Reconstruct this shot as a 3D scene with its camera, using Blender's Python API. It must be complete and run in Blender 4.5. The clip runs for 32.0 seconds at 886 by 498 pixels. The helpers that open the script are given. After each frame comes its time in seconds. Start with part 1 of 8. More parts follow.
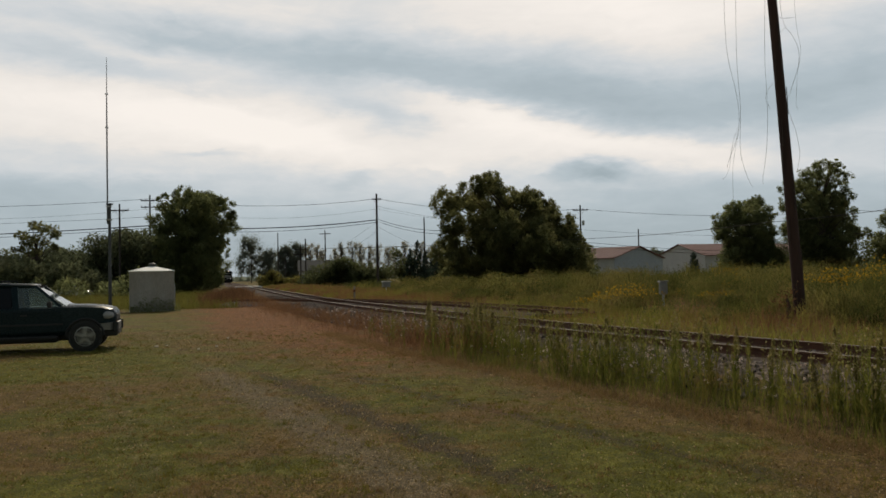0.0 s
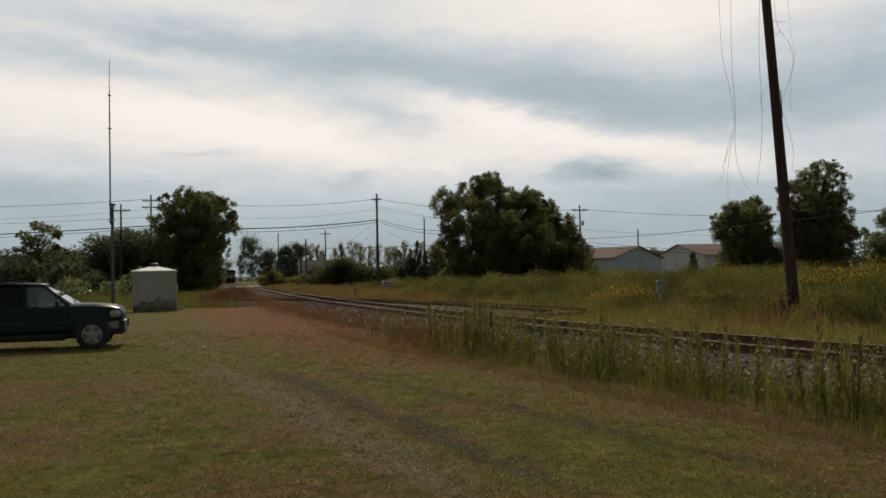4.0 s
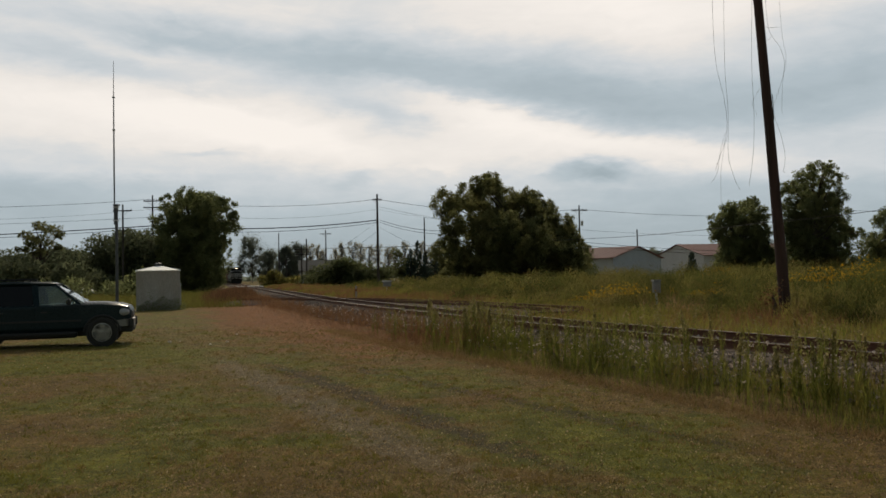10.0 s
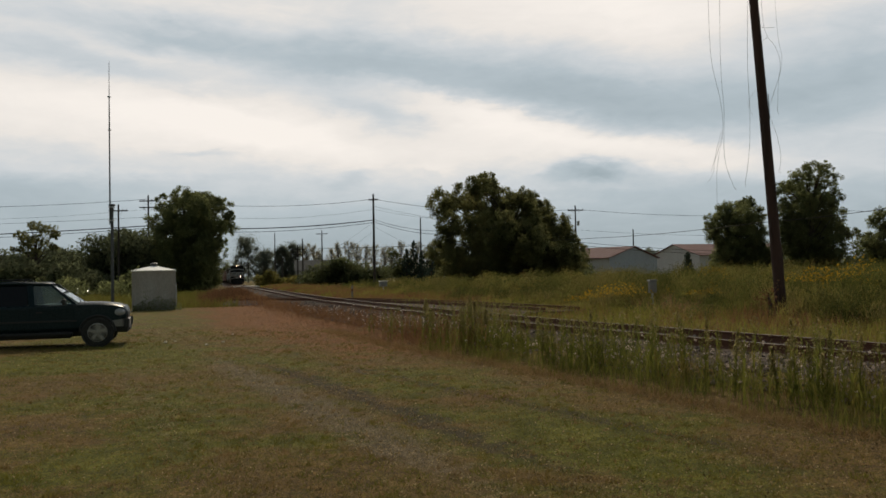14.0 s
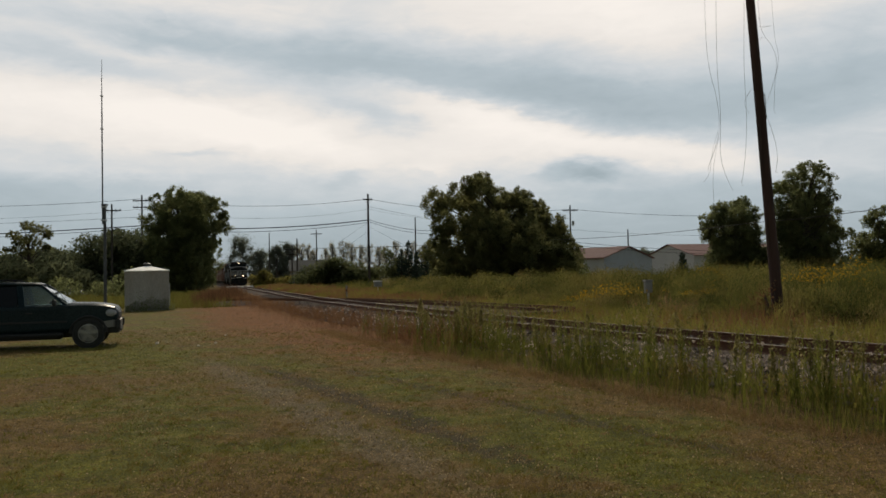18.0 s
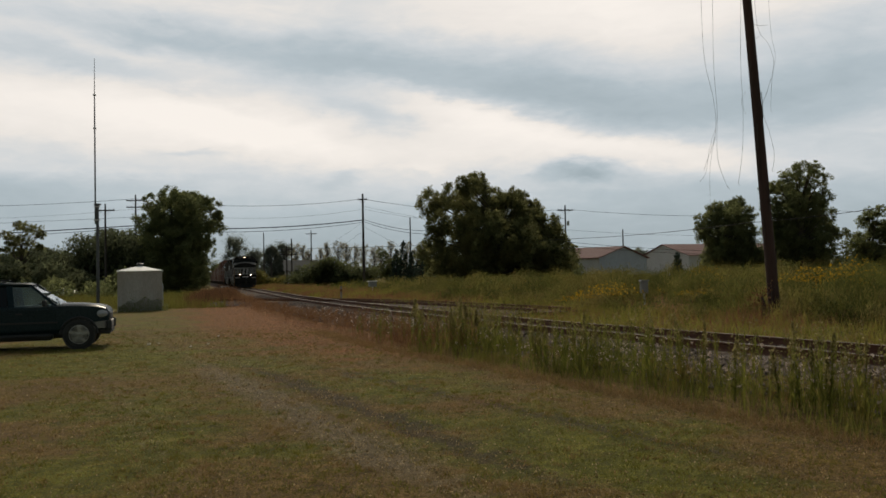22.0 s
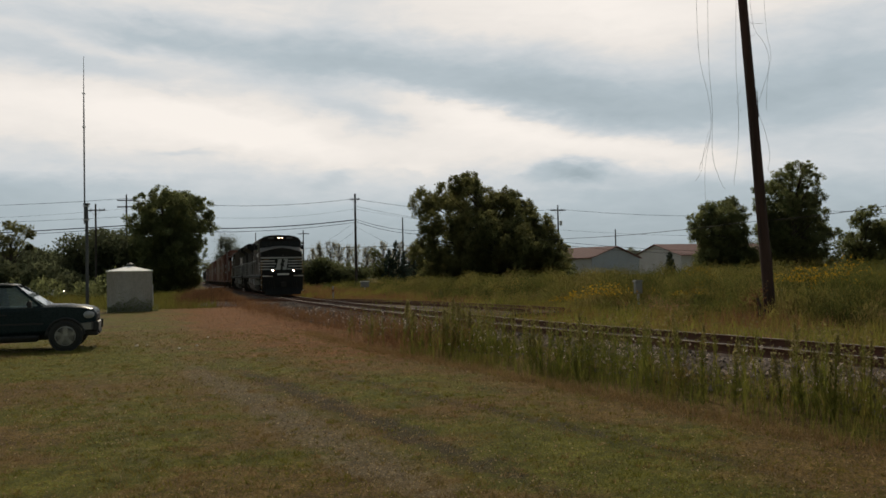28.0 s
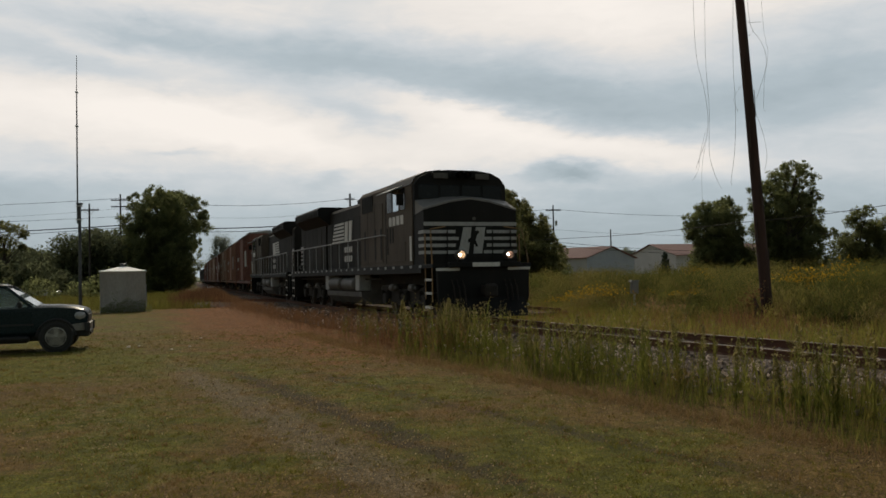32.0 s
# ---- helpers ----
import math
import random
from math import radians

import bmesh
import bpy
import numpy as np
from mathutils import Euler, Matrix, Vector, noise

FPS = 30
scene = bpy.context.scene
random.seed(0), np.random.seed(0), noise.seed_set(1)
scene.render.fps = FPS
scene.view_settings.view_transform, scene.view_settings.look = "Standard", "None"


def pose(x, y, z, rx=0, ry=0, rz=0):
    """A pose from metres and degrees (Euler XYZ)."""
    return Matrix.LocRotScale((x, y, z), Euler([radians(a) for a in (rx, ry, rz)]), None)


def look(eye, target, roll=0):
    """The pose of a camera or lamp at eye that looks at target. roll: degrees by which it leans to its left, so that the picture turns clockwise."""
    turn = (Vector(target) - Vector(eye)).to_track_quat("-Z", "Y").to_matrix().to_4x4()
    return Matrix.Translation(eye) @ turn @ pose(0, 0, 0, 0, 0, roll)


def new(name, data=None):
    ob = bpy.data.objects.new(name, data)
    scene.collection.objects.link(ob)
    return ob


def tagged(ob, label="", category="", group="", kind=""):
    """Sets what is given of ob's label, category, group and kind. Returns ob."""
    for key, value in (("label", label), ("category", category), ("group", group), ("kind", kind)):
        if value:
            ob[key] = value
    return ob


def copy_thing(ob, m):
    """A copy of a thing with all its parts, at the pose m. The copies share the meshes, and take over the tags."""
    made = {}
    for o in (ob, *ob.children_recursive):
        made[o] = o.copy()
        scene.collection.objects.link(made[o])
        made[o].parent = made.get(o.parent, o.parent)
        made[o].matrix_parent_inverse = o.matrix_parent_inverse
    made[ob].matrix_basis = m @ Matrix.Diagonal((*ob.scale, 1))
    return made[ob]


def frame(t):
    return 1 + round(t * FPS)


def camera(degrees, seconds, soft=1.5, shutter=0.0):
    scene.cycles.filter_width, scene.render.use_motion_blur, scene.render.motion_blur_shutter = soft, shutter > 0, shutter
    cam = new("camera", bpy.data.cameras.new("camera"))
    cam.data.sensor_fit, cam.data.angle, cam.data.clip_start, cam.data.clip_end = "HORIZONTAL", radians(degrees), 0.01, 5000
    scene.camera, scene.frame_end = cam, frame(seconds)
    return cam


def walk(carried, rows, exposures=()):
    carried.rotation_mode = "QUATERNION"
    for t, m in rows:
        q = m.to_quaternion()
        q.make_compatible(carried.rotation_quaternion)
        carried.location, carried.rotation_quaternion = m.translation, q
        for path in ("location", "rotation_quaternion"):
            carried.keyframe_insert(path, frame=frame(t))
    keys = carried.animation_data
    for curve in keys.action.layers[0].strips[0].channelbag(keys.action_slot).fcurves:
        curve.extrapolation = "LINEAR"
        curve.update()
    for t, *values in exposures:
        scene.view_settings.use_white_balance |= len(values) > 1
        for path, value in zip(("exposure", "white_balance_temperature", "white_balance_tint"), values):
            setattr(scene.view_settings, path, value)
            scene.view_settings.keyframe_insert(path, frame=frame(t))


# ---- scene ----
# The place: a lawn beside a curving railway track, a weedy field behind it, trees, a road with
# utility poles and two sheds far off. x to the right, y away from the camera, z up; lawn at z = 0.

# ---- camera ----
EYE = Vector((0.0, 0.0, 1.72))
LENS = 2 * math.degrees(math.atan(784 / (1435.0 * 1.03)))
cam = camera(LENS, 32.0, soft=1.6)


def drift(t):
    """Forward creep in metres and pan to the right in degrees."""
    if t < 11.15:
        size, pan = 1.067 + (0.9995 - 1.067) * t / 11.15, 0.0
    else:
        k = (t - 11.15) / (32 - 11.15)
        size, pan = 0.9995 + 0.059 * k, 47.9 * k
    return 18.0 * (size / 1.03 - 1), math.degrees(math.atan(pan / (1435.0 * size)))


def camera_rows():
    tilt = radians(1.792)
    ahead = Vector((0, math.cos(tilt), math.sin(tilt)))
    rows = []
    for t in (0, 2, 4, 6, 8, 9.5, 10.5, 11, 11.5, 12, 13, 15, 17, 19, 21, 23, 25, 27, 29, 30.5, 32):
        creep, pan = drift(t)
        eye = EYE + ahead * creep
        rows.append((t, look(eye, eye + ahead, -1.107) @ Matrix.Rotation(radians(-pan), 4, "Y")))
    return rows


walk(cam, camera_rows())

# ---- light ----
SUN_AZIMUTH, SUN_HEIGHT = -5.0, 42.0   # degrees left of straight ahead, and up
sun = new("sun", bpy.data.lights.new("sun", "SUN"))
sun.data.energy, sun.data.angle, sun.data.color = 1.90, radians(1.5), (1.0, 0.865, 0.65)
toward = Vector((math.sin(radians(SUN_AZIMUTH)) * math.cos(radians(SUN_HEIGHT)),
                 math.cos(radians(SUN_AZIMUTH)) * math.cos(radians(SUN_HEIGHT)), math.sin(radians(SUN_HEIGHT))))
sun.rotation_euler = toward.to_track_quat("Z", "Y").to_euler()
scene.view_settings.exposure = 0.0


class Nodes:
    """Short hand for a node tree."""

    def __init__(self, tree):
        self.tree = tree
        tree.nodes.clear()

    def add(self, kind, **fields):
        n = self.tree.nodes.new(kind)
        for k, v in fields.items():
            if k == "operation":
                n.operation = v
            elif k == "data_type":
                n.data_type = v
            elif k == "blend_type":
                n.blend_type = v
        return n

    def link(self, a, b):
        self.tree.links.new(a, b)

    def put(self, socket, value):
        if isinstance(value, bpy.types.NodeSocket):
            self.link(value, socket)
        else:
            socket.default_value = value

    def math(self, op, a, b=0.0, c=None):
        n = self.add("ShaderNodeMath", operation=op)
        self.put(n.inputs[0], a)
        self.put(n.inputs[1], b)
        if c is not None:
            self.put(n.inputs[2], c)
        return n.outputs[0]

    def noise(self, vector, scale, detail=4.0, rough=0.55, distort=0.0):
        n = self.add("ShaderNodeTexNoise")
        self.put(n.inputs["Vector"], vector)
        n.inputs["Scale"].default_value = scale
        n.inputs["Detail"].default_value = detail
        n.inputs["Roughness"].default_value = rough
        n.inputs["Distortion"].default_value = distort
        return n.outputs["Fac"]

    def ramp(self, fac, stops):
        n = self.add("ShaderNodeValToRGB")
        e = n.color_ramp.elements
        e[0].position, e[0].color = stops[0][0], (*stops[0][1], 1)
        e[1].position, e[1].color = stops[-1][0], (*stops[-1][1], 1)
        for p, col in stops[1:-1]:
            x = e.new(p)
            x.color = (*col, 1)
        self.put(n.inputs["Fac"], fac)
        return n.outputs["Color"]

    def mix(self, fac, a, b, blend="MIX"):
        n = self.add("ShaderNodeMix", data_type="RGBA", blend_type=blend)
        self.put(n.inputs[0], fac)
        self.put(n.inputs[6], a if isinstance(a, bpy.types.NodeSocket) else (*a, 1))
        self.put(n.inputs[7], b if isinstance(b, bpy.types.NodeSocket) else (*b, 1))
        return n.outputs[2]


def make_sky():
    """Layered cloud over blue: long tilted banks, by azimuth and height above the horizon."""
    world = bpy.data.worlds.new("sky")
    scene.world = world
    world.use_nodes = True
    n = Nodes(world.node_tree)
    sky = n.add("ShaderNodeTexSky")
    sky.sky_type = "NISHITA"
    sky.sun_disc = False
    sky.sun_elevation, sky.sun_rotation = radians(SUN_HEIGHT), radians(SUN_AZIMUTH)
    coord = n.add("ShaderNodeTexCoord").outputs["Generated"]
    sep = n.add("ShaderNodeSeparateXYZ")
    n.link(coord, sep.inputs[0])
    X, Y, Z = sep.outputs
    az = n.math("ARCTAN2", X, Y)
    el = n.math("ARCSINE", Z)
    # soft wander of the cloud edges
    flat = n.add("ShaderNodeCombineXYZ")
    n.put(flat.inputs[0], n.math("MULTIPLY", az, 1.0))
    n.put(flat.inputs[1], n.math("MULTIPLY", el, 2.6))
    w1 = n.math("SUBTRACT", n.noise(flat.outputs[0], 9.0, 5.0, 0.6), 0.5)
    w2 = n.math("SUBTRACT", n.noise(flat.outputs[0], 5.0, 4.0, 0.55, 0.6), 0.5)
    az2 = n.math("MULTIPLY_ADD", w1, 0.10, az)
    w3 = n.math("SUBTRACT", n.noise(flat.outputs[0], 26.0, 5.0, 0.6, 0.4), 0.5)
    el2 = n.math("MULTIPLY_ADD", w3, 0.018, n.math("MULTIPLY_ADD", w2, 0.042, el))

    def bank(cx, cy, rx, up, down, lean, amount):
        """A long soft cloud in degrees: centre, half length, softness of its upper and lower edge, lean."""
        c, s = math.cos(radians(lean)), math.sin(radians(lean))
        dx = n.math("SUBTRACT", az2, radians(cx))
        dy = n.math("SUBTRACT", el2, radians(cy))
        a = n.math("DIVIDE", n.math("MULTIPLY_ADD", dx, c, n.math("MULTIPLY", dy, s)), radians(rx))
        b = n.math("MULTIPLY_ADD", dy, c, n.math("MULTIPLY", dx, -s))
        b = n.math("MAXIMUM", n.math("DIVIDE", b, radians(up)), n.math("DIVIDE", b, -radians(down)))
        r2 = n.math("MULTIPLY_ADD", a, a, n.math("MULTIPLY", b, b))
        return n.math("MULTIPLY", n.math("EXPONENT", n.math("MULTIPLY", r2, -1.0)), amount)

    total = 0.515
    for spec in BRIGHT_BANKS + GREY_BANKS + LOW_BANKS:
        total = n.math("ADD", total, bank(*spec))
    fine = n.add("ShaderNodeCombineXYZ")
    n.put(fine.inputs[0], n.math("MULTIPLY_ADD", el, 1.2, az))
    n.put(fine.inputs[1], n.math("MULTIPLY", el, 5.5))
    wisps = n.math("SUBTRACT", n.noise(fine.outputs[0], 7.0, 8.0, 0.55, 0.5), 0.5)
    total = n.math("MULTIPLY_ADD", wisps, 0.22, total)
    puffs = n.math("SUBTRACT", n.noise(flat.outputs[0], 22.0, 7.0, 0.62, 0.8), 0.5)
    total = n.math("MULTIPLY_ADD", puffs, 0.17, total)
    cloud = n.ramp(total, CLOUD_COLOURS)
    bg = n.add("ShaderNodeBackground")
    # the cloud bank lies ahead, towards the sun; it breaks up overhead, and the unseen sky behind is set clear and dim
    # so that near sides stay dark
    reach = n.math("MULTIPLY_ADD", wisps, 0.9, n.math("MULTIPLY_ADD", Z, -0.25, Y))
    cover = n.ramp(reach, ((0.0, (0.10, 0.10, 0.10)), (0.62, (0.97, 0.97, 0.97))))
    veil = n.mix(cover, n.mix(1.0, sky.outputs[0], (0.088, 0.077, 0.053), "MULTIPLY"), cloud)
    n.link(veil, bg.inputs["Color"])
    bg.inputs["Strength"].default_value = 1.0
    out = n.add("ShaderNodeOutputWorld")
    n.link(bg.outputs[0], out.inputs["Surface"])


# centre azimuth, height, half length, upper and lower softness, lean, amount
BRIGHT_BANKS = (
    (-20, 10.8, 13, 1.7, 2.3, -3, 0.48), (-9.8, 9.2, 7.5, 1.3, 1.5, -13, 0.38), (4.2, 10.7, 6.5, 0.65, 2.3, -15, 0.46), (14.6, 8.2, 7.5, 0.6, 1.3, -8, 0.36),
    (0.5, 8.6, 4.5, 1.4, 1.2, -10, 0.20), (12, 17.6, 7, 4.0, 2.2, -8, 0.42), (24, 17.2, 9, 4.0, 1.7, 4, 0.30), (-25, 19, 9, 3.0, 1.6, -2, 0.16),
    (-14, 18.4, 8, 3.0, 1.6, -5, 0.16), (3, 17.2, 6, 3.0, 1.7, -6, 0.20), (-20, 14.6, 7, 0.5, 0.6, -9, 0.10),
)
GREY_BANKS = (
    (-11.8, 15.1, 6.5, 1.1, 1.1, -7, -0.17), (-4.0, 14.0, 5.5, 2.0, 1.1, -8, -0.23), (4.6, 12.9, 5.5, 1.6, 0.9, -10, -0.20), (10.4, 11.5, 5.5, 2.1, 1.3, -11, -0.27),
    (17.4, 10.6, 6, 1.9, 1.3, -4, -0.24), (26, 11.2, 6, 2.4, 2.2, 6, -0.30), (-24, 13.9, 5, 0.8, 0.6, -4, -0.13), (-18.8, 16, 4, 0.9, 0.8, -9, -0.15),
    (-3.3, 10.6, 4.2, 1.1, 0.8, -17, -0.20), (10.8, 6.5, 2.1, 0.8, 0.55, -2, -0.52), (-16.2, 8.2, 2.4, 0.22, 0.25, 0, -0.16), (8.0, 6.7, 1.5, 0.3, 0.4, 12, -0.14),
)
LOW_BANKS = (
    (-26, 5.6, 8, 1.3, 2.0, 2, -0.22), (-5.6, 6.6, 1.6, 0.7, 0.6, 22, -0.17), (-0.4, 7.4, 1.8, 0.35, 0.3, -4, 0.16), (22, 5.2, 9, 0.9, 1.4, 0, -0.10), (0, 2.0, 70, 2.9, 2.8, 0, -0.46), (-20, 7.0, 4.5, 0.3, 0.35, -2, 0.10),
)
CLOUD_COLOURS = ((0.0, (0.335, 0.405, 0.447)), (0.30, (0.455, 0.523, 0.568)), (0.50, (0.615, 0.648, 0.674)), (0.72, (0.83, 0.787, 0.744)), (1.0, (0.95, 0.89, 0.832)))
make_sky()

# ---- tools for meshes and materials ----


class Shape:
    """Collects corners and faces of one mesh."""

    def __init__(self):
        self.v, self.f = [], []

    def add(self, verts, faces):
        k = len(self.v)
        self.v += [tuple(p) for p in verts]
        self.f += [tuple(i + k for i in q) for q in faces]
        return self

    def box(self, x0, x1, y0, y1, z0, z1, c=0.012):
        """A box with chamfered edges."""
        c = min(c, (x1 - x0) * 0.45, (y1 - y0) * 0.45, (z1 - z0) * 0.45)
        lo, hi = (x0, y0, z0), (x1, y1, z1)
        if c <= 0:
            vs = [(x, y, z) for x in (x0, x1) for y in (y0, y1) for z in (z0, z1)]
            return self.add(vs, [(0, 1, 3, 2), (4, 6, 7, 5), (0, 4, 5, 1), (2, 3, 7, 6), (0, 2, 6, 4), (1, 5, 7, 3)])
        vs, index = [], {}
        for sx in (0, 1):
            for sy in (0, 1):
                for sz in (0, 1):
                    s = (sx, sy, sz)
                    for axis in range(3):
                        p = [(hi[i] - c if s[i] else lo[i] + c) for i in range(3)]
                        p[axis] = hi[axis] if s[axis] else lo[axis]
                        index[s, axis] = len(vs)
                        vs.append(p)
        fs = []
        for axis in range(3):
            a, b = (axis + 1) % 3, (axis + 2) % 3
            for side in (0, 1):
                ring = []
                for p, q in ((0, 0), (1, 0), (1, 1), (0, 1)):
                    s = [0, 0, 0]
                    s[axis], s[a], s[b] = side, p, q
                    ring.append(index[tuple(s), axis])
                fs.append(ring if side else ring[::-1])
            for p in (0, 1):
                for q in (0, 1):
                    s0, s1 = [0, 0, 0], [0, 0, 0]
                    s0[a] = s1[a] = p
                    s0[b] = s1[b] = q
                    s0[axis], s1[axis] = 0, 1
                    s0, s1 = tuple(s0), tuple(s1)
                    fs.append([index[s0, a], index[s1, a], index[s1, b], index[s0, b]] if p == q else [index[s0, a], index[s0, b], index[s1, b], index[s1, a]])
        for s in [(i, j, k) for i in (0, 1) for j in (0, 1) for k in (0, 1)]:
            fs.append([index[s, 0], index[s, 1], index[s, 2]])
        return self.add(vs, fs)

    def prism(self, outline, axis, a0, a1):
        """A closed outline of pairs drawn out along an axis; the pairs are the other two axes in xyz order."""
        n = len(outline)

        def at(p, a):
            q = list(p)
            q.insert("xyz".index(axis), a)
            return q
        vs = [at(p, a0) for p in outline] + [at(p, a1) for p in outline]
        fs = [tuple(range(n))[::-1], tuple(range(n, 2 * n))] + [(i, (i + 1) % n, n + (i + 1) % n, n + i) for i in range(n)]
        return self.add(vs, fs)

    def tube(self, points, r, n=6, r1=None):
        """A round bar along points; it tapers to r1."""
        pts = [Vector(p) for p in points]
        rings = []
        for i, p in enumerate(pts):
            d = (pts[min(i + 1, len(pts) - 1)] - pts[max(i - 1, 0)]).normalized()
            side = d.orthogonal().normalized() if abs(d.z) < 0.9 else Vector((1, 0, 0))
            side = (side - d * side.dot(d)).normalized()
            if abs(d.z) < 0.9:
                side = d.cross(Vector((0, 0, 1))).normalized()
            up = side.cross(d)
            rr = r if r1 is None else r + (r1 - r) * i / max(1, len(pts) - 1)
            rings.append([p + (side * math.cos(2 * math.pi * k / n) + up * math.sin(2 * math.pi * k / n)) * rr for k in range(n)])
        vs = [q for ring in rings for q in ring]
        fs = [(i * n + k, i * n + (k + 1) % n, (i + 1) * n + (k + 1) % n, (i + 1) * n + k) for i in range(len(pts) - 1) for k in range(n)]
        fs += [tuple(range(n))[::-1], tuple(range((len(pts) - 1) * n, len(pts) * n))]
        return self.add(vs, fs)

    def lathe(self, profile, axis="z", n=16, at=(0, 0, 0)):
        """A turned shape: pairs of radius and height along the axis."""
        vs = []
        for r, h in profile:
            for k in range(n):
                c, s = r * math.cos(2 * math.pi * k / n), r * math.sin(2 * math.pi * k / n)
                p = {"z": (c, s, h), "y": (c, h, -s), "x": (h, c, s)}[axis]
                vs.append((p[0] + at[0], p[1] + at[1], p[2] + at[2]))
        m = len(profile)
        fs = [(i * n + k, i * n + (k + 1) % n, (i + 1) * n + (k + 1) % n, (i + 1) * n + k) for i in range(m - 1) for k in range(n)]
        fs += [tuple(range(n))[::-1], tuple(range((m - 1) * n, m * n))]
        return self.add(vs, fs)

    def mesh(self, name, material):
        me = bpy.data.meshes.new(name)
        me.from_pydata(self.v, [], self.f)
        me.materials.append(material)
        me.update()
        return me


def soup(name, corners, material, facing=None):
    """A mesh from an array of loose triangles or quads, shape (count, 3 or 4, 3); facing: a shading direction for each."""
    corners = np.ascontiguousarray(corners, dtype=np.float32)
    count, k, _ = corners.shape
    me = bpy.data.meshes.new(name)
    me.vertices.add(count * k)
    me.vertices.foreach_set("co", corners.ravel())
    me.loops.add(count * k)
    me.loops.foreach_set("vertex_index", np.arange(count * k, dtype=np.int32))
    me.polygons.add(count)
    me.polygons.foreach_set("loop_start", np.arange(0, count * k, k, dtype=np.int32))
    me.polygons.foreach_set("loop_total", np.full(count, k, dtype=np.int32))
    me.materials.append(material)
    me.update(calc_edges=True)
    if facing is not None:
        me.shade_smooth()
        me.normals_split_custom_set_from_vertices(np.repeat(np.asarray(facing, dtype=np.float32), k, 0).tolist())
    return me


def smooth(me, degrees=35):
    me.shade_smooth()
    me.set_sharp_from_angle(angle=radians(degrees))
    return me


def part(name, shape, material, parent, label="", soft=False):
    """Links one mesh object under a thing or a part."""
    me = shape.mesh(name, material) if isinstance(shape, Shape) else shape
    if soft:
        smooth(me)
    ob = new(name, me)
    ob.parent = parent
    if label:
        tagged(ob, label)
    return ob


def thing(name, label, category, group="", kind="", m=None, data=None):
    ob = tagged(new(name, data), label, category, group, kind)
    if m is not None:
        ob.matrix_basis = m
    return ob


def material(name, colour, rough=0.7, metal=0.0, second=None, scale=3.0, amount=0.5, fine=40.0, bump=0.15, spread=0.0, coat=0.0, streak=1.0, spec=0.4):
    """Paint, wood, stone or metal: two colours in broad stains, fine grain, relief. spread: difference from piece to piece."""
    m = bpy.data.materials.new(name)
    m.use_nodes = True
    n = Nodes(m.node_tree)
    where = n.add("ShaderNodeTexCoord").outputs["Object"]
    if streak != 1.0:
        stretch = n.add("ShaderNodeMapping")
        stretch.inputs["Scale"].default_value = (1, 1, 1 / streak)
        n.link(where, stretch.inputs["Vector"])
        where = stretch.outputs[0]
    second = second or tuple(c * 0.6 for c in colour)
    broad = n.ramp(n.noise(where, scale, 6.0, 0.6), ((0.35, (0, 0, 0)), (0.68, (1, 1, 1))))
    col = n.mix(n.math("MULTIPLY", broad, amount), colour, second)
    grain = n.noise(where, fine, 3.0, 0.6)
    col = n.mix(1.0, col, n.ramp(grain, ((0.2, (0.78, 0.78, 0.78)), (0.8, (1.18, 1.18, 1.18)))), "MULTIPLY")
    if spread:
        info = n.add("ShaderNodeObjectInfo").outputs["Random"]
        col = n.mix(1.0, col, n.ramp(info, ((0.0, (1 - spread,) * 3), (1.0, (1 + spread,) * 3))), "MULTIPLY")
    bsdf = n.add("ShaderNodeBsdfPrincipled")
    n.link(col, bsdf.inputs["Base Color"])
    n.put(bsdf.inputs["Roughness"], n.math("MULTIPLY_ADD", n.math("SUBTRACT", grain, 0.5), 0.2, rough))
    bsdf.inputs["Metallic"].default_value = metal
    bsdf.inputs["Coat Weight"].default_value = coat
    bsdf.inputs["Specular IOR Level"].default_value = spec
    if bump:
        b = n.add("ShaderNodeBump")
        b.inputs["Strength"].default_value = bump
        b.inputs["Distance"].default_value = 0.02
        n.link(grain, b.inputs["Height"])
        n.link(b.outputs[0], bsdf.inputs["Normal"])
    out = n.add("ShaderNodeOutputMaterial")
    n.link(bsdf.outputs[0], out.inputs["Surface"])
    return m


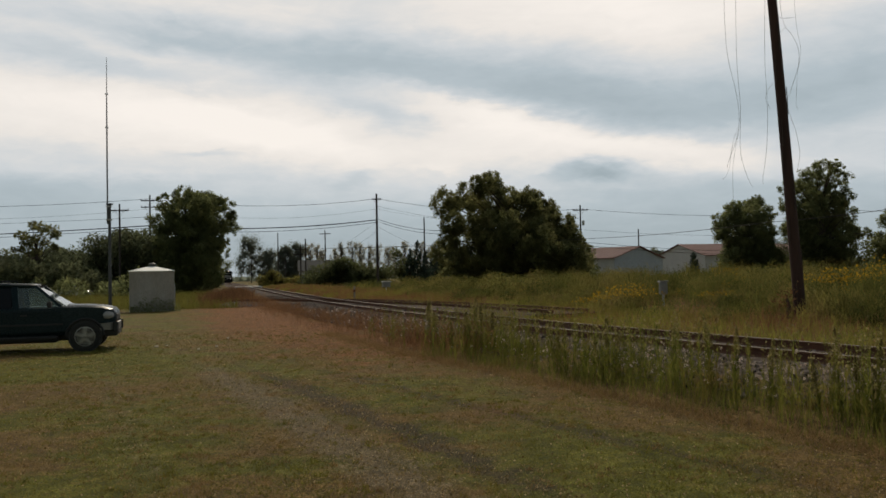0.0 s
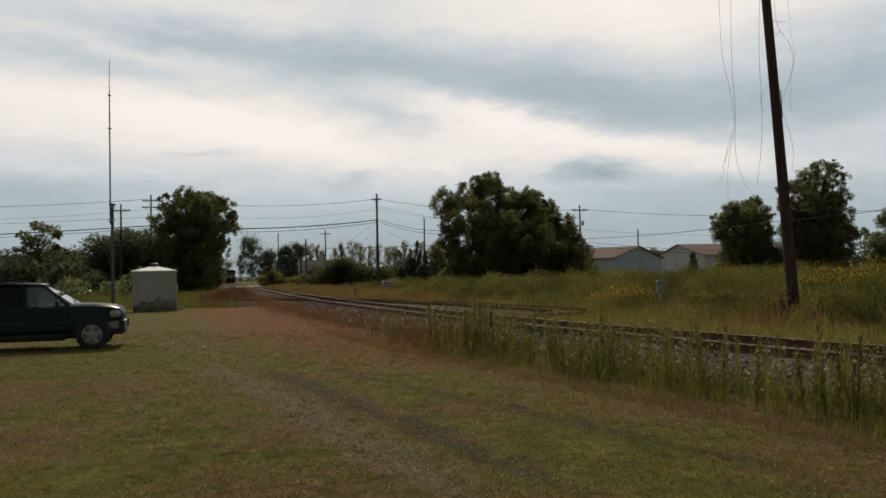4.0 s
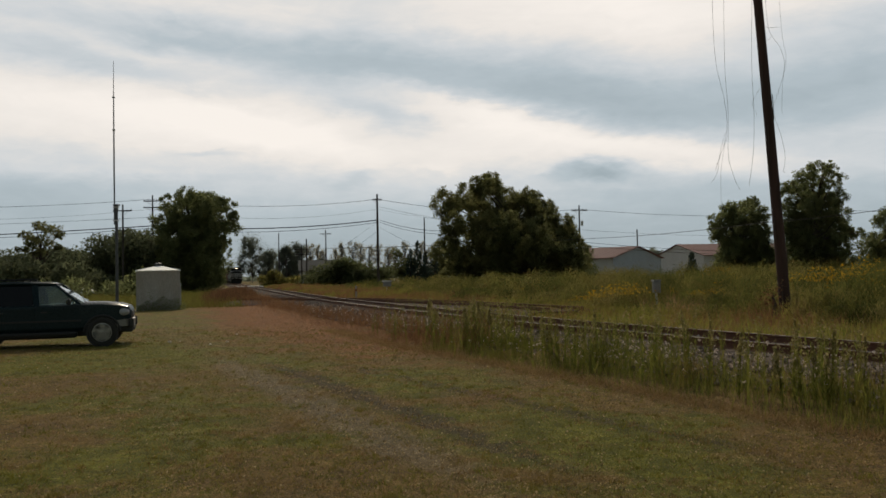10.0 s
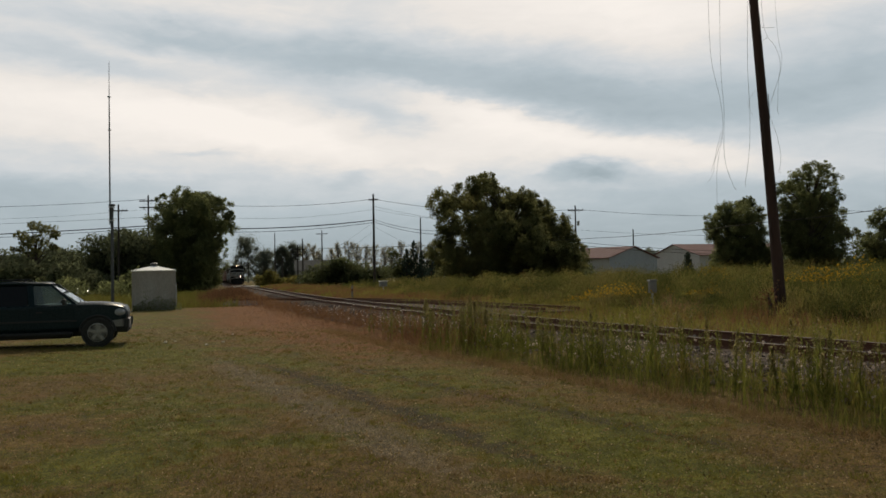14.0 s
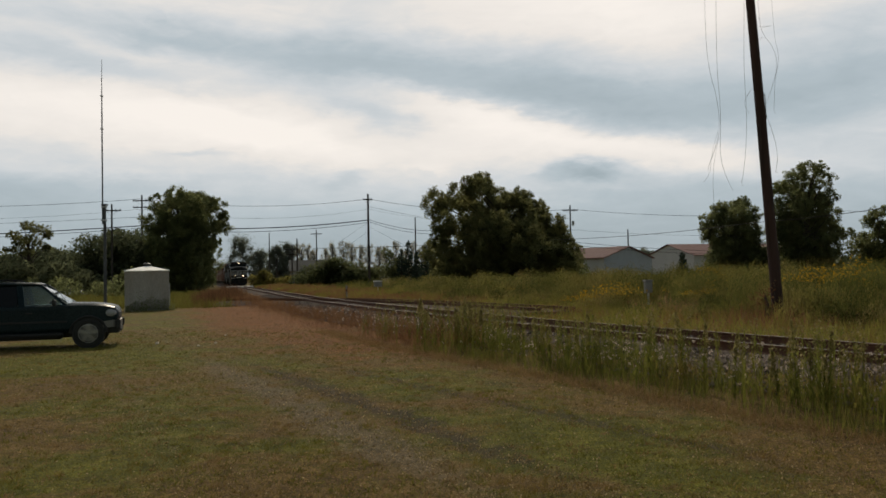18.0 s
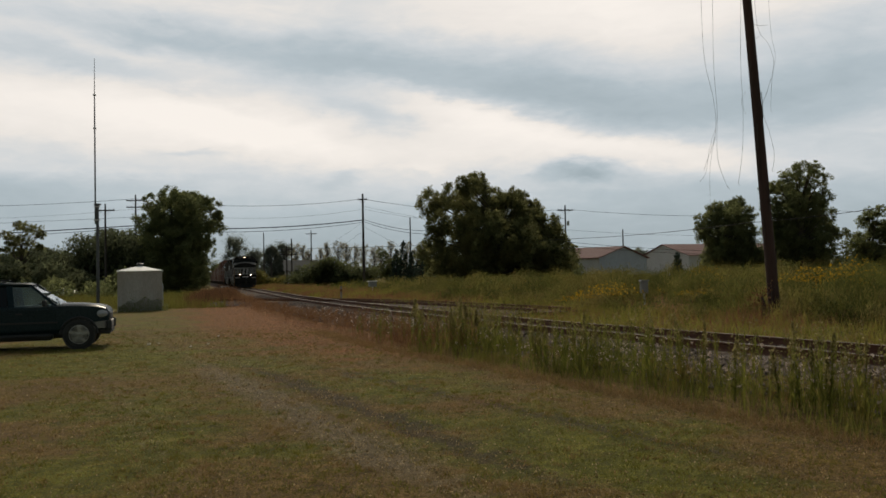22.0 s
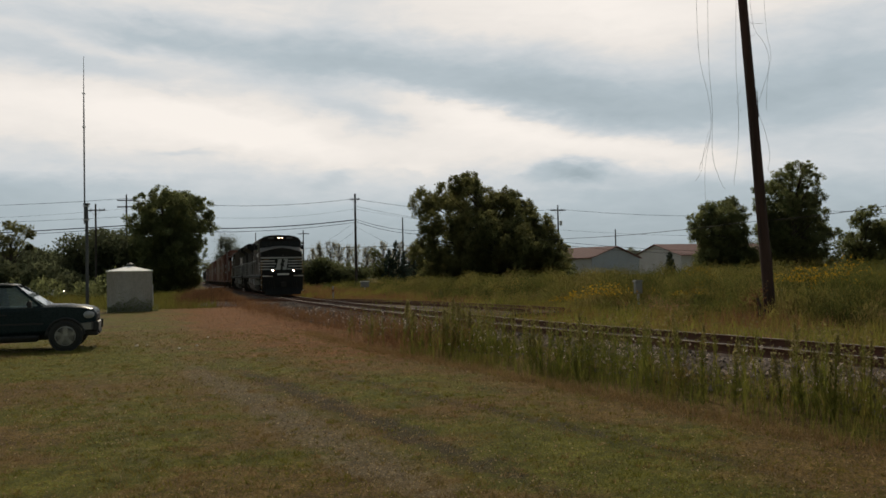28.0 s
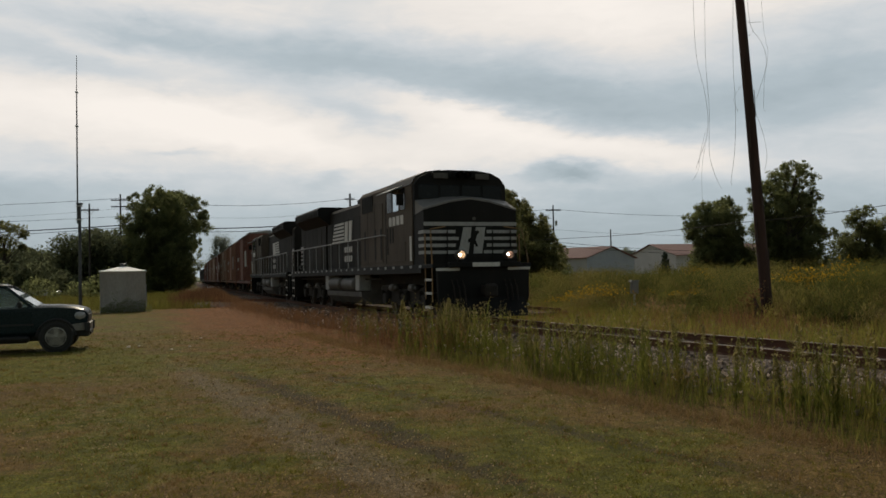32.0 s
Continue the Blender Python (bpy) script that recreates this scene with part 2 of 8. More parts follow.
def leaf_material(name, low, high, through_share=0.35, patch=0.15, rough=0.75, dry=None, dry_share=0.0, single=0.55):
    """Leaves: colour varies from leaf to leaf and in broad patches; light shines through them."""
    m = bpy.data.materials.new(name)
    m.use_nodes = True
    n = Nodes(m.node_tree)
    where = n.add("ShaderNodeTexCoord").outputs["Object"]
    one = n.add("ShaderNodeNewGeometry").outputs["Random Per Island"]
    broad = n.ramp(n.noise(where, patch, 5.0, 0.65), ((0.32, (0, 0, 0)), (0.68, (1, 1, 1))))
    fac = n.math("ADD", n.math("MULTIPLY", one, single), n.math("MULTIPLY", broad, 1 - single))
    col = n.ramp(fac, ((0.15, low), (0.85, high)))
    if dry:
        spots = n.ramp(n.noise(where, patch * 1.7, 3.0, 0.6), ((0.62 - dry_share, (0, 0, 0)), (0.72 - dry_share * 0.5, (1, 1, 1))))
        col = n.mix(n.math("MULTIPLY", spots, n.math("MULTIPLY_ADD", one, 0.6, 0.35)), col, dry)
    a = n.add("ShaderNodeBsdfPrincipled")
    n.link(col, a.inputs["Base Color"])
    a.inputs["Roughness"].default_value = rough
    a.inputs["Specular IOR Level"].default_value = 0.10
    b = n.add("ShaderNodeBsdfTranslucent")
    n.link(col, b.inputs["Color"])
    mix = n.add("ShaderNodeMixShader")
    mix.inputs[0].default_value = through_share
    n.link(a.outputs[0], mix.inputs[1])
    n.link(b.outputs[0], mix.inputs[2])
    out = n.add("ShaderNodeOutputMaterial")
    n.link(mix.outputs[0], out.inputs["Surface"])
    return m


def glow(name, colour, strength):
    m = bpy.data.materials.new(name)
    m.use_nodes = True
    n = Nodes(m.node_tree)
    e = n.add("ShaderNodeEmission")
    e.inputs["Color"].default_value = (*colour, 1)
    e.inputs["Strength"].default_value = strength
    out = n.add("ShaderNodeOutputMaterial")
    n.link(e.outputs[0], out.inputs["Surface"])
    return m


def glass(name, colour, rough=0.03):
    m = bpy.data.materials.new(name)
    m.use_nodes = True
    n = Nodes(m.node_tree)
    b = n.add("ShaderNodeBsdfPrincipled")
    b.inputs["Base Color"].default_value = (*colour, 1)
    b.inputs["Roughness"].default_value = rough
    b.inputs["Transmission Weight"].default_value = 0.9
    b.inputs["IOR"].default_value = 1.45
    out = n.add("ShaderNodeOutputMaterial")
    n.link(b.outputs[0], out.inputs["Surface"])
    return m


# ---- the track's line ----
# Distance u runs back along the track from where the leading lights stand at the end; u < 0 is nearer the camera.
def track_heading(u):
    if u >= 0:
        k = min(1.0, (u + 41.8) / 91.9)
        return 24.68 - 9.11 * k * k * (3 - 2 * k)
    k = min(1.0, -u / 5)
    return 20.73 + 3.87 * k * k * (3 - 2 * k)


STEP = 0.25
NEAR_END, FAR_END = -80.0, 640.0


def track_table():
    rows = {0: (1.974, 24.271)}
    x, y = rows[0]
    for i in range(int(FAR_END / STEP)):
        a = radians(track_heading((i + 0.5) * STEP))
        x, y = x - math.sin(a) * STEP, y + math.cos(a) * STEP
        rows[i + 1] = (x, y)
    x, y = rows[0]
    for i in range(int(-NEAR_END / STEP)):
        a = radians(track_heading(-(i + 0.5) * STEP))
        x, y = x + math.sin(a) * STEP, y - math.cos(a) * STEP
        rows[-i - 1] = (x, y)
    ks = sorted(rows)
    return np.array([k * STEP for k in ks]), np.array([rows[k][0] for k in ks]), np.array([rows[k][1] for k in ks])


TU, TX, TY = track_table()


def on_track(u, n=0.0):
    """World x, y at distance u, n metres to the far side of the centre line (arrays or numbers)."""
    x, y = np.interp(u, TU, TX), np.interp(u, TU, TY)
    dx = (np.interp(u + 0.5, TU, TX) - np.interp(u - 0.5, TU, TX))
    dy = (np.interp(u + 0.5, TU, TY) - np.interp(u - 0.5, TU, TY))
    r = np.hypot(dx, dy)
    return x + n * dy / r, y - n * dx / r


def beside_track(x, y):
    """Distance u along and n across the track, for arrays of points."""
    x, y = np.asarray(x, float), np.asarray(y, float)
    flat_x, flat_y = x.ravel(), y.ravel()
    us, ns = np.empty(flat_x.size), np.empty(flat_x.size)
    tu, tx, ty = TU[::8], TX[::8], TY[::8]
    for i in range(0, flat_x.size, 4000):
        d = (flat_x[i:i + 4000, None] - tx) ** 2 + (flat_y[i:i + 4000, None] - ty) ** 2
        us[i:i + 4000] = tu[d.argmin(1)]
    cx, cy = np.interp(us, TU, TX), np.interp(us, TU, TY)
    dx, dy = np.interp(us + 0.5, TU, TX) - np.interp(us - 0.5, TU, TX), np.interp(us + 0.5, TU, TY) - np.interp(us - 0.5, TU, TY)
    r = np.hypot(dx, dy)
    ns = ((flat_x - cx) * dy - (flat_y - cy) * dx) / r
    return us.reshape(x.shape), ns.reshape(x.shape)


RAIL_TOP = 0.42


def lumps(x, y, size):
    """Smooth uneven ground between -1 and 1, for arrays."""
    a, b = x / size, y / size
    return (np.sin(a * 1.3 + 0.7) * np.cos(b * 1.1 + 0.2) + 0.5 * np.sin(a * 2.9 + b * 1.7 + 1.3) + 0.25 * np.cos(a * 5.3 - b * 4.1)) / 1.75


def ground_height(x, y):
    x, y = np.asarray(x, float), np.asarray(y, float)
    u, n = beside_track(x, y)
    z = 0.025 * lumps(x, y, 3.0) + 0.05 * lumps(x, y, 11.0) * np.clip((np.hypot(x, y) - 10) / 30, 0, 1)
    z += np.interp(n, [-6, -4.2, -3.0, -2.2, 2.2, 4.0, 7.0, 12, 18, 30, 60], [0, 0.0, 0.08, 0.16, 0.16, 0.10, 0.25, 0.53, 0.70, 0.68, 0.4]) * np.where(n > 4, np.interp(u, [22, 55], [1, 0.35]), np.clip((170 - u) / 60, 0.15, 1))
    return z

# ---- materials ----
RAIL_RUST = material("rail_rust", (0.125, 0.050, 0.028), 0.9, 0.0, (0.075, 0.036, 0.024), 4.0, 0.6, 60)
RAIL_SHINE = material("rail_shine", (0.115, 0.095, 0.080), 0.65, 0.7, (0.18, 0.15, 0.12), 6.0, 0.4, 80, 0.03)
TIE_WOOD = material("tie_wood", (0.060, 0.042, 0.033), 0.9, 0.0, (0.12, 0.10, 0.085), 5.0, 0.6, 50, 0.4, spread=0.3)
POLE_WOOD = material("pole_wood", (0.064, 0.033, 0.025), 0.95, 0.0, (0.022, 0.014, 0.011), 2.0, 0.7, 30, 0.4, streak=8.0)
GREY_WOOD = material("grey_wood", (0.052, 0.042, 0.036), 0.95, 0.0, (0.030, 0.025, 0.022), 2.0, 0.6, 20, 0.3, streak=6.0)
BARK = material("bark", (0.075, 0.058, 0.045), 0.95, 0.0, (0.04, 0.03, 0.024), 3.0, 0.7, 14, 0.7, streak=3.0)
WIRE = material("wire", (0.030, 0.030, 0.032), 0.95, 0.0, None, 1.0, 0.2, 9, 0, spec=0.05)
LOOSE_WIRE = material("loose_wire", (0.24, 0.22, 0.20), 0.8, 0.0, None, 1.0, 0.2, 9, 0, spec=0.1)
# Lighter than WIRE: the lit look against the trees put into its colour.
FIELD_CABLE = material("field_cable", (0.085, 0.080, 0.075), 0.8, 0.0, None, 1.0, 0.2, 9, 0, spec=0.1)
GALVANISED = material("galvanised", (0.42, 0.43, 0.44), 0.5, 0.6, (0.30, 0.31, 0.32), 1.5, 0.5, 25, 0.05)


def ground_material():
    """Mown lawn: green, straw and bare patches, a burnt strip along the track's weeds, rougher growth further off."""
    m = bpy.data.materials.new("lawn_and_field")
    m.use_nodes = True
    n = Nodes(m.node_tree)
    geo = n.add("ShaderNodeNewGeometry").outputs["Position"]
    burnt = n.add("ShaderNodeAttribute")
    burnt.attribute_name = "burnt"
    sep = n.add("ShaderNodeSeparateXYZ")
    n.link(geo, sep.inputs[0])
    big = n.noise(geo, 0.42, 6.0, 0.62, 0.5)
    mid = n.noise(geo, 1.7, 5.0, 0.65)
    small = n.noise(geo, 17.0, 5.0, 0.75)
    tiny = n.noise(geo, 55.0, 4.0, 0.75)
    tufts = n.noise(geo, 5.5, 5.0, 0.7, 0.3)
    green = n.ramp(mid, ((0.3, (0.080, 0.080, 0.011)), (0.7, (0.182, 0.173, 0.024))))
    straw = n.ramp(small, ((0.3, (0.122, 0.075, 0.024)), (0.7, (0.232, 0.150, 0.054))))
    patch = n.math("ADD", n.math("MULTIPLY", big, 0.62), n.math("ADD", n.math("MULTIPLY", mid, 0.38), n.math("MULTIPLY", small, 0.26)))
    # fresher grass between the wheel path and the weeds
    beyond = n.math("SUBTRACT", n.math("MULTIPLY_ADD", sep.outputs[1], 0.46, sep.outputs[0]), 4.3)
    fresh = n.math("MINIMUM", n.math("MAXIMUM", beyond, 0.0), 2.5)
    dryness = n.add("ShaderNodeAttribute")
    dryness.attribute_name = "dryness"
    patch = n.math("MULTIPLY_ADD", dryness.outputs["Fac"], 0.11, patch)
    col = n.mix(n.ramp(n.math("MULTIPLY_ADD", fresh, -0.008, patch), ((0.575, (0, 0, 0)), (0.675, (1, 1, 1)))), green, straw)
    thatch = n.ramp(n.math("MULTIPLY_ADD", dryness.outputs["Fac"], 0.07, n.noise(geo, 0.9, 6.0, 0.7, 0.4)), ((0.50, (0, 0, 0)), (0.66, (1, 1, 1))))
    col = n.mix(n.math("MULTIPLY", thatch, 0.45), col, n.ramp(small, ((0.3, (0.062, 0.036, 0.018)), (0.7, (0.115, 0.070, 0.034)))))

    def wheel_line(slope, offset, width, strength):
        """A worn line x = offset + slope * y, with ragged edges."""
        off = n.math("SUBTRACT", n.math("SUBTRACT", sep.outputs[0], n.math("MULTIPLY", sep.outputs[1], slope)), offset)
        off = n.math("MULTIPLY_ADD", n.math("SUBTRACT", mid, 0.5), 1.1, off)
        near = n.math("SUBTRACT", 1.0, n.math("DIVIDE", n.math("ABSOLUTE", off), width))
        ends = n.ramp(n.math("MULTIPLY", sep.outputs[1], 0.04), ((0.22, (0, 0, 0)), (0.34, (1, 1, 1)), (0.56, (1, 1, 1)), (0.78, (0.12, 0.12, 0.12))))
        return n.math("MULTIPLY", n.math("MULTIPLY", n.math("MAXIMUM", near, 0.0), ends), strength)

    pale = n.math("ADD", n.math("ADD", wheel_line(-0.46, 3.25, 0.6, 1.4), wheel_line(-0.46, 1.1, 0.5, 0.4)), n.math("MULTIPLY", n.math("SUBTRACT", tufts, 0.5), 2.4))
    col = n.mix(n.math("MULTIPLY", n.ramp(pale, ((0.25, (0, 0, 0)), (0.9, (1, 1, 1)))), 0.82), col, n.ramp(tiny, ((0.3, (0.108, 0.082, 0.050)), (0.7, (0.235, 0.183, 0.118)))))
    rut = n.math("ADD", n.math("ADD", wheel_line(-0.48, 4.35, 0.42, 1.15), wheel_line(-0.59, 7.3, 0.4, 0.85)), n.math("MULTIPLY", n.math("SUBTRACT", tufts, 0.5), 2.6))
    col = n.mix(n.math("MULTIPLY", n.ramp(rut, ((0.30, (0, 0, 0)), (0.85, (1, 1, 1)))), 0.80), col, n.ramp(tiny, ((0.3, (0.022, 0.016, 0.010)), (0.7, (0.085, 0.060, 0.038)))))
    rust = n.ramp(mid, ((0.3, (0.155, 0.062, 0.021)), (0.7, (0.275, 0.116, 0.043))))
    edge = n.ramp(n.math("ADD", burnt.outputs["Fac"], n.math("ADD", n.math("MULTIPLY", n.math("SUBTRACT", small, 0.5), 0.8), n.math("MULTIPLY", n.math("SUBTRACT", n.noise(geo, 0.7, 4.0, 0.6), 0.5), 1.6))), ((0.25, (0, 0, 0)), (0.80, (0.95, 0.95, 0.95))))
    col = n.mix(edge, col, rust)
    col = n.mix(1.0, col, n.ramp(tiny, ((0.30, (0.22, 0.22, 0.22)), (0.53, (1, 1, 1)), (0.72, (2.7, 2.55, 2.3)))), "MULTIPLY")
    col = n.mix(1.0, col, n.ramp(tufts, ((0.32, (0.54, 0.56, 0.53)), (0.68, (1.24, 1.22, 1.14)))), "MULTIPLY")
    b = n.add("ShaderNodeBsdfPrincipled")
    n.link(col, b.inputs["Base Color"])
    b.inputs["Roughness"].default_value = 0.95
    b.inputs["Specular IOR Level"].default_value = 0.15
    bump = n.add("ShaderNodeBump")
    bump.inputs["Strength"].default_value = 0.7
    bump.inputs["Distance"].default_value = 0.05
    n.link(n.math("ADD", small, n.math("MULTIPLY", tiny, 0.6)), bump.inputs["Height"])
    n.link(bump.outputs[0], b.inputs["Normal"])
    out = n.add("ShaderNodeOutputMaterial")
    n.link(b.outputs[0], out.inputs["Surface"])
    return m


def burnt_share(x, y):
    """1 in the reddish strip of dead grass beside the weeds."""
    u, n = beside_track(x, y)
    across = np.interp(n, [-10.5, -8.2, -6.2, -4.3, -3.2], [0, 0.36, 0.85, 1.0, 0.7])
    return across * np.interp(u, [-18, -8, -2, 6, 34, 50, 80], [0.0, 0.3, 0.75, 1.0, 1.0, 0.5, 0.1])


# where the lawn stays fresh (minus) or has dried out (plus): x, y, half sizes, amount
LAWN_PATCHES = ((-7.9, 20.0, 0.9, 0.6, -1.6), (1.9, 8.3, 1.9, 1.8, -1.0), (-0.6, 13.7, 2.0, 1.4, -0.8), (-8.6, 16.2, 2.8, 1.3, -1.2), (-3.2, 8.2, 1.3, 1.9, -0.9), (-0.9, 6.9, 1.2, 1.1, 0.9),
                (3.9, 7.6, 0.8, 0.9, 0.6), (-4.7, 9.4, 1.0, 1.0, 0.7), (-6.3, 13.4, 2.4, 1.2, 0.6), (-5.0, 6.5, 1.6, 1.4, -0.7), (-1.9, 10.6, 1.0, 1.6, 0.5), (0.4, 17.0, 2.0, 1.2, -0.4), (-6.5, 18.5, 3.0, 1.6, -0.8), (-5.0, 11.3, 1.2, 0.7, -0.5), (2.6, 11.2, 1.2, 0.8, 0.6))


def dry_share(x, y):
    """Dry brown lawn along the weeds and in patches, fresh grass in others."""
    u, n = beside_track(x, y)
    out = np.interp(n, [-7.6, -5.8, -4.6], [0, 0.35, 0.8]) * np.interp(u, [-2, 2], [1, 0.3])
    for px, py, rx, ry, amount in LAWN_PATCHES:
        out = out + amount * np.exp(-((x - px) / rx) ** 2 - ((y - py) / ry) ** 2)
    return out


def worn_share(x, y):
    """Wheel tracks across the lawn, from the near right to the gap beside the tank."""
    d = np.minimum(np.abs(x + 0.46 * y - 3.25), np.abs(x + 0.48 * y - 4.35))
    return np.clip(1.0 - d / 0.5, 0, 1)


def spaced(ends, first, growth):
    """Grid lines that open out with distance, from 0 to both ends."""
    def half(limit):
        a, s = [], first
        x = 0.0
        while x < limit:
            x += s
            s *= growth
            a.append(x)
        return a
    return np.array([-v for v in half(-ends[0])][::-1] + [0.0] + half(ends[1]))


def make_ground():
    gx = spaced((-1900, 1900), 0.35, 1.032)
    gy = spaced((-60, 2300), 0.35, 1.024) + 8.0
    X, Y = np.meshgrid(gx, gy)
    Z = ground_height(X, Y)
    far = np.clip((np.hypot(X, Y) - 150) / 300, 0, 1)
    Z = Z * (1 - far)
    h, w = X.shape
    me = bpy.data.meshes.new("ground")
    co = np.stack([X, Y, Z], -1).reshape(-1, 3)
    i = np.arange(h * w).reshape(h, w)
    quads = np.stack([i[:-1, :-1], i[:-1, 1:], i[1:, 1:], i[1:, :-1]], -1).reshape(-1, 4)
    me.from_pydata(co.tolist(), [], quads.tolist())
    me.materials.append(ground_material())
    for name, values in (("burnt", burnt_share(X, Y)), ("dryness", dry_share(X, Y))):
        a = me.attributes.new(name, "FLOAT", "POINT")
        a.data.foreach_set("value", values.ravel().astype(np.float32))
    me.shade_smooth()
    tagged(new("ground", me), "mown patchy lawn running into a weedy field", "ground", kind="structure")


make_ground()


# ---- the tracks ----
def spur_line():
    """The second track: from the weeds across the main line and away behind the dead grass."""
    knots = [(4.6, 31.0), (2.1, 36.8), (-0.4, 42.0), (-3.9, 48.0), (-8.6, 52.8), (-11.2, 54.5), (-13.6, 55.6)]
    pts = []
    for i in range(len(knots) - 1):
        p0, p1, p2, p3 = (Vector(knots[max(0, min(len(knots) - 1, j))]) for j in (i - 1, i, i + 1, i + 2))
        for s in range(10):
            t = s / 10
            pts.append(0.5 * ((2 * p1) + (p2 - p0) * t + (2 * p0 - 5 * p1 + 4 * p2 - p3) * t * t + (3 * p1 - p0 - 3 * p2 + p3) * t ** 3))
    return pts


def rail_bar(points, lift=0.0):
    """Foot, web and head of one rail along points of x, y."""
    foot, head = Shape(), Shape()
    section = [(-0.07, -0.17), (0.07, -0.17), (0.07, -0.155), (0.012, -0.13), (0.012, -0.045), (0.036, -0.03), (0.036, -0.004), (-0.036, -0.004), (-0.036, -0.03), (-0.012, -0.045), (-0.012, -0.13), (-0.07, -0.155)]
    top = [(-0.034, -0.004), (0.034, -0.004), (0.03, 0.0), (-0.03, 0.0)]
    for shape, outline in ((foot, section), (head, top)):
        vs, k = [], len(outline)
        for i, p in enumerate(points):
            a, b = Vector(points[max(0, i - 1)]), Vector(points[min(len(points) - 1, i + 1)])
            d = (b - a).normalized()
            for o, z in outline:
                vs.append((p[0] + d.y * o, p[1] - d.x * o, RAIL_TOP + z + lift))
        fs = [(i * k + j, i * k + (j + 1) % k, (i + 1) * k + (j + 1) % k, (i + 1) * k + j) for i in range(len(points) - 1) for j in range(k)]
        fs += [tuple(range(k))[::-1], tuple(range((len(points) - 1) * k, len(points) * k))]
        shape.add(vs, fs)
    return foot, head


def bed_strip(points, name, label, half_top, half_foot, top_z, foot_z):
    """Ballast bank along a line, with an uneven top."""
    s = Shape()
    outline = [(-half_foot, foot_z), (-half_top - 0.25, top_z - 0.06), (-half_top, top_z), (-0.8, top_z + 0.02), (0, top_z), (0.8, top_z + 0.02), (half_top, top_z), (half_top + 0.25, top_z - 0.06), (half_foot, foot_z)]
    vs, k = [], len(outline)
    rnd = random.Random(5)
    for i, p in enumerate(points):
        d = (Vector(points[min(len(points) - 1, i + 1)]) - Vector(points[max(0, i - 1)])).normalized()
        for o, z in outline:
            wob = rnd.uniform(-0.03, 0.03)
            vs.append((p[0] + d.y * (o + wob), p[1] - d.x * (o + wob), z + rnd.uniform(-0.015, 0.015)))
    s.add(vs, [(i * k + j, i * k + j + 1, (i + 1) * k + j + 1, (i + 1) * k + j) for i in range(len(points) - 1) for j in range(k - 1)])
    ob = new(name, s.mesh(name, BALLAST))
    return tagged(ob, label, "track bed", kind="structure")


def ballast_material():
    m = bpy.data.materials.new("ballast")
    m.use_nodes = True
    n = Nodes(m.node_tree)
    geo = n.add("ShaderNodeNewGeometry").outputs["Position"]
    cells = n.add("ShaderNodeTexVoronoi")
    cells.inputs["Scale"].default_value = 14.0
    n.link(geo, cells.inputs["Vector"])
    stones = n.ramp(n.math("MULTIPLY_ADD", n.noise(geo, 0.8, 4.0), 0.6, n.math("MULTIPLY", cells.outputs["Color"], 0.4)), ((0.25, (0.050, 0.036, 0.030)), (0.8, (0.165, 0.128, 0.107))))
    b = n.add("ShaderNodeBsdfPrincipled")
    n.link(stones, b.inputs["Base Color"])
    b.inputs["Roughness"].default_value = 0.95
    bump = n.add("ShaderNodeBump")
    bump.inputs["Strength"].default_value = 0.9
    bump.inputs["Distance"].default_value = 0.05
    bump.invert = True
    b.inputs["Specular IOR Level"].default_value = 0.08
    n.link(cells.outputs["Distance"], bump.inputs["Height"])
    n.link(bump.outputs[0], b.inputs["Normal"])
    out = n.add("ShaderNodeOutputMaterial")
    n.link(b.outputs[0], out.inputs["Surface"])
    return m


BALLAST = ballast_material()


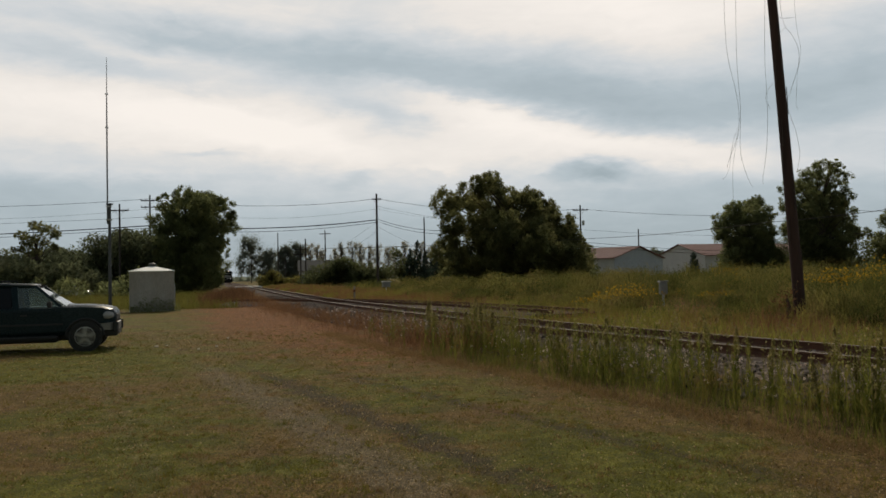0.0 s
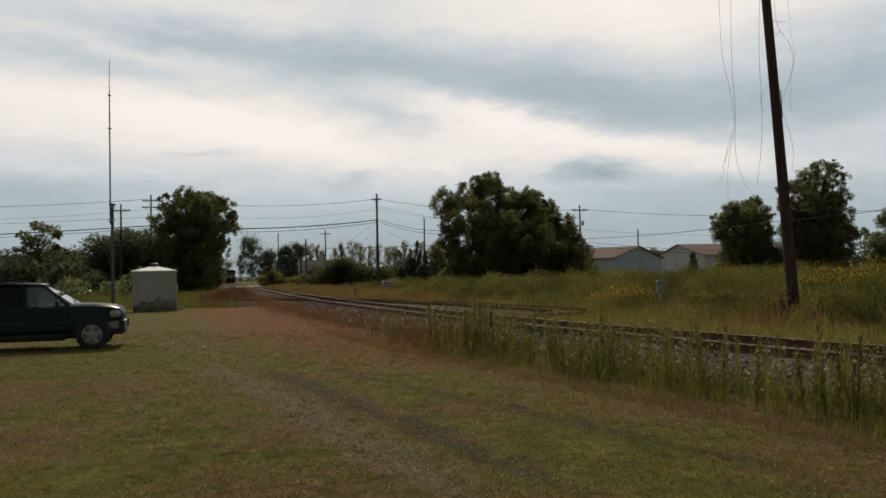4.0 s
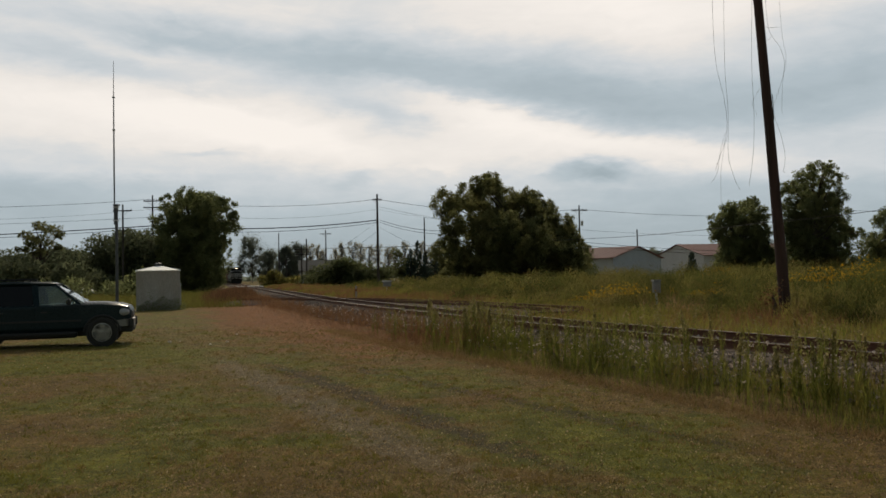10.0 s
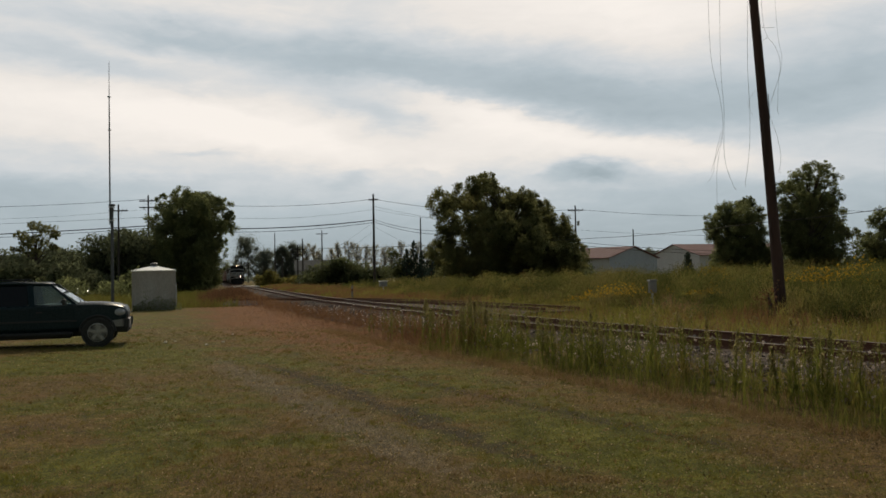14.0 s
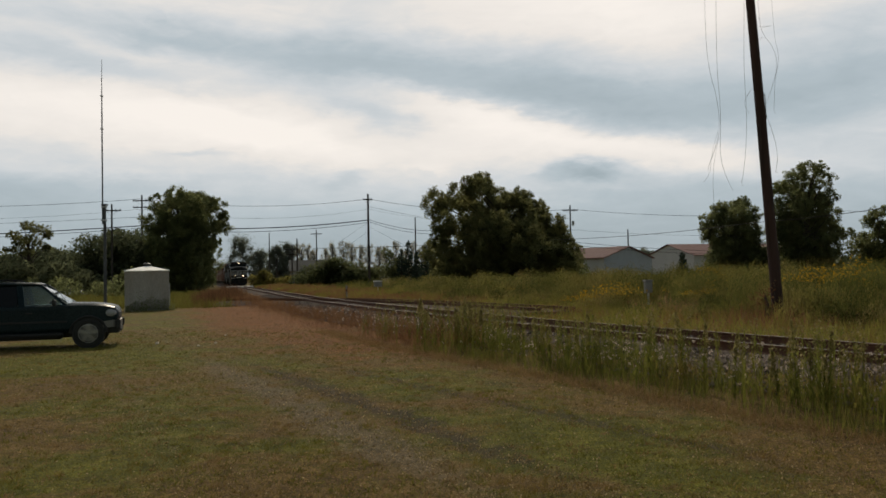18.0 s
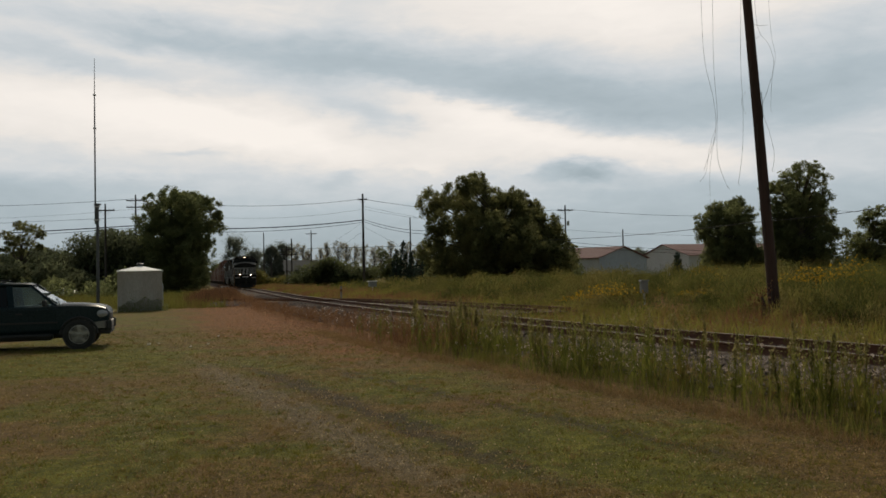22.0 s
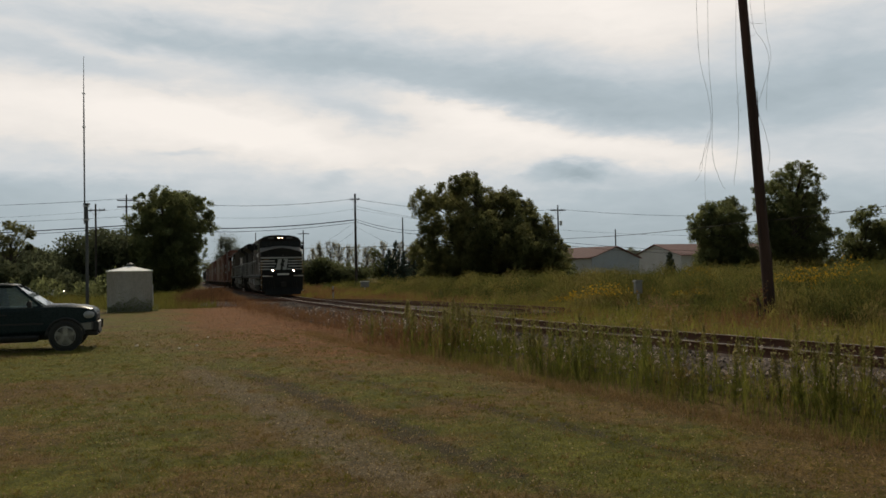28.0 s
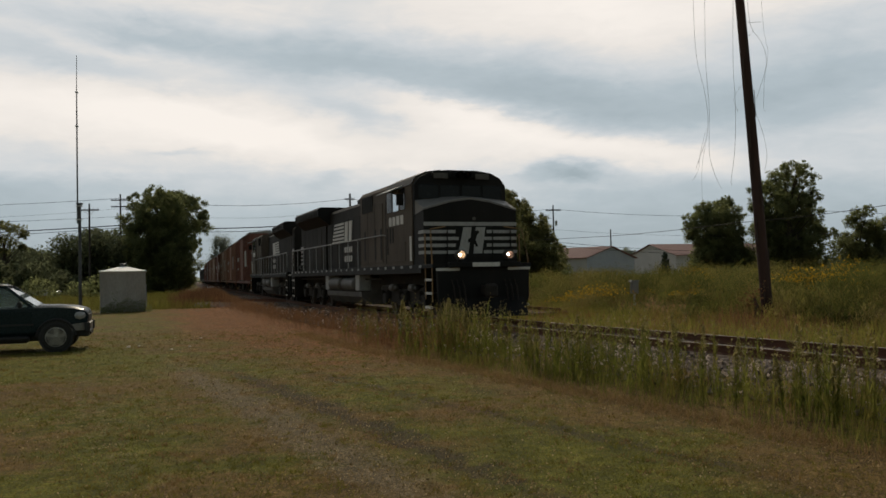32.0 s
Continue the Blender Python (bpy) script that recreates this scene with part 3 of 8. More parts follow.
def make_tracks():
    us = np.arange(-70, 620, 1.5)
    bed_strip([Vector(on_track(u)) for u in us], "track_bed", "grey stone ballast bank under the main track", 1.55, 3.1, 0.25, 0.06)
    main = thing("railway_track", "rusty main railway track with worn bright rail heads on wooden ties", "railway track", kind="structure")
    for side in (-1, 1):
        pts = [Vector(on_track(u, side * 0.7525)) for u in np.arange(-70, 620, 1.0)]
        foot, head = rail_bar(pts)
        rail = part("rail", foot, RAIL_RUST, main, "rust-brown steel rail")
        part("rail_head", head, RAIL_SHINE, rail, "bright worn running surface")
    tie = Shape().box(-1.3, 1.3, -0.115, 0.115, -0.16, 0.0, 0.015).mesh("tie", TIE_WOOD)
    rnd = random.Random(11)
    for i in range(260):
        u = -38 + i * 0.55
        x, y = on_track(u)
        ob = new("tie", tie)
        ob.parent = main
        ob.matrix_basis = pose(x, y, RAIL_TOP - 0.168 + rnd.uniform(-0.006, 0.004), 0, rnd.uniform(-0.4, 0.4), track_heading(u) + rnd.uniform(-1.2, 1.2))
    spur = spur_line()
    bed_strip(spur, "spur_bed", "grey ballast under the side track", 1.4, 2.4, 0.262, 0.05)
    second = thing("side_track", "rusty side track that crosses the main track in weeds", "railway track", kind="structure")
    for side in (-1, 1):
        pts = []
        for i, p in enumerate(spur):
            d = (spur[min(len(spur) - 1, i + 1)] - spur[max(0, i - 1)]).normalized()
            pts.append(Vector((p.x + d.y * side * 0.7525, p.y - d.x * side * 0.7525)))
        foot, head = rail_bar(pts, -0.006)
        rail = part("rail", foot, RAIL_RUST, second, "rust-brown steel rail")
        part("rail_head", head, RAIL_RUST, rail)
    for i in range(1, len(spur) - 1):
        a, b = spur[i], spur[i + 1]
        for k in range(max(1, int((b - a).length / 0.6))):
            p = a.lerp(b, k / max(1, int((b - a).length / 0.6)))
            ob = new("tie", tie)
            ob.parent = second
            ob.matrix_basis = pose(p.x, p.y, RAIL_TOP - 0.178, 0, 0, math.degrees(math.atan2(b.y - a.y, b.x - a.x)) - 90)


make_tracks()


def make_stones():
    """Loose ballast stones on the near shoulder and between the rails."""
    gen = np.random.default_rng(12)
    n = 14000
    u = gen.uniform(-24, 52, n)
    off = gen.choice([0, 1], n, p=[0.14, 0.86])
    off = np.where(off == 1, gen.uniform(-3.3, -1.0, n), gen.uniform(-0.65, 0.65, n))
    x, y = on_track(u, off)
    z = np.interp(off, [-3.1, -1.8, -1.55, 0.8], [0.07, 0.19, 0.25, 0.26]) + gen.uniform(-0.01, 0.02, n)
    r = gen.uniform(0.020, 0.058, n)
    shape = np.array([(1, 0, 0), (0, 1, 0), (-1, 0, 0), (0, -1, 0), (0, 0, 0.8), (0, 0, -0.8)], float)
    faces = np.array([(0, 1, 4), (1, 2, 4), (2, 3, 4), (3, 0, 4), (1, 0, 5), (2, 1, 5), (3, 2, 5), (0, 3, 5)])
    pts = shape[None] * r[:, None, None] * gen.uniform(0.6, 1.3, (n, 6, 3))
    a = gen.uniform(0, 6.28, n)
    c, s = np.cos(a)[:, None], np.sin(a)[:, None]
    pts = np.stack([pts[..., 0] * c - pts[..., 1] * s, pts[..., 0] * s + pts[..., 1] * c, pts[..., 2]], -1) + np.stack([x, y, z], 1)[:, None]
    me = bpy.data.meshes.new("ballast_stones")
    me.from_pydata(pts.reshape(-1, 3).tolist(), [], (faces[None] + 6 * np.arange(n)[:, None, None]).reshape(-1, 3).tolist())
    me.materials.append(LOOSE_STONE)
    thing("ballast_stones", "loose grey and brown ballast stones beside the rails", "stones", kind="stuff", data=me)


LOOSE_STONE = leaf_material("loose_stone", (0.034, 0.025, 0.021), (0.300, 0.238, 0.198), 0.0, 3.0, 0.9, single=0.85)
make_stones()

# ---- plants ----
TREE_LEAF = leaf_material("tree_leaf", (0.175, 0.196, 0.084), (0.305, 0.325, 0.138), 0.64, 0.5, single=0.35)
WILLOW_LEAF = leaf_material("pale_tree_leaf", (0.160, 0.168, 0.068), (0.325, 0.312, 0.125), 0.65, 0.4, single=0.35)
DARK_LEAF = leaf_material("dark_leaf", (0.108, 0.124, 0.056), (0.210, 0.224, 0.096), 0.60, 0.3, single=0.3)
# Distance haze put into colour: the next two leaves are paler and greyer.
HAZY_FAR_LEAF = leaf_material("far_leaf", (0.200, 0.222, 0.170), (0.300, 0.322, 0.250), 0.64, 0.1, single=0.3)
HAZY_PALE_LEAF = leaf_material("hazy_pale_leaf", (0.330, 0.310, 0.215), (0.490, 0.450, 0.320), 0.75, 0.1)
# Hedge green shifted lighter and bluer, the air's haze put into its colour.
HAZY_HEDGE_LEAF = leaf_material("hazy_hedge_leaf", (0.100, 0.118, 0.066), (0.205, 0.224, 0.118), 0.62, 0.12, single=0.12)
SPRUCE_LEAF = leaf_material("spruce_needles", (0.034, 0.048, 0.036), (0.074, 0.094, 0.066), 0.15, 0.4)
WEED_LEAF = leaf_material("weed_leaf", (0.135, 0.130, 0.032), (0.310, 0.268, 0.078), 0.62, 0.42, dry=(0.230, 0.140, 0.065), dry_share=0.06, single=0.16)
NEAR_WEED = leaf_material("near_weed_leaf", (0.066, 0.084, 0.016), (0.236, 0.226, 0.050), 0.62, 0.7, dry=(0.190, 0.105, 0.040), dry_share=0.10)
DRY_WEED = leaf_material("dry_weed", (0.120, 0.058, 0.030), (0.300, 0.165, 0.080), 0.55, 0.8)
PLUME = leaf_material("weed_plume", (0.165, 0.145, 0.046), (0.330, 0.275, 0.098), 0.58, 0.6, single=0.22)
NEAR_PLUME = leaf_material("near_weed_plume", (0.150, 0.125, 0.055), (0.300, 0.245, 0.115), 0.55, 1.0)
SEED = leaf_material("pale_seed", (0.24, 0.21, 0.14), (0.42, 0.38, 0.30), 0.4, 1.0)
# Deep weed green, darkened further to carry the shade between clumps.
FIELD_SHADE_GREEN = leaf_material("field_shade_green_leaf", (0.046, 0.060, 0.014), (0.178, 0.182, 0.044), 0.55, 0.4, single=0.18)
GOLD = leaf_material("goldenrod_bloom", (0.34, 0.205, 0.018), (0.54, 0.345, 0.035), 0.45, 1.0)
VERGE = leaf_material("verge_blade", (0.125, 0.130, 0.026), (0.280, 0.258, 0.060), 0.62, 0.35, dry=(0.220, 0.118, 0.046), dry_share=0.12)
STRAW = leaf_material("straw_blade", (0.170, 0.100, 0.040), (0.400, 0.270, 0.125), 0.4, 0.8)
CLIPPING = leaf_material("dry_clippings", (0.125, 0.084, 0.034), (0.46, 0.35, 0.19), 0.5, 1.0, single=0.9)
BLADE = leaf_material("grass_blade", (0.092, 0.092, 0.015), (0.205, 0.182, 0.036), 0.62, 0.5, dry=(0.230, 0.138, 0.052), dry_share=0.14)
ROUGH_GRASS = leaf_material("rough_grass", (0.092, 0.096, 0.020), (0.225, 0.206, 0.052), 0.5, 0.3, dry=(0.190, 0.115, 0.048), dry_share=0.08)
rng = np.random.default_rng(3)


def leaf_quads(centres, size, up=0.0, slim=0.36, pointed=False):
    """A loose bent leaf, a quad (or a pointed triangle, for far crowns) turned at random, round each centre."""
    n = len(centres)
    a = rng.normal(size=(n, 3))
    a[:, 2] += up
    a /= np.linalg.norm(a, axis=1)[:, None]
    b = rng.normal(size=(n, 3))
    b -= a * (a * b).sum(1)[:, None]
    b /= np.linalg.norm(b, axis=1)[:, None]
    s = (np.asarray(size) * rng.uniform(0.6, 1.35, n))[:, None]
    a, b = a * s * 0.5, b * s * slim
    c = np.asarray(centres)
    if pointed:
        return np.stack([c - a + b, c - a - b, c + a], 1)
    return np.stack([c - a, c + b * 0.9 - a * 0.1, c + a, c - b], 1)


def blade_tris(x, y, z, height, width, lean=0.35):
    """Upright grass blades."""
    n = len(x)
    t = rng.uniform(0, 2 * np.pi, n)
    w = np.stack([np.cos(t), np.sin(t), np.zeros(n)], 1) * (np.asarray(width) * 0.5)[:, None] if np.ndim(width) else np.stack([np.cos(t), np.sin(t), np.zeros(n)], 1) * width * 0.5
    base = np.stack([x, y, z], 1)
    tip = base + np.stack([rng.normal(0, lean, n) * height, rng.normal(0, lean, n) * height, height], 1)
    return np.stack([base - w, base + w, tip], 1)


def crown_points(blobs, per, shell=0.55):
    """Leaf places in overlapping rounded clumps: x, y, z, rx, ry, rz each; denser towards their outside."""
    out, face = [], []
    for x, y, z, rx, ry, rz in blobs:
        k = max(20, int(per * (rx * ry * rz) ** (2 / 3)))
        d = rng.normal(size=(k, 3))
        d /= np.linalg.norm(d, axis=1)[:, None]
        r = (shell + (1 - shell) * rng.uniform(0, 1, k) ** 0.6) * (1 + 0.22 * np.sin(d[:, 0] * 5 + x) * np.cos(d[:, 2] * 4 + z))
        out.append(np.stack([x + d[:, 0] * r * rx, y + d[:, 1] * r * ry, z + d[:, 2] * r * rz], 1))
        face.append(d + np.array([0, 0, 0.75]) + 0.5 * rng.normal(size=(k, 3)))
    face = np.concatenate(face)
    return np.concatenate(out), face / np.linalg.norm(face, axis=1)[:, None]


def clump_tree(name, x, y, clumps, label, leaf, seed, per=150, size=0.36, depth=1.0, shell=0.15):
    """A tree given by the clumps of its crown: across, height and radius in metres."""
    rnd = random.Random(seed)
    z0 = float(ground_height(x, y))
    top = thing(name, label, "tree", m=pose(x, y, z0 - 0.1))
    wood, blobs = Shape(), []
    tall = max(c[1] for c in clumps)
    wide = max(abs(c[0]) for c in clumps)
    girth = 0.03 * tall
    wood.tube([(0, 0, 0), (0.1, 0, tall * 0.2), (-0.1, 0.1, tall * 0.4), (0, 0, tall * 0.66)], girth * 1.2, 9, girth * 0.4)
    for dx, h, r in clumps:
        room = depth * math.sqrt(max(0.1, 1 - (dx / (wide * 1.1)) ** 2)) * wide * 0.75
        for k in range(2):
            dy = rnd.uniform(-1, 1) * room
            rr = r * rnd.uniform(0.75, 1.05)
            for j in range(26):
                a, d = rnd.uniform(0, 6.283), 0.98 * rr * math.sqrt(rnd.random())
                ox, oz = math.cos(a) * d, math.sin(a) * d
                q = rr * rnd.uniform(0.14, 0.36)
                blobs.append((dx + ox, dy + rnd.uniform(-0.7, 0.7) * rr, max(q * 0.7, h - z0 + oz), q * 1.1, q * 1.1, q * rnd.uniform(0.8, 1.35)))
            back = room * rnd.uniform(0.1, 0.7)
            blobs.append((dx * 0.92, back, max(r * 0.8, h - z0 - 0.1 * r), r * 0.82, r * 0.9, r * 0.78))
            s = min(tall * 0.62, h * rnd.uniform(0.35, 0.8))
            wood.tube([(0, 0, s), (dx * 0.45, dy * 0.4, s + (h - s) * 0.55), (dx * 0.95, dy * 0.9, h - z0)], girth * 0.34, 5, girth * 0.05)
    part("trunk", wood, BARK, top, "brown trunk and limbs")
    pts, face = crown_points(blobs, per, shell)
    part("crown", soup("crown", leaf_quads(pts, size, pointed=True), leaf, face), leaf, top, "backlit leaves in uneven clumps")
    return top


BROAD = ((-6.9, 5.5, 1.3), (-5.9, 3.8, 1.5), (-2.2, 12.0, 1.2), (-7.1, 9.5, 1.5), (-6.2, 7.1, 1.4), (-7.4, 4.2, 1.5), (-6.4, 2.4, 1.5), (-4.8, 10.0, 1.6), (-3.3, 11.1, 1.3), (-1.7, 11.2, 1.1), (-0.4, 9.6, 1.8), (-2.8, 8.8, 2.1), (-4.0, 6.2, 2.2),
         (-1.7, 6.4, 2.4), (0.9, 7.5, 2.4), (1.7, 10.0, 1.2), (2.8, 9.8, 1.3), (4.3, 9.0, 1.1), (3.4, 7.8, 1.9), (5.1, 7.1, 1.4), (6.0, 6.0, 1.4), (4.5, 5.2, 2.1), (7.2, 5.2, 1.0),
         (0.3, 1.7, 2.6), (-2.7, 1.7, 2.6), (3.6, 1.7, 2.4), (6.4, 1.5, 1.7), (1.8, 5.9, 2.3), (-0.4, 5.2, 2.6), (8.0, 4.1, 0.8), (6.4, 3.4, 1.8), (2.4, 4.6, 2.5), (0.0, 3.5, 2.6), (-2.3, 3.6, 2.6), (-4.6, 3.0, 2.4), (4.7, 2.6, 2.0), (7.3, 2.5, 1.3), (-5.8, 1.7, 1.1))
TALL = ((1.1, 12.5, 1.4), (-0.4, 12.2, 1.5), (-1.9, 12.1, 0.9), (1.5, 12.3, 1.7), (3.1, 11.4, 1.5), (-1.9, 9.7, 2.0), (0.7, 9.6, 2.9), (3.0, 9.2, 2.1), (-1.2, 6.4, 2.9),
        (1.3, 6.3, 3.4), (-2.5, 3.5, 1.8), (0.1, 3.0, 2.6), (2.3, 3.4, 2.3), (3.6, 5.5, 1.4), (4.9, 11.5, 1.1), (5.9, 10.2, 0.8), (5.4, 8.7, 1.1), (4.7, 6.9, 1.0), (-1.2, 1.5, 2.6), (1.5, 1.5, 2.8), (3.0, 2.1, 1.8), (2.8, 4.4, 2.0), (-2.9, 1.5, 1.6))
FIELD_TALL = ((0.3, 10.0, 0.6), (-1.0, 9.7, 0.8), (1.2, 9.2, 0.7), (-2.1, 8.7, 0.6), (-0.5, 8.5, 1.3), (1.1, 7.7, 1.1), (-1.6, 7.3, 1.2), (0.2, 6.9, 1.7), (2.0, 6.3, 0.9),
              (-1.2, 5.3, 1.7), (0.9, 5.0, 1.7), (2.7, 5.0, 0.9), (3.3, 4.6, 0.5), (-0.9, 3.7, 1.7), (1.2, 3.6, 1.5), (1.9, 2.9, 1.2), (-0.6, 2.3, 1.5), (0.9, 2.1, 1.5), (0.0, 5.3, 1.6))
FIELD_SHORT = ((-0.6, 6.8, 0.8), (1.3, 7.5, 0.6), (0.7, 7.1, 0.7), (-1.5, 5.8, 1.0), (0.1, 5.7, 1.3), (2.0, 6.3, 0.8), (-2.0, 4.8, 0.6), (-0.9, 4.4, 1.3), (1.0, 4.6, 1.5), (-0.4, 3.3, 1.2), (1.4, 3.2, 1.5), (2.2, 5.0, 0.9), (0.4, 2.2, 1.5), (-1.3, 2.6, 1.1), (2.3, 2.2, 1.3))
FIELD_END = ((0.5, 6.7, 0.6), (-0.1, 5.9, 0.8), (0.8, 5.1, 0.9), (-0.9, 4.2, 0.8), (0.1, 3.6, 1.1), (1.0, 2.8, 0.9), (1.9, 5.1, 1.3), (2.1, 3.6, 1.4))
OPEN_TREE = ((-0.4, 9.2, 0.8), (1.2, 8.7, 0.8), (-1.9, 8.0, 0.7), (-1.1, 7.0, 0.8), (0.8, 7.3, 0.9), (2.3, 8.0, 0.7), (2.7, 6.4, 0.5), (-2.2, 6.2, 0.5), (0.0, 5.8, 0.7))


def spruce(x, y, height, width, seed):
    rnd = random.Random(seed)
    z0 = float(ground_height(x, y)) - 0.1
    top = thing("spruce", "narrow dark spruce tree in a far row", "tree", "far trees", m=pose(x, y, z0))
    part("trunk", Shape().tube([(0, 0, 0), (0, 0, height * 0.98)], 0.16, 6, 0.03), BARK, top)
    pts = []
    for i in range(24):
        h = 0.06 + 0.93 * i / 24
        r = width / 2 * (1 - h) ** 0.85 + 0.12
        for k in range(max(5, int(26 * (1 - h)))):
            a, d = rnd.uniform(0, 6.28), r * rnd.uniform(0.3, 1.08)
            for j in range(4):
                pts.append((math.cos(a) * d + rnd.gauss(0, 0.1), math.sin(a) * d + rnd.gauss(0, 0.1), h * height - d * 0.25 + rnd.gauss(0, 0.12)))
    part("crown", soup("crown", leaf_quads(np.array(pts), 0.34, pointed=True), SPRUCE_LEAF), SPRUCE_LEAF, top)
    return top


def shrub(name, x, y, height, width, label, leaf, seed, per=130, size=0.3, group="", depth=None):
    rnd = random.Random(seed)
    z0 = float(ground_height(x, y)) - 0.05
    top = thing(name, label, "bush", group, m=pose(x, y, z0))
    blobs, wood = [], Shape()
    depth = depth or width
    for i in range(max(10, int(width * 2.6))):
        r = rnd.uniform(0.20, 0.34) * min(height, width)
        bx, by = rnd.uniform(-0.5, 0.5) * (width - r), rnd.uniform(-0.5, 0.5) * (depth - r)
        bz = rnd.uniform(0.15, 0.98) * (height - r) * (1 - 0.45 * (2 * bx / width) ** 2)
        blobs.append((bx, by, max(r * 0.6, bz), r * 1.2, r * 1.2, r))
    part("stem", wood.tube([(0, 0, 0), (0.05, 0, height * 0.3), (0, 0.05, height * 0.55)], 0.09, 6, 0.03), BARK, top)
    pts, face = crown_points(blobs, per, 0.3)
    part("leaves", soup("leaves", leaf_quads(pts, size, pointed=True), leaf, face), leaf, top)
    return top


def make_trees():
    clump_tree("broad_tree", 7.5, 90.0, BROAD, "large spreading willow-like tree with a dark full crown", WILLOW_LEAF, 4, 520, 0.165)
    clump_tree("tall_tree", -33.7, 110.0, TALL, "tall dark broad-leaved tree behind the tank", TREE_LEAF, 9, 520, 0.175)
    clump_tree("field_tree", 31.5, 70.0, FIELD_TALL, "tall leafy tree at the field's far edge", TREE_LEAF, 21, 900, 0.12)
    clump_tree("field_tree", 25.1, 70.0, FIELD_SHORT, "shorter rounded tree beside the tall field tree", TREE_LEAF, 33, 900, 0.12)
    clump_tree("field_tree", 39.4, 74.0, FIELD_END, "leafy tree at the end of the field", TREE_LEAF, 61, 900, 0.12)
    clump_tree("small_tree", -52.3, 108.0, OPEN_TREE, "thin open small tree with sparse leaves", WILLOW_LEAF, 41, 330, 0.15)


def make_lawn_blades():
    """Short blades over the mown lawn, thinning with distance."""
    n = 120000
    d = 4.5 + 24.0 * rng.uniform(0, 1, n) ** 1.35
    a = rng.uniform(-0.62, 0.62, n)
    x, y = d * np.tan(a), d
    u, off = beside_track(x, y)
    keep = off < -4.0 + 0.5 * lumps(x, y, 0.7)
    keep &= rng.uniform(0, 1, n) > 0.8 * worn_share(x, y)
    keep &= rng.uniform(0, 1, n) > 0.55 * burnt_share(x, y)
    x, y, d = x[keep], y[keep], d[keep]
    tall = rng.uniform(0.012, 0.036, len(x)) * (1 + 0.35 * lumps(x, y, 0.9))
    me = soup("lawn_grass", blade_tris(x, y, ground_height(x, y) - 0.004, tall, 0.006 + 0.0006 * d, 1.2), BLADE)
    thing("lawn_grass", "short patchy mown grass, green and straw coloured", "grass", kind="stuff", data=me)


def make_lawn_tufts():
    """Thicker tufts that the mower left: clusters of short blades, some green, some straw."""
    m = 6500
    d = 5.5 + 22.0 * rng.uniform(0, 1, m) ** 1.4
    cx, cy = d * np.tan(rng.uniform(-0.6, 0.6, m)), d
    u, off = beside_track(cx, cy)
    keep = (off < -4.6) & (rng.uniform(0, 1, m) < 0.45 + 0.5 * lumps(cx, cy, 1.1) - 0.4 * worn_share(cx, cy))
    cx, cy = cx[keep], cy[keep]
    straw = rng.uniform(0, 1, len(cx)) < 0.34
    for name, pick, leaf, label in (("green_lawn_tufts", ~straw, BLADE, "small green grass tufts in the lawn"), ("straw_lawn_tufts", straw, STRAW, "small dry straw tufts in the lawn")):
        px, py = np.repeat(cx[pick], 14), np.repeat(cy[pick], 14)
        px, py = px + rng.normal(0, 0.035, len(px)), py + rng.normal(0, 0.035, len(py))
        tall = rng.uniform(0.02, 0.06, len(px))
        thing(name, label, "grass", kind="stuff", data=soup(name, blade_tris(px, py, ground_height(px, py) - 0.004, tall, 0.006 + 0.0005 * py, 0.6), leaf))


def make_clippings():
    """Dry cut grass and leaf bits strewn over the lawn, thicker on the worn wheel path."""
    n = 90000
    d = 5.0 + 26.0 * rng.uniform(0, 1, n) ** 1.5
    x, y = d * np.tan(rng.uniform(-0.6, 0.6, n)), d
    u, off = beside_track(x, y)
    keep = (off < -4.2) & (rng.uniform(0, 1, n) < 0.15 + 0.35 * np.clip(lumps(x, y, 0.8) + lumps(x + 3, y, 2.3) - 0.3, 0, 1) + 0.55 * worn_share(x, y) + 0.12 * (off > -6.0))
    x, y, d = x[keep], y[keep], d[keep]
    z = ground_height(x, y) + rng.uniform(0.008, 0.03, len(x))
    thing("grass_clippings", "dry pale clippings and leaf bits strewn on the lawn", "clippings", kind="stuff", data=soup("grass_clippings", leaf_quads(np.stack([x, y, z], 1), 0.018 + 0.0006 * d), CLIPPING, np.array([(0, -0.2, 0.98)]).repeat(len(x), 0)))


def make_dead_blades():
    """Sparse dead grass on the burnt strip and the rough lawn beyond the mown part."""
    n = 15000
    y = 14 + 38 * rng.uniform(0, 1, n) ** 1.1
    x = rng.uniform(-0.62, 0.12, n) * y
    u, off = beside_track(x, y)
    share = burnt_share(x, y)
    keep = (off < -3.9) & (rng.uniform(0, 1, n) < 0.18 + 0.8 * share)
    x, y, share = x[keep], y[keep], share[keep]
    tall = rng.uniform(0.02, 0.065, len(x)) * (0.9 + 0.4 * lumps(x, y, 1.4))
    tris = blade_tris(x, y, ground_height(x, y) - 0.004, tall, 0.008 + 0.0005 * y, 0.9)
    red = rng.uniform(0, 1, len(x)) < share
    thing("dead_lawn_grass", "sparse red-brown dead grass beside the lawn", "grass", kind="stuff", data=soup("dead_lawn_grass", tris[red], DRY_WEED))
    thing("far_lawn_grass", "rough short grass at the lawn's far end", "grass", kind="stuff", data=soup("far_lawn_grass", tris[~red], BLADE))


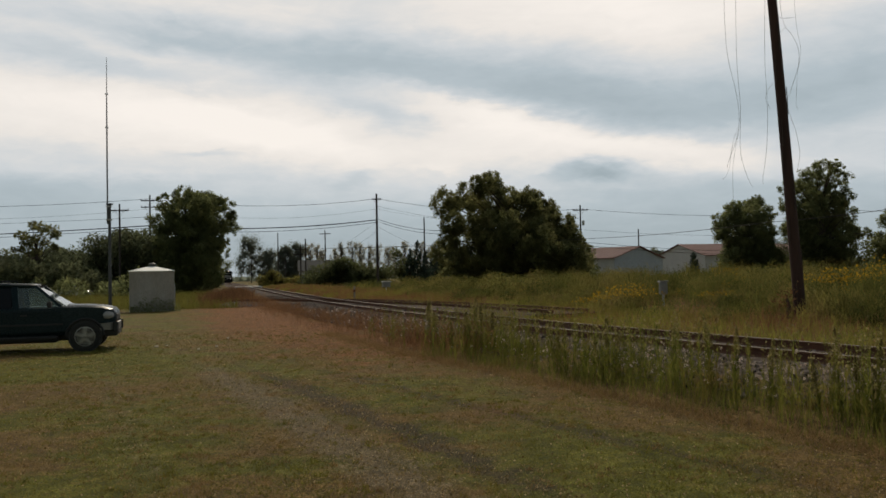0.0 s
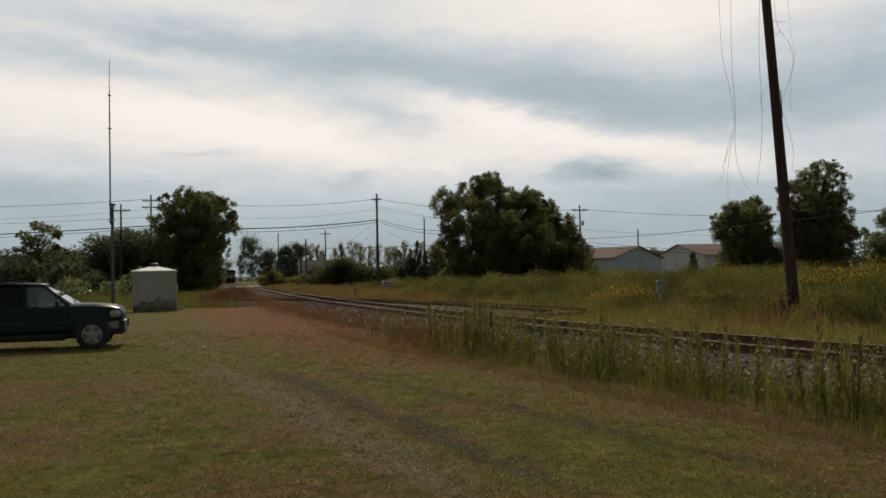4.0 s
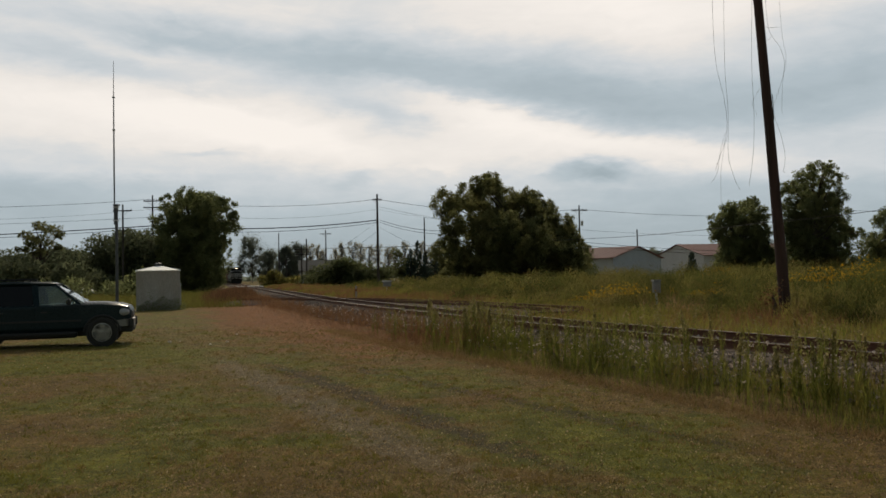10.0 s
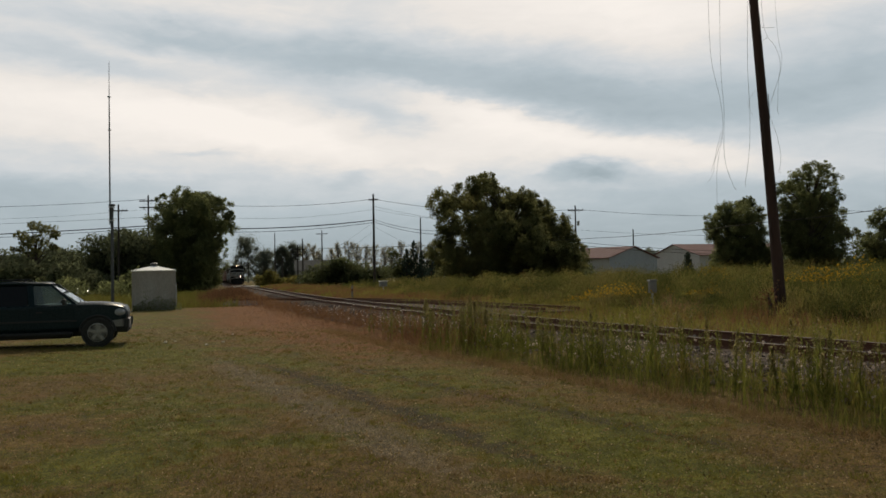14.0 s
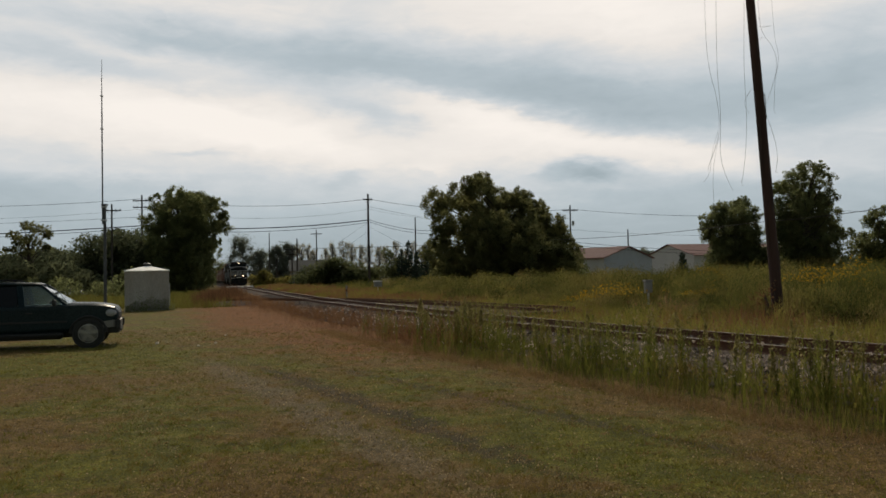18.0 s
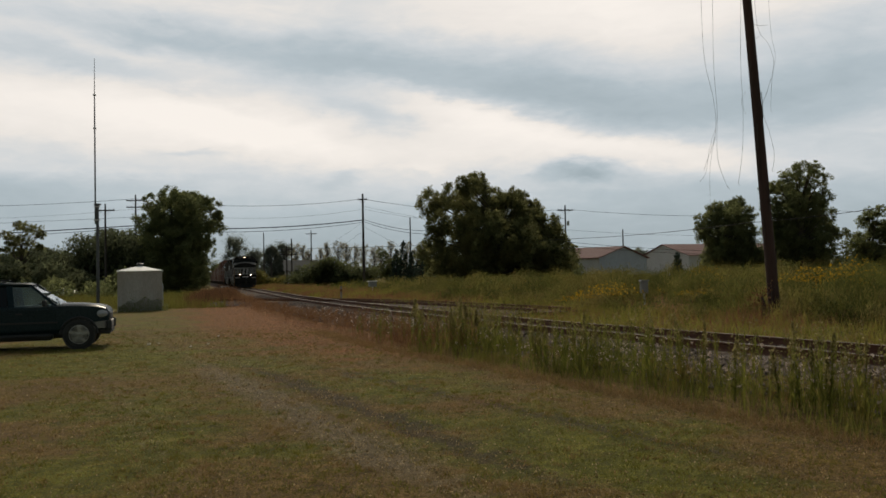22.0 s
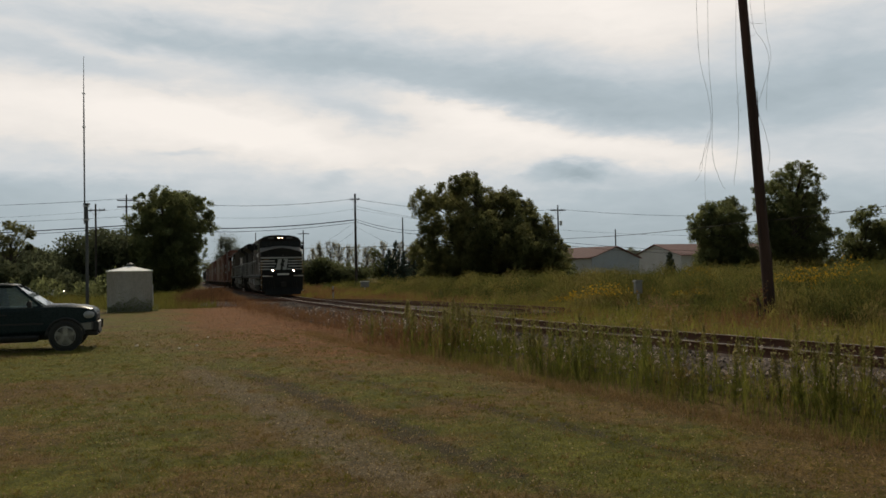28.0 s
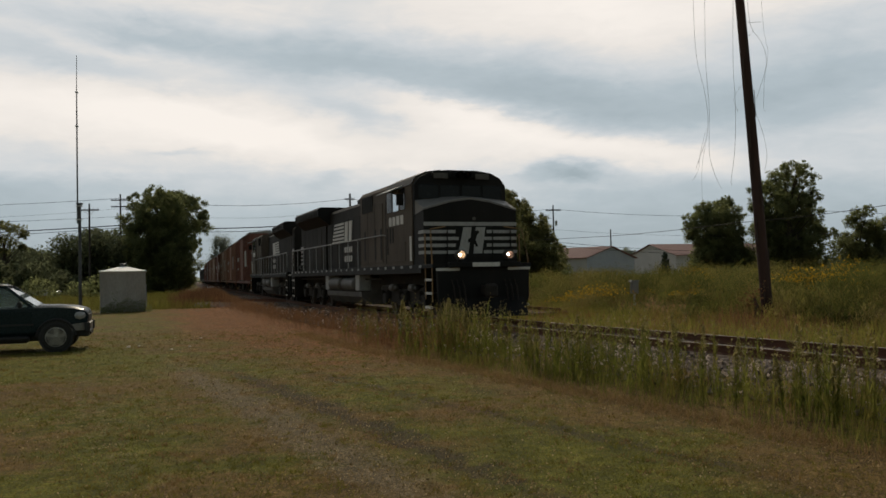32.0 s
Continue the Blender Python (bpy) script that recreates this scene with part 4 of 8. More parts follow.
def stalks(us, offs, heights, leaf_gap=0.075):
    """Upright weeds: a stem, many narrow drooping leaves and a plume. Returns stem triangles, leaf quads and plume quads."""
    x, y = on_track(us, offs)
    z = ground_height(x, y)
    stems = blade_tris(x, y, z - 0.02, heights, np.full(len(x), 0.016), 0.07)
    tips = stems[:, 2]
    base = np.stack([x, y, z], 1)
    leaves, plumes = [], []
    for i in range(len(x)):
        k = max(6, int(heights[i] / leaf_gap * 2.2))
        f = rng.uniform(0.12, 0.96, k)
        at = base[i] + (tips[i] - base[i]) * f[:, None]
        a = rng.uniform(0, 2 * np.pi, k)
        length = heights[i] * 0.085 * (1.25 - f * 0.8) + 0.025
        out = np.stack([np.cos(a), np.sin(a), rng.uniform(0.9, 2.4, k)], 1) * length[:, None] * 0.75
        wide = np.stack([-np.sin(a), np.cos(a), np.zeros(k)], 1) * (length * 0.07)[:, None]
        leaves.append(np.stack([at, at + out * 0.5 + wide, at + out, at + out * 0.5 - wide], 1))
        m = 9
        g = rng.normal(size=(m, 3)) * np.array([0.022, 0.022, 0.055]) * (0.5 + heights[i])
        plumes.append(tips[i] + g - np.array([0, 0, 0.04]))
    return stems, np.concatenate(leaves), leaf_quads(np.concatenate(plumes), 0.035)


def make_near_weeds():
    # green stalks by the near part of the track
    n = 2600
    us = rng.uniform(-26, 3, n)
    offs = rng.normal(-3.3, 0.48, n)
    offs = np.clip(offs, -4.3, -2.1)
    clump = 0.5 + 0.5 * np.sin(us * 1.9 + 0.6) * np.cos(us * 0.73)
    keep = rng.uniform(0, 1, n) < (0.16 + 0.84 * clump ** 1.5) * np.interp(us, [-26, -5.2, 1.0], [1, 1, 0.08])
    us, offs = us[keep], offs[keep]
    tall = rng.uniform(0.5, 1.0, len(us)) * np.interp(us, [-24, -14, -6, 2, 8, 20], [0.95, 0.98, 1.05, 1.15, 0.8, 0.5])
    stems, leaves, plumes = stalks(us, offs, tall)
    thing("weed_stems", "upright green weed stems along the ballast", "weeds", kind="stuff", data=soup("weed_stems", stems, NEAR_WEED))
    thing("weed_leaves", "narrow green leaves of tall trackside weeds", "weeds", kind="stuff", data=soup("weed_leaves", leaves, NEAR_WEED))
    thing("weed_plumes", "pale seed plumes on trackside weeds", "weeds", kind="stuff", data=soup("weed_plumes", plumes, NEAR_PLUME))
    # dry reddish stalks further along
    n = 2200
    us = rng.uniform(-5.6, 75, n)
    offs = np.clip(rng.normal(-3.6, 0.38, n), -4.4, -2.6)
    tall = rng.uniform(0.25, 0.62, n) * np.interp(us, [-4, 4, 14, 40, 75], [1.3, 1.1, 0.95, 0.9, 1.3])
    stems, leaves, plumes = stalks(us, offs, tall, 0.06)
    thing("dry_weeds", "dry red-brown weeds along the track", "weeds", kind="stuff", data=soup("dry_weeds", np.concatenate([leaves, plumes]), DRY_WEED))
    # undergrowth
    n = 135000
    us = rng.uniform(-26, 60, n)
    offs = rng.uniform(-4.5, -2.3, n)
    x, y = on_track(us, offs)
    keep = rng.uniform(0, 1, n) < np.interp(offs, [-4.5, -3.8, -3.0, -2.3], [0.6, 1, 0.95, 0.5]) * np.interp(us, [-26, -3, 2, 60], [0.85, 0.85, 0.36, 0.30]) * np.interp(us - 6 * (offs + 3.4), [0, 6], [1, 0.35]) * np.clip(0.48 + 1.2 * lumps(x, y, 0.7), np.interp(offs, [-3.7, -3.2], [0.34, 0.05]), 1)
    x, y, us, offs = x[keep], y[keep], us[keep], offs[keep]
    tall = (0.07 + 0.50 * rng.uniform(0, 1, len(x)) ** 1.5) * np.interp(offs, [-4.5, -3.6, -2.4], [0.8, 1.0, 1.0]) * np.interp(us, [-26, -3, 2, 14, 60], [1, 1, 0.6, 0.5, 0.5]) * (0.85 + 0.55 * lumps(x, y, 0.8))
    tris = blade_tris(x, y, ground_height(x, y) - 0.01, tall, np.full(len(x), 0.0085), 0.22)
    dry = us + 2.0 * lumps(x, y, 1.3) > -3.9
    thing("trackside_grass", "long green grass at the foot of the weeds", "grass", kind="stuff", data=soup("trackside_grass", tris[~dry], NEAR_WEED))
    thing("dry_trackside_grass", "dead brown grass at the foot of the weeds", "grass", kind="stuff", data=soup("dry_trackside_grass", tris[dry], DRY_WEED))


def make_straw_fringe():
    """Bent pale straw where the mower stops at the weeds."""
    n = 12000
    us = rng.uniform(-26, 4, n)
    x, y = on_track(us, rng.normal(-4.45, 0.16, n))
    tall = rng.uniform(0.04, 0.16, n)
    thing("straw_fringe", "pale bent straw at the edge of the mown lawn", "grass", kind="stuff", data=soup("straw_fringe", blade_tris(x, y, ground_height(x, y) - 0.005, tall, np.full(n, 0.008), 0.9), STRAW))


def tall_weed(u, height, seed):
    """One prominent goldenrod plant at the lawn's edge: stem, leaves and a feathery spade-shaped head."""
    rnd = random.Random(seed)
    x, y = on_track(u, -3.6 + rnd.uniform(-0.3, 0.3))
    x, y = float(x), float(y)
    top = thing("tall_weed", "tall single weed with a feathery head", "weed", "tall weeds by the track", m=pose(x, y, float(ground_height(x, y)) - 0.02, rnd.uniform(-4, 4), rnd.uniform(-4, 4), rnd.uniform(0, 360)))
    bend = rnd.uniform(-0.08, 0.08)
    full = -6.2 < u < -2.0
    broad, tip = (rnd.uniform(0.075, 0.11), 0.34) if full else (rnd.uniform(0.035, 0.06), rnd.uniform(0.30, 0.5))
    part("stem", Shape().tube([(0, 0, 0), (bend * 0.3, 0, height * 0.5), (bend, 0.01, height * 0.97)], 0.008, 5, 0.003), NEAR_WEED, top)
    quads = []
    for k in range(int(height * 75)):
        f = 0.08 + 0.84 * rnd.random()
        a = rnd.uniform(0, 6.283)
        length = 0.085 * (1.25 - 0.85 * f)
        base = np.array([bend * f, 0, height * f])
        out = np.array([math.cos(a), math.sin(a), rnd.uniform(0.4, 1.6)]) * length
        wide = np.array([-math.sin(a), math.cos(a), 0]) * length * 0.09
        quads.append([base, base + out * 0.5 + wide, base + out, base + out * 0.5 - wide])
    tagged(part("foliage", soup("foliage", np.array(quads), NEAR_WEED, np.array([(0, -0.1, 0.99)]).repeat(len(quads), 0)), NEAR_WEED, top), kind="stuff")
    pts = []
    for k in range(430 if full else 170):
        f = rnd.random() ** 0.85
        w = broad * (f / 0.25 if f < 0.25 else (1 - f) / 0.75) ** 0.8 + 0.006
        a, r = rnd.uniform(0, 6.283), w * math.sqrt(rnd.random())
        pts.append((bend + math.cos(a) * r, math.sin(a) * r, height * (1.02 - tip) + height * tip * f))
    tagged(part("head", soup("head", leaf_quads(np.array(pts), 0.026, 1.5), HEAD_PLUME, np.array([(0, -0.1, 0.99)]).repeat(len(pts), 0)), HEAD_PLUME, top, "pale feathery seed head"), kind="stuff")


HEAD_PLUME = leaf_material("feathery_head", (0.190, 0.165, 0.062), (0.370, 0.310, 0.125), 0.66, 1.0)


def make_tall_weeds():
    for k, (u, h) in enumerate(((-3.2, 1.06), (-3.6, 0.9), (-4.7, 1.18), (-5.0, 0.95), (-5.5, 1.08), (-6.0, 0.94), (-6.8, 0.85), (-7.5, 1.0), (-8.3, 0.9), (-12.0, 1.1), (-12.5, 1.0),
                                (-14.0, 1.05), (-14.5, 0.96), (-13.2, 0.9), (-14.9, 0.9), (-10.2, 0.85), (-2.2, 1.1), (-9.3, 0.95), (-15.8, 1.0), (-11.1, 0.92))):
        tall_weed(u, h, 200 + k)
    rnd = random.Random(77)
    for k in range(26):
        u = rnd.uniform(-17, -0.5)
        tall_weed(u, rnd.uniform(0.5, 0.8), 300 + k)


def make_knapweed():
    """Pale mauve flower heads on thin stems over the ballast's edge."""
    n = 3400
    us = rng.uniform(-22, 16, n)
    x, y = on_track(us, rng.normal(-2.85, 0.34, n))
    keep = rng.uniform(0, 1, n) < np.interp(us, [-22, -4, 4, 16], [1, 0.8, 0.45, 0.25]) * np.clip(0.45 + 0.9 * lumps(x, y, 1.0), 0.05, 1)
    x, y = x[keep], y[keep]
    tall = rng.uniform(0.14, 0.46, len(x))
    z = ground_height(x, y)
    stems = blade_tris(x, y, z - 0.01, tall, np.full(len(x), 0.006), 0.1)
    thing("knapweed_stems", "thin stems of flowering weeds by the ballast", "weeds", kind="stuff", data=soup("knapweed_stems", stems, NEAR_WEED))
    tops = np.repeat(stems[:, 2], 7, 0)
    tops += rng.normal(size=tops.shape) * 0.009
    thing("knapweed_flowers", "small pale mauve flower heads beside the ballast", "flowers", kind="stuff", data=soup("knapweed_flowers", leaf_quads(tops, 0.030, 0.6, 0.5), MAUVE))


MAUVE = leaf_material("mauve_bloom", (0.46, 0.365, 0.31), (0.74, 0.62, 0.53), 0.4, 1.0)


def make_field():
    """The weedy field behind the track: tall clumps, goldenrod and low grass next to the ballast."""
    n = 95000
    us = -45 + 175 * rng.uniform(0, 1, n) ** 1.3
    offs = 2.4 + 4.6 * rng.uniform(0, 1, n)
    x, y = on_track(us, offs)
    tall = rng.uniform(0.12, 0.45, n) * np.interp(offs, [2.4, 4, 8], [0.5, 0.9, 1.3]) * (1 + 0.35 * lumps(x, y, 1.2))
    tris = blade_tris(x, y, ground_height(x, y) - 0.01, tall * np.interp(us, [15, 40], [1, 1.7]), 0.018 + 0.0005 * np.clip(us, 0, 100), 0.28)
    dry = (lumps(x, y, 2.6) + 0.4 * rng.normal(size=n)) > np.interp(us, [-10, 2, 18, 40], [0.66, 0.5, 0.15, -0.15])
    thing("verge_grass", "long grass between the track and the field", "grass", kind="stuff", data=soup("verge_grass", tris[~dry], VERGE))
    thing("dry_verge_grass", "patches of dead grass beside the track", "grass", kind="stuff", data=soup("dry_verge_grass", tris[dry], DRY_WEED))
    n = 1500
    us = -50 + 210 * rng.uniform(0, 1, n) ** 1.25
    offs = 6.6 + 45 * rng.uniform(0, 1, n) ** 1.5
    x, y = on_track(us, offs)
    keep = (y > 6) & (np.abs(x) < 0.75 * y + 6) & (y < 120)
    x, y, us, offs = x[keep], y[keep], us[keep], offs[keep]
    z = ground_height(x, y)
    mound = lumps(x + 0.8 * np.sin(y), y, 2.2)
    tall = (0.74 + 0.30 * lumps(x, y, 5.0) + 0.46 * mound + 0.14 * lumps(x, y, 1.1) + rng.uniform(-0.15, 0.25, len(x))) * np.interp(offs, [6.6, 9, 14], [0.5, 0.9, 1.15]) * np.interp(us, [20, 60], [1, 0.75])
    tall = 0.55 * np.clip(tall, 0.22, 1.8)
    leaves = []
    for i in range(len(x)):
        k = int(34 + 44 * tall[i])
        h = rng.uniform(0.08, 1.0, k) ** 0.8
        spread = 0.24 * (1.12 - 0.8 * h)
        leaves.append(np.stack([x[i] + rng.normal(0, 1, k) * spread, y[i] + rng.normal(0, 1, k) * spread, z[i] + h * tall[i]], 1))
    # Darker leaf where the mounds dip: the hollows' shade put into colour.
    shade = (lumps(x - 5, y, 2.3) - 0.5 * mound + 0.3 * rng.normal(size=len(x))) > 0.40
    for name, pick, leaf, label in (("field_weeds", ~shade, WEED_LEAF, "tall tangled olive and tan field weeds"), ("dark_field_weeds", shade, FIELD_SHADE_GREEN, "green weeds in the field, darkened for shaded hollows")):
        pts = np.concatenate([q for q, p in zip(leaves, pick) if p])
        thing(name, label, "weeds", kind="stuff", data=soup(name, leaf_quads(pts, 0.046, 1.6, 0.2), leaf, np.array([(0, -0.3, 0.95)]).repeat(len(pts), 0)))
    # dense weed clumps: rounded, with bright tops and dim flanks
    m = 3800
    cu = -48 + 150 * rng.uniform(0, 1, m) ** 1.2
    co = 6.6 + 36 * rng.uniform(0, 1, m) ** 1.4
    cx, cy = on_track(cu, co)
    kept = ~((cy < 25.6) & (np.abs(cx / np.maximum(cy, 1) - 0.405) < 0.045)) & ~((np.abs(cx - 8.2) < 0.9) & (cy > 28) & (cy < 33.9)) & (cy > 10) & (np.abs(cx) < 0.72 * cy + 4) & (cy < 95)
    cx, cy, co = cx[kept], cy[kept], co[kept]
    cz = ground_height(cx, cy)
    gold_patch = np.exp(-((cx - 6.6) / 1.1) ** 2 - ((cy - 33) / 1.8) ** 2) + 0.9 * np.exp(-((cx - 9.5) / 1.0) ** 2 - ((cy - 33) / 1.6) ** 2) + 0.5 * np.exp(-((cx - 13.8) / 1.8) ** 2 - ((cy - 27.5) / 1.6) ** 2)
    heaps = {0: [], 1: [], 2: []}
    faces = {0: [], 1: [], 2: []}
    caps = []
    for i in range(len(cx)):
        large = rng.uniform(0, 1) < 0.24
        r = rng.uniform(0.8, 1.7) if large else rng.uniform(0.3, 0.7)
        h = (rng.uniform(1.0, 1.6) if large else rng.uniform(0.45, 0.95)) * np.interp(co[i], [6.6, 10, 16], [0.55, 0.9, 1.0])
        k = int(600 * r * (0.5 + h) * np.interp(cy[i], [25, 60], [1, 0.6]))
        d = rng.normal(size=(k, 3))
        d /= np.linalg.norm(d, axis=1)[:, None]
        s = 0.55 + 0.5 * rng.uniform(0, 1, k) ** 0.6
        pts = np.stack([cx[i] + d[:, 0] * r * s, cy[i] + d[:, 1] * r * s, cz[i] + np.abs(d[:, 2]) * h * s * rng.uniform(0.75, 1.1, k)], 1)
        key = int(rng.uniform(0, 1) < 0.45) + int(rng.uniform(0, 1) < 0.2)
        heaps[key].append(pts)
        d[:, 2] = np.abs(d[:, 2])
        faces[key].append((d + np.array([0, 0, 0.55]) + 0.25 * rng.normal(size=(k, 3))) / np.linalg.norm(d, axis=1)[:, None])
        if rng.uniform(0, 1) < 1.5 * gold_patch[i] * (lumps(cx[i], cy[i], 0.8) > -0.1) + 0.015:
            caps.append(pts[(pts[:, 2] - cz[i]) > 0.55 * h][:: 2] + np.array([0, 0, 0.06]))
    for key, name, leaf, label in ((0, "weed_clumps", WEED_LEAF, "rounded olive weed clumps in the field"), (1, "green_weed_clumps", FIELD_SHADE_GREEN, "deep green weed clumps in the field, partly shade in the colour"), (2, "pale_weed_clumps", PLUME, "pale feathery weed clumps in the field")):
        p = np.concatenate(heaps[key])
        lift = rng.uniform(0.07, 0.16, len(p))
        thing(name, label, "weeds", kind="stuff", data=soup(name, blade_tris(p[:, 0], p[:, 1], p[:, 2] - 0.05, lift, 0.019 + 0.016 * (p[:, 1] > 45), 0.5), leaf, np.concatenate(faces[key])))
    thing("goldenrod_clumps", "yellow goldenrod crowns in the field", "flowers", kind="stuff", data=soup("goldenrod_clumps", leaf_quads(np.concatenate(caps), 0.085), GOLD))
    patch = np.exp(-((x - 6.6) / 1.1) ** 2 - ((y - 33) / 1.8) ** 2) + 0.9 * np.exp(-((x - 9.5) / 1.0) ** 2 - ((y - 33) / 1.6) ** 2) + 0.4 * np.exp(-((x - 13.8) / 1.8) ** 2 - ((y - 27.5) / 1.6) ** 2)
    pick = (rng.uniform(0, 1, len(x)) < 0.75 * patch) & (tall > 0.4)
    tops = np.repeat(np.stack([x, y, z + tall], 1)[pick], 16, 0)
    tops += rng.normal(size=tops.shape) * np.array([0.11, 0.11, 0.09])
    thing("goldenrod", "yellow goldenrod heads among the field weeds", "flowers", kind="stuff", data=soup("goldenrod", leaf_quads(tops, 0.06), GOLD))
    pale = (rng.uniform(0, 1, len(x)) < 0.006) & (offs > 8)
    tops = np.repeat(np.stack([x, y, z + tall], 1)[pale], 5, 0) + rng.normal(size=(5 * pale.sum(), 3)) * 0.07
    thing("pale_seed_heads", "pale fluffy seed heads in the field", "flowers", kind="stuff", data=soup("pale_seed_heads", leaf_quads(tops, 0.05), SEED))
    part_blades_u = rng.uniform(-45, 120, 6000)
    offs = 7.0 + 40 * rng.uniform(0, 1, 6000) ** 1.6
    x, y = on_track(part_blades_u, offs)
    keep = (y > 6) & (np.abs(x) < 0.75 * y + 6) & (y < 110)
    x, y = x[keep], y[keep]
    tris = blade_tris(x, y, ground_height(x, y), rng.uniform(0.2, 0.75, len(x)) * (0.8 + 0.35 * lumps(x + 0.8 * np.sin(y), y, 2.2)), np.full(len(x), 0.024), 0.2)
    thing("field_grass", "tall coarse grass stems in the field", "grass", kind="stuff", data=soup("field_grass", tris, WEED_LEAF))


make_trees()
make_lawn_blades()
make_lawn_tufts()
make_clippings()
make_dead_blades()
make_near_weeds()
make_straw_fringe()
make_tall_weeds()
make_knapweed()
make_field()

# ---- vehicle, tank, poles, wires, sheds ----
CAR_PAINT = material("dark_green_car_paint", (0.008, 0.017, 0.021), 0.28, 0.0, (0.012, 0.024, 0.028), 1.0, 0.4, 30, 0.0, coat=0.0, spec=0.11)
CAR_TRIM = material("dark_car_trim", (0.018, 0.018, 0.019), 0.6, 0.0, None, 2.0, 0.4, 40, 0.05)
RUBBER = material("tyre_rubber", (0.016, 0.016, 0.016), 0.85, 0.0, (0.04, 0.036, 0.03), 4.0, 0.4, 60, 0.1)
ALLOY = material("alloy_wheel", (0.17, 0.17, 0.175), 0.35, 0.8, (0.33, 0.325, 0.32), 3.0, 0.5, 40, 0.02)
CHROME = material("bumper_metal", (0.17, 0.165, 0.16), 0.45, 0.6, (0.17, 0.165, 0.16), 3.0, 0.4, 30, 0.02)
CAR_GLASS = glass("tinted_car_glass", (0.42, 0.50, 0.49), 0.02)
REAR_GLASS = material("dark_rear_glass", (0.006, 0.007, 0.008), 0.12, 0.0, None, 1.0, 0.1, 8, 0, spec=0.2)
LAMP_CLEAR = material("headlamp_clear", (0.26, 0.26, 0.265), 0.3, 0.0, (0.36, 0.36, 0.37), 12.0, 0.6, 40, 0.1)
AMBER = material("amber_lens", (0.10, 0.05, 0.025), 0.2)
TANK_SIDE = material("tank_side", (0.34, 0.318, 0.298), 0.6, 0.0, (0.24, 0.215, 0.185), 1.3, 0.7, 20, 0.05, streak=3.0)
TANK_TOP = material("tank_top", (0.80, 0.79, 0.77), 0.5, 0.0, (0.66, 0.63, 0.58), 1.6, 0.4, 18, 0.03)
MAST_STEEL = material("mast_steel", (0.075, 0.08, 0.085), 0.6, 0.5, (0.10, 0.10, 0.11), 1.5, 0.5, 20, 0.05, streak=4.0)
SHED_WALL = material("shed_wall", (0.30, 0.33, 0.37), 0.6, 0.1, (0.24, 0.26, 0.30), 0.5, 0.5, 4, 0.02)
SHED_SIDE = material("shed_long_wall", (0.42, 0.41, 0.40), 0.6, 0.0, (0.33, 0.32, 0.31), 0.5, 0.5, 4, 0.02)
SHED_ROOF = material("shed_roof_red", (0.185, 0.098, 0.092), 0.85, 0.0, (0.150, 0.080, 0.076), 0.4, 0.5, 3, 0.02)
GREY_ROOF = material("grey_shingle_roof", (0.13, 0.125, 0.12), 0.9, 0.0, (0.09, 0.087, 0.084), 0.5, 0.5, 5, 0.05, spec=0.1)
BOX_PAINT = material("signal_box_grey", (0.19, 0.185, 0.175), 0.55, 0.2, (0.28, 0.28, 0.28), 3.0, 0.6, 25, 0.04)
PALE_STONE = material("pale_stone", (0.70, 0.60, 0.48), 0.95, 0.0, (0.55, 0.46, 0.36), 20.0, 0.6, 60, 0.3, spec=0.05)
CONCRETE = material("pale_concrete", (0.52, 0.50, 0.46), 0.85, 0.0, (0.38, 0.36, 0.33), 1.5, 0.6, 25, 0.2)


def loft(sections):
    """Skin over rings of equal length."""
    s = Shape()
    k = len(sections[0])
    vs = [p for ring in sections for p in ring]
    fs = [(i * k + j, i * k + (j + 1) % k, (i + 1) * k + (j + 1) % k, (i + 1) * k + j) for i in range(len(sections) - 1) for j in range(k)]
    fs += [tuple(range(k))[::-1], tuple(range((len(sections) - 1) * k, len(sections) * k))]
    return s.add(vs, fs)


